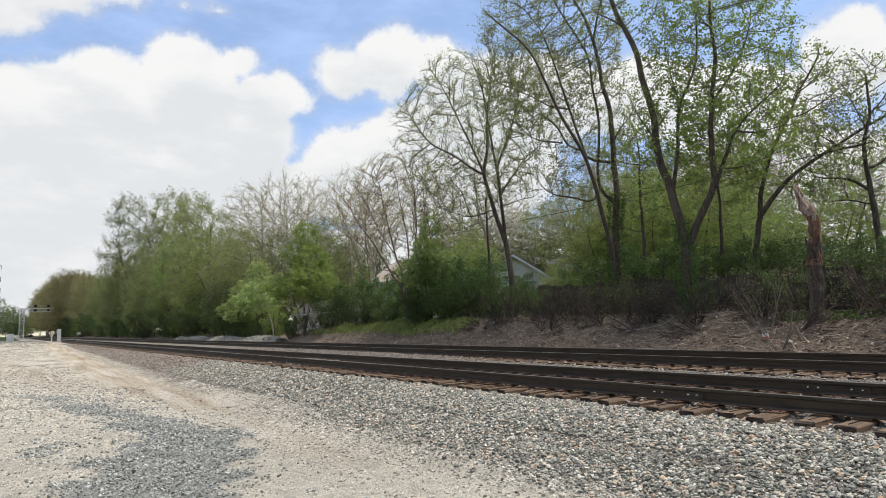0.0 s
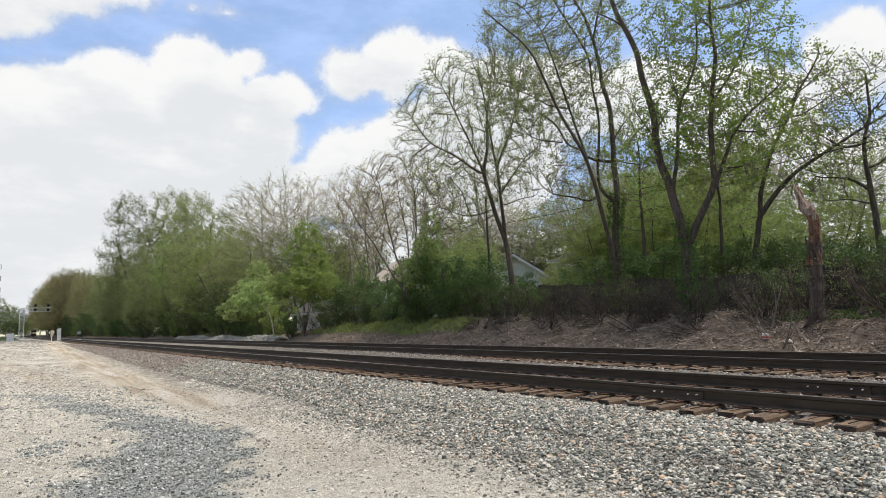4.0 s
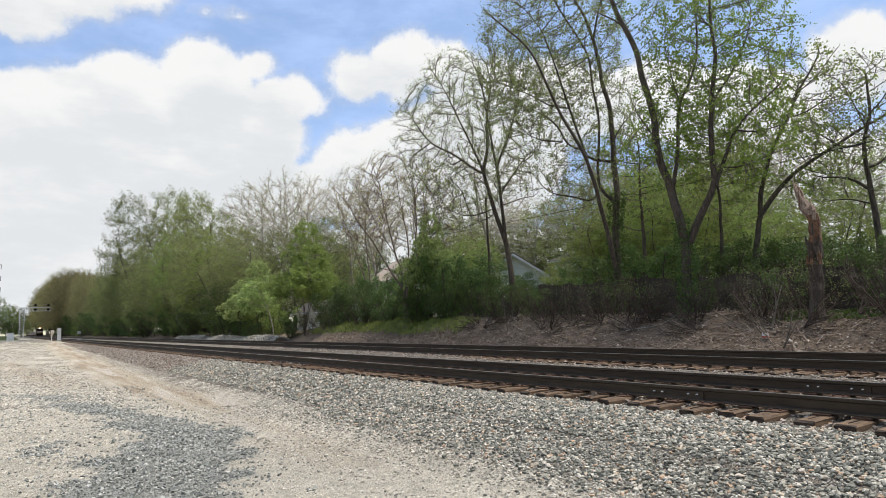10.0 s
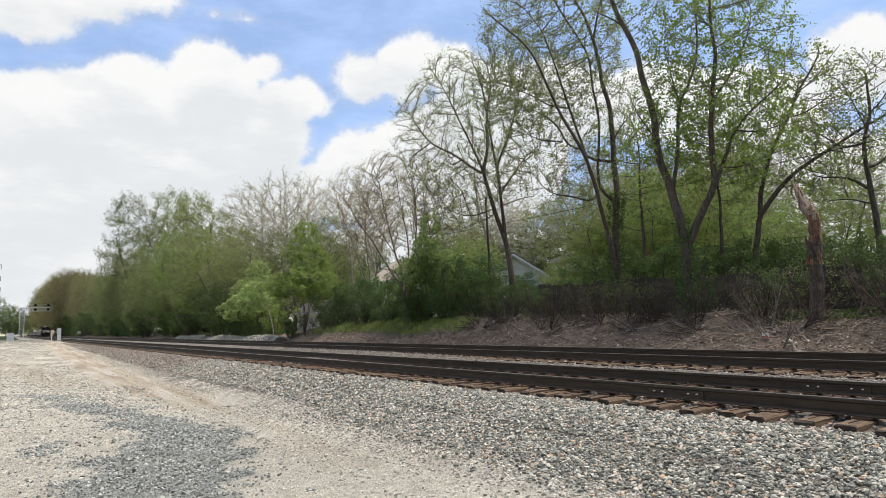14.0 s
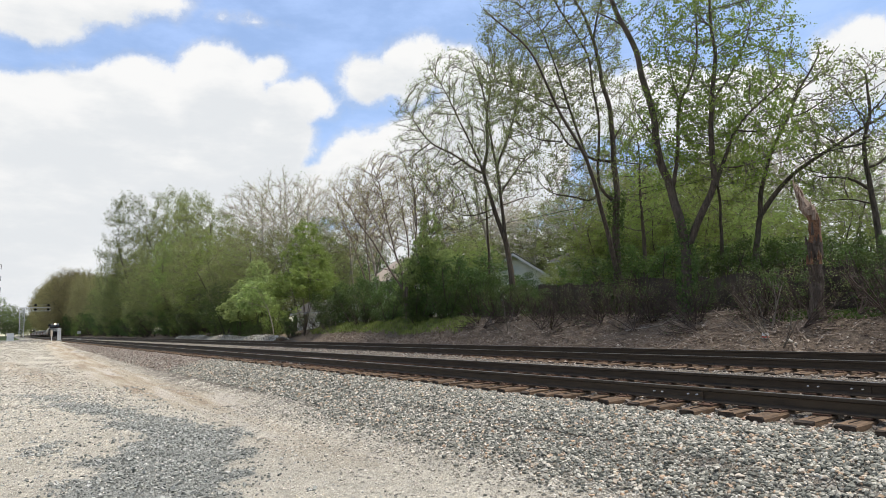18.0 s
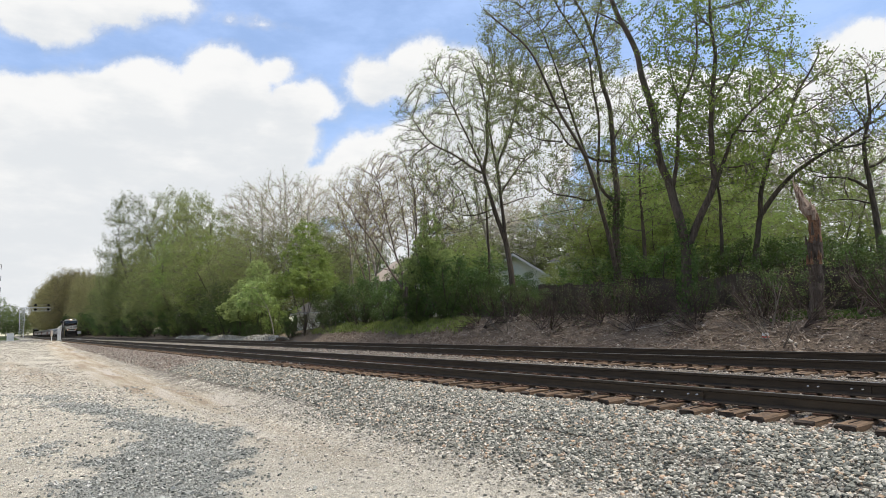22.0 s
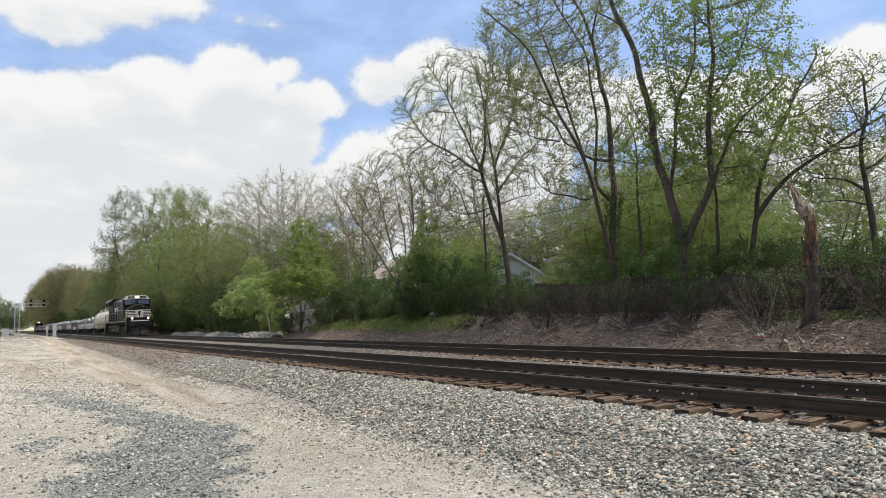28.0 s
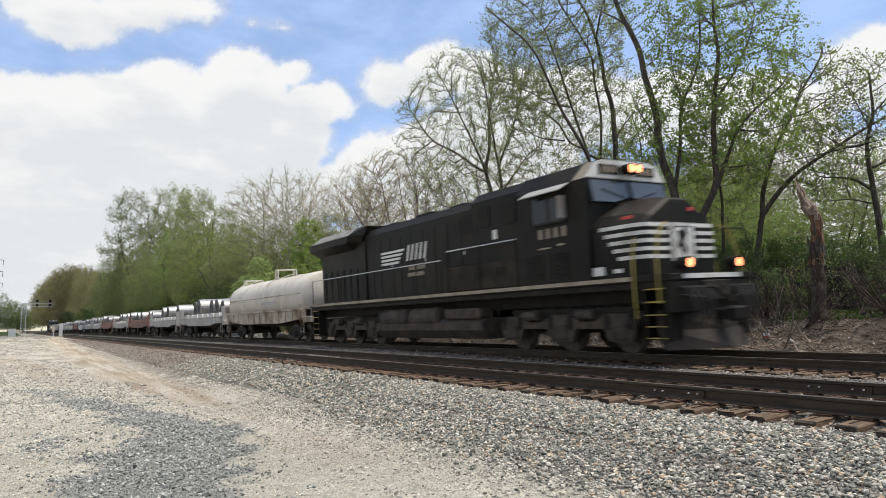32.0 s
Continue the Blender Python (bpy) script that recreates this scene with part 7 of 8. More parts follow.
def build_locomotive(name, label, spin):
    root = thing(name, label, "locomotive", "locomotives")
    P = lambda m, n, material, lab="", parent=root, smooth=False: m.ob(n, material, parent, lab, smooth)
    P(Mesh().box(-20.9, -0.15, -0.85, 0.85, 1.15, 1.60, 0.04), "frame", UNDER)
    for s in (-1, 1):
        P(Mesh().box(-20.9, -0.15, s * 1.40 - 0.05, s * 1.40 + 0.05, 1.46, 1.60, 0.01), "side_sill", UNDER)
    P(Mesh().box(-20.95, -0.1, -1.5, 1.5, 1.60, 1.745, 0.015), "deck", BLACK)
    for s in (-1, 1):
        P(Mesh().box(-20.9, -1.2, s * 1.503 - 0.003, s * 1.503 + 0.003, 1.64, 1.735), "sill_stripe", SILL, "dirty cream stripe along the side sill")
    P(Mesh().box(-0.1, -0.09, -1.05, 1.0, 1.63, 1.73), "front_stripe", WHITE)
    # front end: end plate, plow, coupler
    P(Mesh().box(-0.30, -0.12, -1.48, 1.48, 0.95, 1.60, 0.03), "end_plate", BLACK)
    m = Mesh()
    for s in (-1, 1):
        a, b, c, d = V((0.38, 0, 0.14)), V((-0.35, s * 1.50, 0.16)), V((-0.45, s * 1.48, 1.02)), V((-0.06, 0, 0.98))
        e, f = V((0.10, 0, 0.55)), V((-0.45, s * 1.50, 0.60))
        off = V((-0.05, 0, 0))
        q = [a, b, f, e, c, d]
        m.add(q + [p + off for p in q], [(0, 1, 2, 3), (3, 2, 4, 5), (9, 8, 7, 6), (11, 10, 8, 9), (0, 6, 7, 1), (1, 7, 8, 2), (2, 8, 10, 4), (4, 10, 11, 5)])
        m.box(-0.33, -0.27, s * 1.0 - 0.03, s * 1.0 + 0.03, 0.5, 1.0)
    P(m, "plow", PLOW, "worn grey-brown steel snowplow")
    m = Mesh()
    m.box(-0.3, 0.30, -0.13, 0.13, 0.76, 1.0, 0.03)
    m.box(0.25, 0.55, -0.20, 0.02, 0.72, 1.04, 0.05)
    m.box(0.32, 0.58, 0.03, 0.18, 0.72, 1.04, 0.05)
    P(m, "coupler", UNDER, "rusty knuckle coupler")
    for k, y in enumerate((-1.18, -1.0, -0.86, -0.7, -0.52, 0.5, 0.66, 0.82, 1.0, 1.16)):
        h = Mesh()
        sag = 0.10 * math.sin(2.3 * k)
        h.tube([(-0.12, y, 1.46), (0.08, y, 1.42), (0.20, y * 0.99, 1.22), (0.22, y * 0.97 + 0.03, 0.98 + sag), (0.16, y * 0.94, 0.80 + sag)], 0.030, 6)
        hose = P(h, "air_hose", RUBBER)
        Mesh().tube([(0.165, y * 0.94, 0.84 + sag), (0.14, y * 0.93, 0.74 + sag)], [0.042, 0.036], 7).ob("hose_coupling", GEAR, hose)
    m = Mesh()
    m.box(-0.12, -0.04, -0.45, 0.45, 1.16, 1.58, 0.02)
    m.tube([(-0.06, -0.30, 1.46), (0.10, -0.22, 1.40), (0.14, 0.0, 1.24), (0.10, 0.22, 1.40), (-0.06, 0.30, 1.46)], 0.04, 8)
    P(m, "draft_box", UNDER, "grimy box and cable over the coupler")
    for s in (-1, 1):
        m = Mesh()
        m.tube([(-0.08, s * 1.42, 1.75), (-0.06, s * 1.42, 2.62), (-0.10, s * 1.20, 2.72), (-0.10, s * 0.55, 2.72), (-0.08, s * 0.5, 1.75)], 0.018, 6)
        P(m, "end_handrail", BLACK)
    m = Mesh()
    m.tube([(-0.05, -1.30, 1.30), (0.02, -0.5, 1.22), (0.10, -0.3, 1.12)], 0.02, 6)
    m.tube([(-0.05, 1.30, 1.30), (0.02, 0.5, 1.22), (0.10, 0.3, 1.12)], 0.02, 6)
    P(m, "uncoupling_lever", UNDER)
    # steps at the four corners
    for xs in (-0.58, -20.3):
        for s in (-1, 1):
            sw = Mesh()
            for dx in (-0.40, 0.36):
                sw.box(xs + dx * 0.8, xs + dx * 0.8 + 0.04, s * 1.30 - 0.17, s * 1.30 + 0.17, 0.36, 1.60)
            sw.box(xs - 0.4, xs + 0.4, s * 1.12 - 0.01, s * 1.12 + 0.01, 0.36, 1.60)
            sp = P(sw, "step_well", BLACK)
            for k in range(5):
                st = Mesh()
                st.box(xs - 0.28, xs + 0.28, s * 1.31 - 0.16, s * 1.31 + 0.16, 0.40 + 0.255 * k, 0.425 + 0.255 * k)
                so = st.ob("step", BLACK, sp)
                Mesh().box(xs - 0.26, xs + 0.26, s * 1.475 - 0.006, s * 1.475 + 0.006, 0.405 + 0.255 * k, 0.432 + 0.255 * k).ob("step_edge", YELLOW, sp, "yellow step edge")
    # nose
    full = [(-1.42, 1.75), (1.42, 1.75), (1.42, 2.98), (1.18, 3.22), (0.38, 3.62), (-0.38, 3.62), (-1.18, 3.22), (-1.42, 2.98)]
    ring = lambda x, ky, dz: [(x, y * ky, z - dz * (1 if z > 2 else 0)) for y, z in full]
    m = Mesh()
    m.loft([ring(-0.88, 0.84, 0.16), ring(-0.98, 0.90, 0.10), ring(-1.3, 0.965, 0.05), ring(-2.76, 1.0, 0.0)])
    P(m, "nose", BLACK, "black short hood with white stripes")
    path = [(-0.88, 0.44), (-0.88, 1.19), (-0.98, 1.28), (-1.3, 1.372), (-2.35, 1.41)]
    for k in range(5):
        z = 2.12 + 0.178 * k
        for s in (-1, 1):
            m = Mesh()
            p = path[:-1] + [(-1.62 - 0.13 * k, 1.384 + 0.004 * k)]
            band(m, [(x, y * s) for x, y in p], z, z + 0.088)
            P(m, "nose_stripe", WHITE, "white stripe round the nose")
    m = Mesh()
    m.box(-0.882, -0.866, -0.44, 0.44, 2.06, 2.93)
    P(m, "nose_panel", WHITE, "white panel on the nose with a dark emblem")
    m = Mesh()
    m.prism([(0.02, 2.12), (0.16, 2.30), (0.06, 2.50), (0.20, 2.66), (0.14, 2.86), (-0.05, 2.72), (-0.16, 2.76), (-0.10, 2.55), (-0.22, 2.32), (-0.08, 2.40)], -0.866, -0.862, "x")
    P(m, "emblem", BLACK)
    m = Mesh()
    m.box(-0.864, -0.858, 0.27, 0.285, 1.8, 3.2)
    m.box(-0.864, -0.858, -0.285, -0.27, 1.8, 3.2)
    P(m, "nose_door", BLACK)
    for s in (-1, 1):
        P(Mesh().box(-1.45, -1.15, s * 1.36 - 0.012, s * 1.36 + 0.012, 3.03, 3.10), "marker_light", REDMARK, "small red marker light")
    P(Mesh().box(-0.90, -0.87, 0.32, 0.52, 3.22, 3.30), "marker_light", REDMARK)
    # cab
    prof = [(-1.5, 1.75), (1.5, 1.75), (1.5, 4.16), (1.16, 4.58), (0.85, 4.68), (-0.85, 4.68), (-1.16, 4.58), (-1.5, 4.16)]
    P(Mesh().prism(prof, -5.1, -2.42, "x"), "cab", BLACK, "black cab with side windows")
    m = Mesh()
    m.prism([(-1.47, 4.20), (1.47, 4.20), (1.15, 4.575), (0.85, 4.665), (-0.85, 4.665), (-1.15, 4.575)], -2.42, -2.405, "x")
    P(m, "brow", WHITE, "white brow above the windshield")
    for s in (-1, 1):
        m = Mesh()
        m.add([(-2.42, s * 1.50, 4.18), (-2.85, s * 1.505, 4.18), (-2.7, s * 1.17, 4.59), (-2.42, s * 1.17, 4.59), (-2.42, s * 1.50, 4.165), (-2.85, s * 1.50, 4.165), (-2.7, s * 1.16, 4.575), (-2.42, s * 1.16, 4.575)],
              [(0, 1, 2, 3), (4, 7, 6, 5), (0, 4, 5, 1), (1, 5, 6, 2), (2, 6, 7, 3)])
        P(m, "brow_side", SILL)
        nb = P(Mesh().box(-2.405, -2.37, s * 0.66 - 0.36, s * 0.66 + 0.36, 4.30, 4.54, 0.01), "number_board", BLACK, "dark number board with pale bars")
        for k in range(4):
            Mesh().box(-2.372, -2.364, s * 0.66 - 0.25 + 0.135 * k, s * 0.66 - 0.17 + 0.135 * k, 4.34, 4.50).ob("bar", SILL, nb)
        hl = Mesh()
        lamp_tube(hl, -2.41, s * 0.13, 4.43, 0.125, 0.33)
        h = P(hl, "headlight", BLACK)
        g = Mesh()
        bowl(g, -2.37, s * 0.13, 4.43, 0.062, 0.100, 0.28)
        g.ob("reflector", HALO_ON, h, "reflector with a reddish glow of its own, in place of lamp glare")
        g = Mesh()
        disc(g, (-2.395, s * 0.13, 4.43), 0.06, 16, "x", 0.02)
        g.ob("lens", LAMP_ON, h, "lit headlight lens")
        dl = Mesh()
        lamp_tube(dl, -0.34, s * 0.88, 1.96, 0.13, 0.34)
        dl.box(-0.3, -0.15, s * 0.88 - 0.05, s * 0.88 + 0.05, 1.74, 1.86)
        h = P(dl, "ditch_light", BLACK)
        g = Mesh()
        bowl(g, -0.30, s * 0.88, 1.96, 0.058, 0.095, 0.28)
        g.ob("reflector", HALO_ON, h, "reflector with a reddish glow of its own, in place of lamp glare")
        g = Mesh()
        disc(g, (-0.325, s * 0.88, 1.96), 0.048, 16, "x", 0.02)
        g.ob("lens", DITCH_ON, h, "lit ditch light lens")
        # windshields and cab side windows
        m = Mesh()
        face = [(s * 0.07, 3.74), (s * 0.6, 3.60), (s * 1.36, 3.60), (s * 1.36, 4.14), (s * 0.07, 4.14)]
        m.add([(-2.40 + (4.14 - z) * 0.24, y, z) for y, z in face] + [(-2.415, y, z) for y, z in face],
              [(0, 1, 2, 3, 4), (9, 8, 7, 6, 5)] + [(i, i + 5, (i + 1) % 5 + 5, (i + 1) % 5) for i in range(5)])
        P(m, "windshield", WINDOW, "blue-grey reflecting windshield")
        m = Mesh()
        m.tube([(-2.28, s * 0.2, 3.70), (-2.33, s * 1.0, 3.92)], 0.012, 5)
        P(m, "wiper", BLACK)
        P(Mesh().box(-4.45, -3.15, s * 1.505 - 0.006, s * 1.505 + 0.006, 3.28, 3.95), "side_window", SIDEGLASS)
        m = Mesh()
        for a in (-4.5, -3.82, -3.12):
            m.box(a - 0.03, a + 0.03, s * 1.51 - 0.012, s * 1.51 + 0.012, 3.24, 3.99)
        m.box(-4.5, -3.12, s * 1.51 - 0.012, s * 1.51 + 0.012, 3.95, 4.0)
        m.box(-4.5, -3.12, s * 1.53 - 0.04, s * 1.53 + 0.04, 3.22, 3.28)
        P(m, "window_frame", BLACK)
        m = Mesh()
        m.prism([(s * 1.5, 4.13), (s * 1.86, 3.95), (s * 1.86, 3.975), (s * 1.5, 4.16)], -4.6, -3.0, "x")
        P(m, "awning", CARGREY, "grey sun awning over the cab window")
        m = Mesh()
        m.box(-3.20, -3.14, s * 1.62 - 0.12, s * 1.62 + 0.12, 3.32, 3.86)
        P(m, "wind_deflector", CARGREY)
        lab = P(Mesh().box(-4.32, -3.08, s * 1.5 - 0.002, s * 1.5 + 0.002, 2.84, 3.16), "number_panel", BLACK, "black panel with four pale bars")
        for k in range(4):
            Mesh().box(-4.24 + 0.30 * k, -4.11 + 0.30 * k, s * 1.504 - 0.003, s * 1.504 + 0.003, 2.88, 3.13).ob("bar", SILL, lab)
        P(Mesh().box(-4.30, -3.85, s * 1.503 - 0.003, s * 1.503 + 0.003, 2.62, 2.66), "plate", SILL)
        P(Mesh().box(-3.55, -3.30, s * 1.503 - 0.003, s * 1.503 + 0.003, 2.66, 2.71), "plate", SILL)
        P(Mesh().box(-2.55, -2.05, s * 1.425 - 0.004, s * 1.425 + 0.004, 1.82, 2.02), "placard", WHITE, "small white placard")
        P(Mesh().box(-1.75, -1.5, s * 1.41 - 0.006, s * 1.41 + 0.006, 1.85, 1.94), "placard", WHITE)
        # louvres on the cab's lower side and on the equipment cabinet
        for xa, xb in ((-3.95, -3.15), (-4.95, -4.15)):
            lv = P(Mesh().box(xa, xb, s * 1.503 - 0.004, s * 1.503 + 0.004, 1.82, 2.52), "louvre_panel", BLACK)
            for k in range(10):
                z = 1.86 + 0.066 * k
                Mesh().prism([(s * 1.507, z), (s * 1.535, z), (s * 1.507, z + 0.045)], xa + 0.03, xb - 0.03, "x").ob("slat", BLACK, lv)
        for xa in (-6.3, -7.4):
            lv = P(Mesh().box(xa, xa + 0.45, s * 1.453 - 0.004, s * 1.453 + 0.004, 2.05, 2.36), "vent", DUSTY)
            for k in range(5):
                z = 2.08 + 0.055 * k
                Mesh().prism([(s * 1.457, z), (s * 1.48, z), (s * 1.457, z + 0.035)], xa + 0.02, xa + 0.43, "x").ob("slat", BLACK, lv)
    # equipment cabinet, hoods
    P(Mesh().box(-9.0, -5.1, -1.45, 1.45, 1.75, 2.50, 0.03), "equipment_cabinet", DUSTY, "brown-black dusty equipment cabinet")
    hood = [(-1.0, 1.75), (1.0, 1.75), (1.0, 4.25), (0.78, 4.52), (-0.78, 4.52), (-1.0, 4.25)]
    P(Mesh().prism([(y * 1.3, z + (0.08 if z > 2 else 0)) for y, z in hood], -7.6, -5.1, "x"), "inverter_cabinet", BLACK)
    P(Mesh().prism(hood, -15.7, -7.6, "x"), "engine_hood", BLACK, "long black engine hood with a pale emblem")
    P(Mesh().prism([(-1.06, 1.75), (1.06, 1.75), (1.06, 4.1), (-1.06, 4.1)], -20.3, -15.7, "x"), "radiator_cab", BLACK)
    m = Mesh()
    wing = [(1.06, 3.84), (1.52, 4.10), (1.52, 4.36), (1.0, 4.72), (-1.0, 4.72), (-1.52, 4.36), (-1.52, 4.10), (-1.06, 3.84)]
    m.loft([[(-15.62 - 1.1 * max(0.0, 4.36 - z), y * (0.74 if abs(y) > 1.2 else 0.95), z) for y, z in wing], [(-16.35 - 0.8 * max(0.0, 4.36 - z), y, z) for y, z in wing], [(-20.5, y, z) for y, z in wing], [(-20.65, y * 0.98, z - 0.02) for y, z in wing]])
    P(m, "radiator_wing", BLACK, "flared radiator wings overhanging the rear hood")
    for s in (-1, 1):
        for k in range(6):      # screens on the sloping top of each wing
            xa = -20.4 + 0.68 * k
            P(Mesh().prism([(s * 1.50, 4.378), (s * 1.02, 4.71), (s * 1.02, 4.735), (s * 1.50, 4.40)], xa, xa + 0.64, "x"), "radiator_screen", ROOFGREY, "pale grey radiator screen")
    for s in (-1, 1):
        for k in range(6):
            m = Mesh()
            m.box(-19.95 + 0.68 * k, -19.85 + 0.68 * k, s * 1.075 - 0.02, s * 1.075 + 0.02, 1.85, 3.1)
            m.box(-19.80 + 0.68 * k, -19.35 + 0.68 * k, s * 1.065 - 0.006, s * 1.065 + 0.006, 1.95, 3.0)
            P(m, "radiator_door", BLACK)
        for k in range(9):
            x = -8.2 - 0.82 * k
            m = Mesh()
            m.box(x - 0.37, x + 0.37, s * 1.008 - 0.008, s * 1.008 + 0.008, 1.95, 4.0)
            d = P(m, "hood_door", BLACK)
            Mesh().box(x - 0.33, x - 0.28, s * 1.02 - 0.01, s * 1.02 + 0.01, 2.9, 3.02).ob("latch", GALV if k % 3 == 0 else BLACK, d)
        for xa, z0, z1, w in ((-8.55, 3.5, 4.1, 0.55), (-7.2, 3.55, 4.15, 0.55), (-5.9, 3.5, 4.2, 0.5)):
            y = 1.02 if xa < -7.6 else 1.31
            # dark inside of the openings comes from the near-black plate and slats
            g = P(Mesh().box(xa, xa + w, s * y - 0.02, s * y + 0.02, z0, z1), "intake_screen", UNDER, "dark intake screen")
            for k in range(6):
                Mesh().box(xa + 0.03, xa + w - 0.03, s * (y + 0.02) - 0.008, s * (y + 0.02) + 0.008, z0 + 0.05 + 0.095 * k, z0 + 0.08 + 0.095 * k).ob("slat", UNDER, g)
        P(Mesh().box(-6.55, -6.35, s * 1.305 - 0.006, s * 1.305 + 0.006, 3.15, 3.42), "placard", WHITE, "small white placard")
        # emblem: four slanted stripes, two blocky shapes and two bars
        y0, y1 = sorted((s * 1.017, s * 1.022))
        for k in range(4):
            z = 2.98 + 0.14 * k
            P(Mesh().prism([(-14.35, z), (-12.95 + 0.14 * k, z), (-12.88 + 0.14 * k, z + 0.085), (-14.35, z + 0.085)], y0, y1, "y"), "emblem_stripe", WHITE, "white emblem stripe on the hood")
        for k in range(5):
            xa = -12.35 + 0.31 * k
            sh = [(xa, 3.02), (xa + 0.13, 3.02), (xa + 0.31, 3.58), (xa + 0.18, 3.58)]
            P(Mesh().prism(sh, y0, y1, "y"), "emblem_shape", WHITE, "slanted white emblem stroke")
        for z, xa in ((2.66, -12.15), (2.44, -12.25)):
            lb = P(Mesh().box(xa, -10.95, s * 1.017 - 0.001, s * 1.017 + 0.001, z, z + 0.15), "lettering_panel", BLACK, "row of pale bars")
            for k in range(8):
                Mesh().box(xa + 0.145 * k, xa + 0.11 + 0.145 * k, s * 1.020 - 0.002, s * 1.020 + 0.002, z + 0.01, z + 0.14).ob("bar", SILL, lb)
        # handrails
        for xa, xb, z in ((-20.6, -9.3, 2.78), (-8.9, -5.3, 3.02)):
            m = Mesh()
            m.tube([(xa, s * 1.46, z), (xb, s * 1.46, z)], 0.019, 6)
            hr = P(m, "handrail", GALV, "thin worn handrail")
            n = int((xb - xa) / 1.55)
            for k in range(n + 1):
                x = xa + (xb - xa) * k / n
                Mesh().tube([(x, s * 1.46, 1.74), (x, s * 1.46, z)], 0.021, 6).ob("stanchion", BLACK, hr)
        for x in (-0.42, -1.10):
            m = Mesh()
            m.tube([(x, s * 1.49, 1.15 if x > -1 else 0.85), (x, s * 1.50, 1.9), (x - 0.02, s * 1.45, 2.25), (x - 0.05, s * 1.33, 2.58), (x - 0.09, s * 1.14, 2.80), (x - 0.14, s * 0.95, 2.88)], 0.022, 8)
            P(m, "grab_rail", YELLOW, "yellow grab rail beside the steps")
        m = Mesh()
        m.tube([(-20.9, s * 1.46, 1.0), (-20.9, s * 1.46, 2.78), (-20.6, s * 1.46, 2.78)], 0.022, 6)
        P(m, "grab_rail", GALV)
        # tanks
        for xa in (-9.7, -11.9):
            m = Mesh()
            m.tube([(xa, s * 1.20, 1.03), (xa - 0.08, s * 1.20, 1.03), (xa - 1.85, s * 1.20, 1.03), (xa - 1.93, s * 1.20, 1.03)], [0.18, 0.29, 0.29, 0.18], 16)
            for dx in (-0.4, -1.5):
                m.tube([(xa + dx, s * 1.20, 1.03), (xa + dx - 0.06, s * 1.20, 1.03)], 0.30, 16)
            P(m, "air_reservoir", GEAR, "grimy air reservoir", smooth=False)
        P(Mesh().box(-9.3, -7.3, s * 1.15 - 0.28, s * 1.15 + 0.28, 0.95, 1.24, 0.04), "battery_box", GEAR)
        P(Mesh().box(-14.2, -13.95, s * 1.2 - 0.15, s * 1.2 + 0.15, 0.9, 1.28, 0.02), "filler", UNDER)
    m = Mesh()
    m.prism([(-1.42, 0.60), (-1.15, 0.32), (1.15, 0.32), (1.42, 0.60), (1.42, 0.82), (1.25, 0.97), (-1.25, 0.97), (-1.42, 0.82)], -14.3, -7.2, "x")
    P(m, "fuel_tank", GEAR, "grimy fuel tank slung under the frame")
    # roof gear
    m = Mesh()
    m.box(-12.5, -11.3, -0.45, 0.45, 4.52, 4.70, 0.03)
    P(m, "exhaust_outlet", BLACK)
    for x in (-9.4, -14.2):
        P(Mesh().box(x - 0.5, x + 0.5, -0.6, 0.6, 4.52, 4.62, 0.03), "roof_hatch", BLACK)
    m = Mesh()
    for y in (-0.16, 0.0, 0.16):
        m.tube([(-6.4, y, 4.74), (-6.05, y, 4.74), (-5.95, y, 4.74)], [0.035, 0.045, 0.09], 8)
    m.box(-6.5, -6.3, -0.2, 0.2, 4.58, 4.72)
    P(m, "horn", BLACK)
    m = Mesh()
    disc(m, (-4.2, 0.3, 4.68), 0.16, 12, "z", 0.12)
    P(m, "antenna", BLACK)
    for o in root.children_recursive:       # the body stands tall on its frame
        for v in o.data.vertices:
            v.co.z *= 1.0 + 0.042 * float(smooth(0.9, 1.4, v.co.z))
    six_wheel_truck(root, -3.95, spin)
    six_wheel_truck(root, -17.1, spin)
    return root


def four_wheel_truck(root, xc, spin):
    t = new("truck")
    t.parent = root
    tagged(t, "two-axle freight truck with rusty side frames")
    for s in (-1, 1):
        y0, y1 = sorted((s * 0.98, s * 1.10))
        m = Mesh()
        m.prism([(xc + a, b) for a, b in ((-1.15, 0.42), (-1.12, 0.62), (-0.55, 0.80), (0.55, 0.80), (1.12, 0.62), (1.15, 0.42), (0.75, 0.40), (0.40, 0.20), (-0.40, 0.20), (-0.75, 0.40))], y0, y1, "y")
        m.ob("side_frame", UNDER, t)
        for k in (-0.16, 0.0, 0.16):
            c = Mesh()
            c.tube([(xc + k, s * 1.10, 0.28), (xc + k, s * 1.10, 0.56)], 0.07, 8)
            c.ob("spring", UNDER, t)
        for k in (-0.89, 0.89):
            j = Mesh()
            disc(j, (xc + k, s * 1.06 - 0.04, 0.46), 0.12, 12, "y", 0.14)
            j.ob("bearing_cap", UNDER, t)
    Mesh().box(xc - 0.18, xc + 0.18, -1.0, 1.0, 0.48, 0.92, 0.03).ob("bolster", UNDER, t)
    for k in (-0.89, 0.89):
        w = wheelset_mesh(0.46).ob("wheelset", WHEEL, t)
        w.location = (xc + k, 0, 0.46)
        if spin:
            spinning.append((w, (xc + k, 0, 0.46), 0.46))


CAR = 15.2


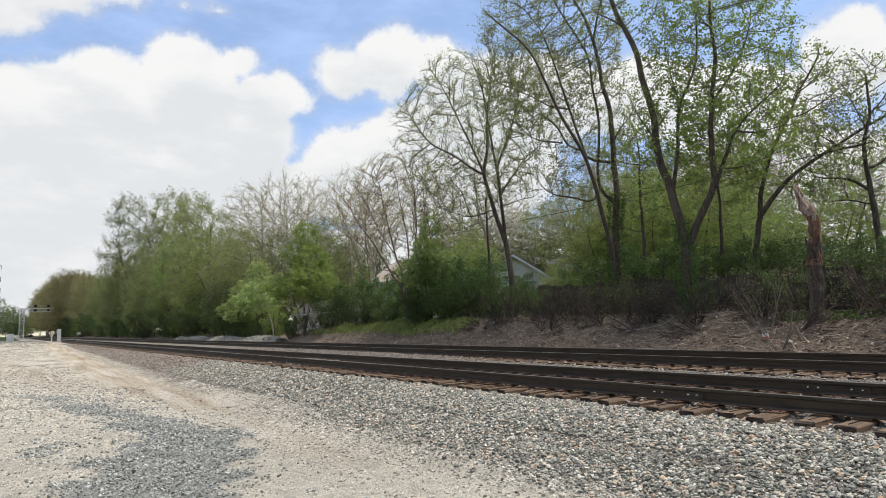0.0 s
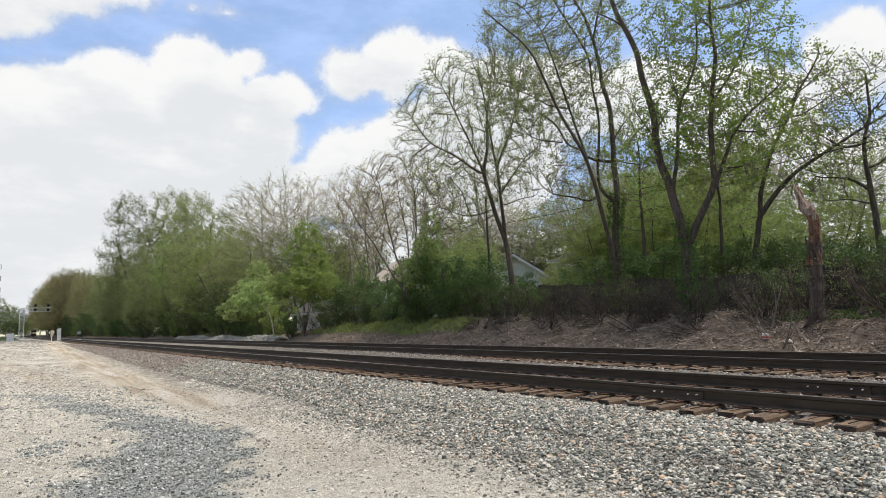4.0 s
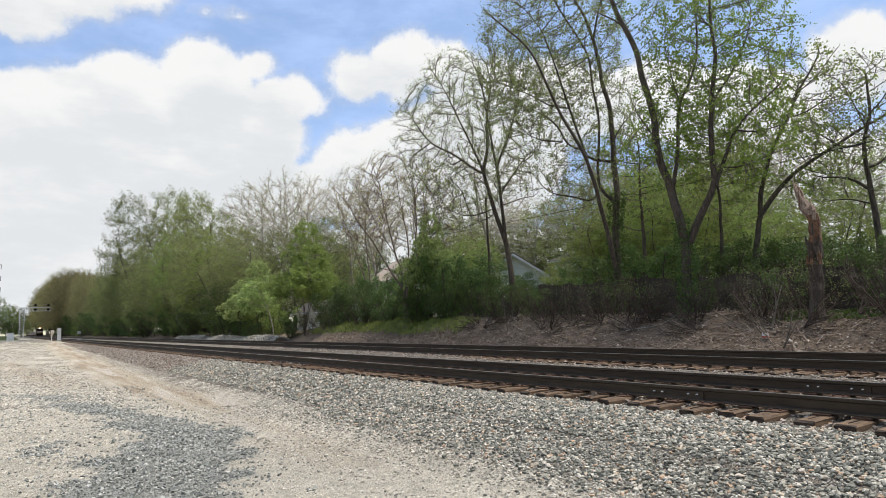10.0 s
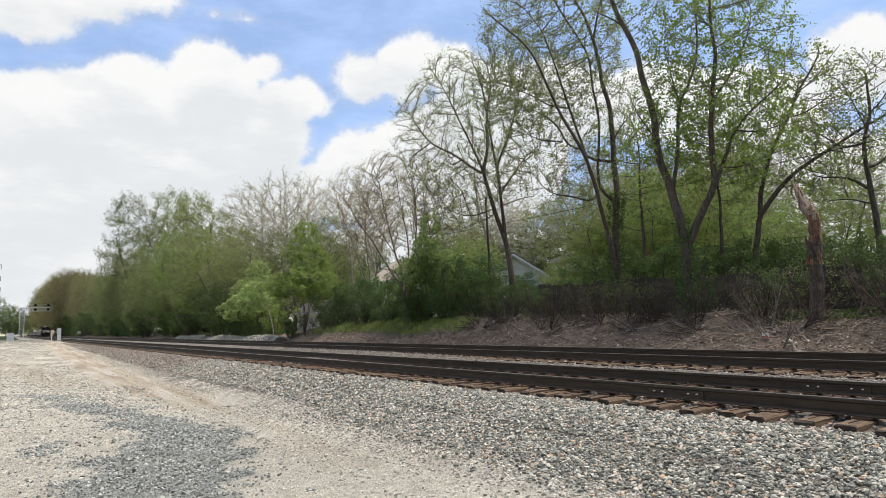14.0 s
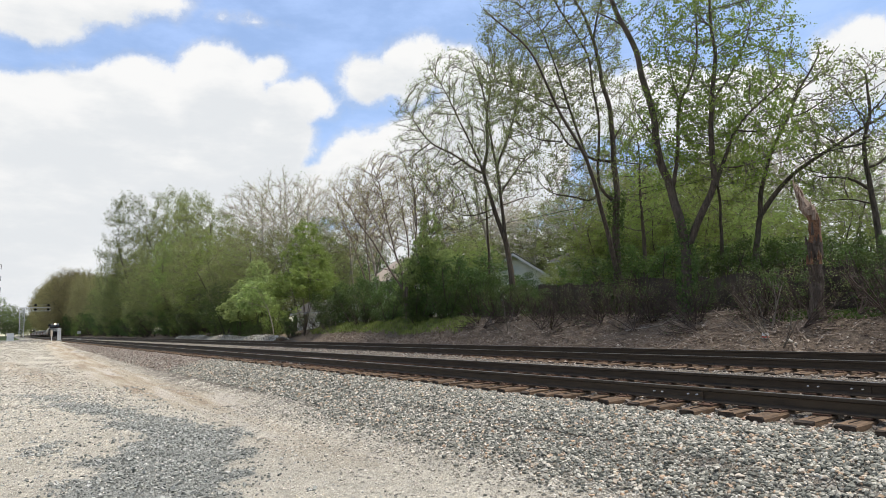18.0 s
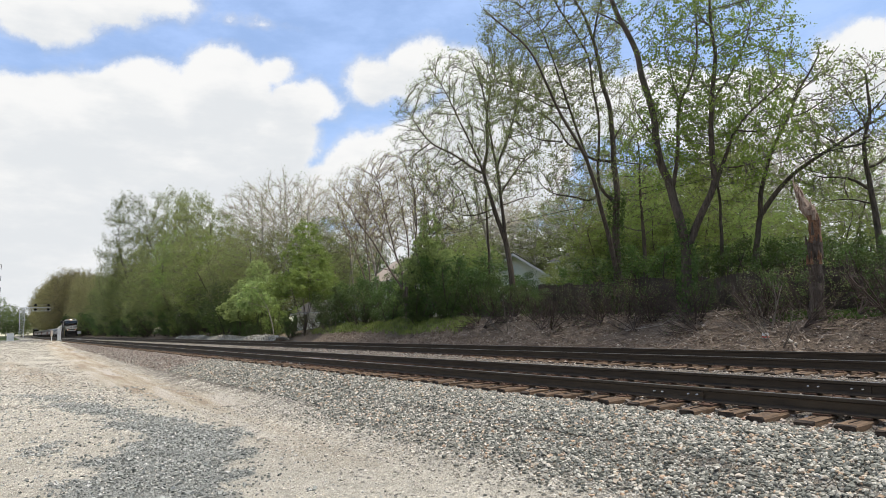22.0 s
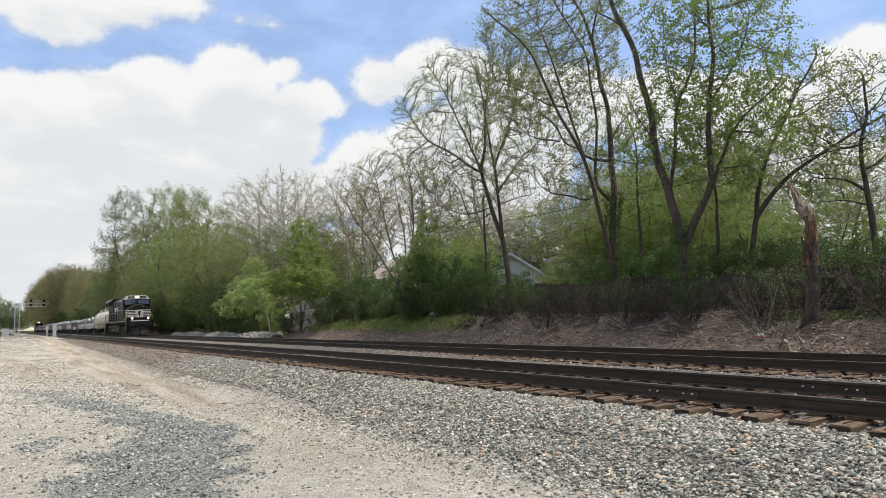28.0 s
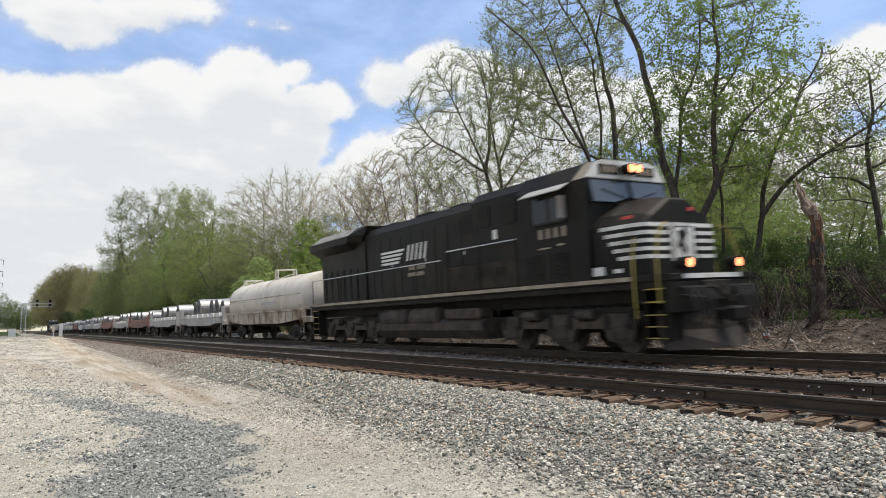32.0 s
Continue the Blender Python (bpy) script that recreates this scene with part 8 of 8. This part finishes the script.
def car_base(root, spin, body):
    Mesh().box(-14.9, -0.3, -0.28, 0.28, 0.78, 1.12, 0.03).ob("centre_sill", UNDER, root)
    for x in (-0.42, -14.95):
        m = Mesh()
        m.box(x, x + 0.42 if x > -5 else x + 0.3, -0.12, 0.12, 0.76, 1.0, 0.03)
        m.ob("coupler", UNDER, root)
    for x in (-0.75, -14.45):
        Mesh().box(x - 0.12, x + 0.12, -1.40, 1.40, 1.0, 1.28, 0.03).ob("end_sill", body, root)
    four_wheel_truck(root, -2.55, spin)
    four_wheel_truck(root, -12.65, spin)
    for x in (-0.85, -14.35):
        for s in (-1, 1):
            ld = Mesh()
            for dx in (-0.2, 0.2):
                ld.tube([(x + dx, s * 1.45, 0.5), (x + dx, s * 1.45, 1.9)], 0.016, 5)
            lo = ld.ob("ladder", body, root)
            for k in range(4):
                Mesh().tube([(x - 0.2, s * 1.45, 0.55 + 0.36 * k), (x + 0.2, s * 1.45, 0.55 + 0.36 * k)], 0.014, 5).ob("rung", body, lo)
    m = Mesh()
    m.tube([(-14.62, 0.75, 1.55), (-14.70, 0.75, 1.55)], 0.27, 16)
    m.tube([(-14.60, 0.75, 1.2), (-14.60, 0.75, 1.55)], 0.04, 6)
    m.ob("brake_wheel", UNDER, root)


def build_hood_car(spin):
    root = thing("covered_coil_car", "coil car under a dirty white rounded hood, rust-streaked below", "freight car", "freight cars")
    car_base(root, spin, CARDIRT)
    for s in (-1, 1):
        m = Mesh()
        y = sorted((s * 1.30, s * 1.42))
        m.prism([(-14.5, 1.62), (-0.7, 1.62), (-0.7, 1.22), (-2.0, 1.12), (-4.4, 0.98), (-10.8, 0.98), (-13.2, 1.12), (-14.5, 1.22)], y[0], y[1], "y")
        sp = m.ob("side_sill", CARDIRT, root, "rusty off-white side sill")
        for k in range(13):
            x = -14.1 + 1.08 * k
            Mesh().box(x - 0.05, x + 0.05, s * 1.44 - 0.03, s * 1.44 + 0.03, 1.08, 1.60).ob("stake", CARDIRT, sp)
        m = Mesh()
        m.box(-14.4, -0.8, s * 1.46 - 0.05, s * 1.46 + 0.05, 1.60, 1.70, 0.015)
        m.ob("ledge", CARDIRT, root)
    arc = [(1.40 * math.cos(a), 2.40 + 1.16 * math.sin(a)) for a in [math.pi * k / 18 for k in range(19)]]
    sect = [(1.40, 1.66)] + arc + [(-1.40, 1.66)]
    m = Mesh()
    m.loft([[(x, y * k, 1.66 + (z - 1.66) * kz) for y, z in sect] for x, k, kz in ((-0.85, 0.95, 0.93), (-0.98, 0.99, 0.985), (-1.1, 1, 1), (-14.0, 1, 1), (-14.12, 0.99, 0.985), (-14.25, 0.95, 0.93))])
    hood = m.ob("hood", HOODW, root, "dirty white rounded steel hood", smooth=True)
    for x in (-3.9, -7.5, -11.1):
        m = Mesh()
        r1 = [(x - 0.06, y * 1.012, 1.66 + (z - 1.66) * 1.012) for y, z in sect]
        m.loft([r1, [(x + 0.06, b, c) for a, b, c in r1]])
        m.ob("rib", HOODW, hood)
    for s in (-1, 1):
        m = Mesh()
        m.box(-14.0, -1.1, s * 1.412 - 0.012, s * 1.412 + 0.012, 2.42, 2.47)
        m.ob("seam", CARDIRT, hood)
        for xa, xb, z0, z1 in ((-7.3, -4.6, 1.98, 2.22), (-11.0, -10.2, 1.85, 1.91), (-11.4, -10.2, 2.3, 2.36), (-10.7, -10.3, 2.05, 2.2)):
            lb = Mesh().box(xa, xb, s * 1.404 - 0.003, s * 1.404 + 0.003, z0, z1).ob("lettering_panel", HOODW, hood, "faded bars of lettering")
            n = max(2, int((xb - xa) / 0.38))
            for k in range(n):
                w = (xb - xa) / n
                Mesh().box(xa + w * k, xa + w * (k + 0.75), s * 1.409 - 0.003, s * 1.409 + 0.003, z0 + 0.01, z1 - 0.01).ob("bar", CARGREY, lb)
    for x in (-7.0, -13.3):   # lifting frames on the crown
        m = Mesh()
        h = 4.02 if x > -8 else 3.78
        for y in (-0.55, 0.55):
            m.tube([(x - 0.25, y, 3.3), (x - 0.2, y, h), (x + 0.2, y, h), (x + 0.25, y, 3.3)], 0.04, 6)
            m.tube([(x - 0.25, y, 3.46), (x + 2.6, y, 3.60)], 0.03, 6)
        m.tube([(x, -0.55, h), (x, 0.55, h)], 0.04, 6)
        m.ob("lifting_frame", HOODW, root, "white lifting frame on the hood")
    for s in (-1, 1):
        m = Mesh()
        m.tube([(-13.0, s * 1.44, 2.3), (-13.05, s * 1.10, 3.25), (-13.0, s * 0.5, 3.62)], 0.025, 6)
        m.ob("grab_rail", HOODW, root)
        m = Mesh()
        m.tube([(-6.9, s * 1.44, 2.3), (-6.9, s * 1.12, 3.22), (-6.9, s * 0.5, 3.62)], 0.025, 6)
        m.ob("grab_rail", HOODW, root)
    return root


def build_open_car(name, label, paint, spin):
    root = thing(name, label, "freight car", "freight cars")
    car_base(root, spin, paint)
    for s in (-1, 1):
        y = sorted((s * 1.32, s * 1.42))
        m = Mesh()
        m.prism([(-14.2, 1.56), (-1.0, 1.56), (-1.0, 1.16), (-3.3, 1.10), (-4.0, 0.98), (-11.2, 0.98), (-11.9, 1.10), (-14.2, 1.16)], y[0], y[1], "y")
        sp = m.ob("side", paint, root, "deep plain side sill")
        Mesh().box(-14.2, -1.0, s * 1.41 - 0.05, s * 1.41 + 0.05, 1.53, 1.60, 0.01).ob("top_flange", paint, sp)
        Mesh().box(-11.2, -4.0, s * 1.43 - 0.02, s * 1.43 + 0.02, 0.97, 1.03, 0.01).ob("bottom_flange", paint, sp)
        for k in range(7):
            x = -12.6 + 1.66 * k
            m = Mesh()
            m.prism([(x - 0.74, 1.60), (x - 0.66, 1.80), (x - 0.45, 1.86), (x + 0.45, 1.86), (x + 0.66, 1.80), (x + 0.74, 1.60)], *sorted((s * 1.02, s * 1.30)), "y")
            m.ob("cradle", CRADLE if paint is CARGREY else paint, root, "pale padded cradle along the trough" if paint is CARGREY else "")
        m = Mesh()
        m.prism([(s * 1.02, 1.70), (s * 1.00, 1.70), (s * 0.35, 1.28), (s * 0.35, 1.20)], -14.0, -1.2, "x")
        m.ob("trough", paint, root)
    for x in (-0.95, -14.25):
        m = Mesh()
        for s in (-1, 1):
            m.box(x - 0.12, x + 0.12, s * 1.27 - 0.11, s * 1.27 + 0.11, 1.1, 2.25, 0.02)
        m.box(x - 0.05, x + 0.05, -1.2, 1.2, 1.1, 1.75, 0.01)
        m.ob("bulkhead", paint, root, "end bulkhead with tall posts")
    return root


def build_coil(r, w):
    m = Mesh()
    n = 22
    prof = [(-w / 2, 0.28), (-w / 2, r - 0.03), (-w / 2 + 0.03, r), (w / 2 - 0.03, r), (w / 2, r - 0.03), (w / 2, 0.28)]
    rings = []
    for x, q in prof:
        rings.append([(x, q * math.cos(6.2832 * i / n), q * math.sin(6.2832 * i / n)) for i in range(n)])
    m.loft(rings + rings[:1], caps=False)
    o = m.ob("steel_coil", COIL)
    for side in (-1, 1):
        wr = Mesh()
        rings = []
        for k in range(8):
            q = 0.285 + (r - 0.32) * k / 7
            rings.append([(side * (w / 2 + (0.010 if k % 2 else 0.002)), q * math.cos(6.2832 * i / n), q * math.sin(6.2832 * i / n)) for i in range(n)])
        wr.loft(rings, caps=False)
        wr.ob("end_face", COILEND, o, "dark edges of the wound sheet")
    for e in (-0.28, 0.28):
        st = Mesh()
        st.loft([[(e * w + a, b * math.cos(6.2832 * i / n), b * math.sin(6.2832 * i / n)) for i in range(n)] for a, b in ((-0.02, r + 0.002), (-0.02, r + 0.006), (0.02, r + 0.006), (0.02, r + 0.002))], caps=False)
        st.ob("strap", CARDIRT, o)
    return tagged(o, "shiny banded steel coil lying in a car's trough", "steel coil", "coils on the train")


# front of the train at the end of the clip, and its speed along the far track
END_X, SPEED = -9.45, 19.4
COILS = ((0.66, 1.3), (0.58, 1.15), (0.74, 1.5), (0.64, 1.75))
train = []      # (thing, distance behind the front, own height)
loco = build_locomotive("locomotive", "black freight locomotive with white nose stripes and lit lamps", True)
train.append((loco, 0.0, 0.0))
pos = 21.35
hood_car = build_hood_car(True)
train.append((hood_car, pos, 0.0))
rng = random.Random(77)
grey_proto = build_open_car("open_coil_car", "grey open coil car loaded with shiny coils", CARGREY, False)
brown_proto = build_open_car("open_coil_car", "oxide-brown open coil car loaded with shiny coils", CARBROWN, False)
coil_protos = [build_coil(r, w) for r, w in COILS]
used = set()
order = "ggbgbgggbgggbggbg"
for k, kind in enumerate(order):
    pos += CAR
    proto = grey_proto if kind == "g" else brown_proto
    car = proto if proto not in used else copy_thing(proto, Matrix.Identity(4))
    used.add(proto)
    train.append((car, pos, 0.0))
    x = -2.0 - rng.uniform(0, 1.6)
    low = 0.0 if kind == "g" else -0.12
    while x > -12.6:
        p = coil_protos[rng.choice((0, 0, 1, 2, 3))]
        r, w = COILS[coil_protos.index(p)]
        c = p if p not in used else copy_thing(p, Matrix.Identity(4))
        used.add(p)
        train.append((c, pos - x + r, 1.60 + r + low))
        x -= 2 * r + rng.choice((0.1, 0.15, 2.4, 3.4))
pos += CAR
helper = copy_thing(loco, Matrix.Identity(4))
tagged(helper, "black second locomotive with lit lamps, far back in the train", "locomotive", "locomotives")
train.append((helper, pos, 0.0))


def motions():
    walk(clouds, [(t, pose(-0.14 * (t - 10), 0.57 * (t - 10), 0)) for t in (0, 8, 16, 24, 32)])
    tilt = math.degrees(FAR_TILT)
    for ob, behind, up in train:
        rows = []
        for t in (0, 8, 16, 24, 32):
            x = END_X - SPEED * (32 - t) - behind
            rows.append((t, Matrix.Translation((x, FAR_Y, FAR_Z)) @ pose(0, 0, 0, tilt) @ pose(0, 0, up, 0, 0, 90 if up else 0)))
        walk(ob, rows)
    for wheel, place, r in spinning:
        turn = math.degrees(SPEED / FPS / r)
        walk(wheel, [(k / FPS, pose(*place, 0, turn * k, 0)) for k in range(0, 32 * FPS + 1)])


motions()
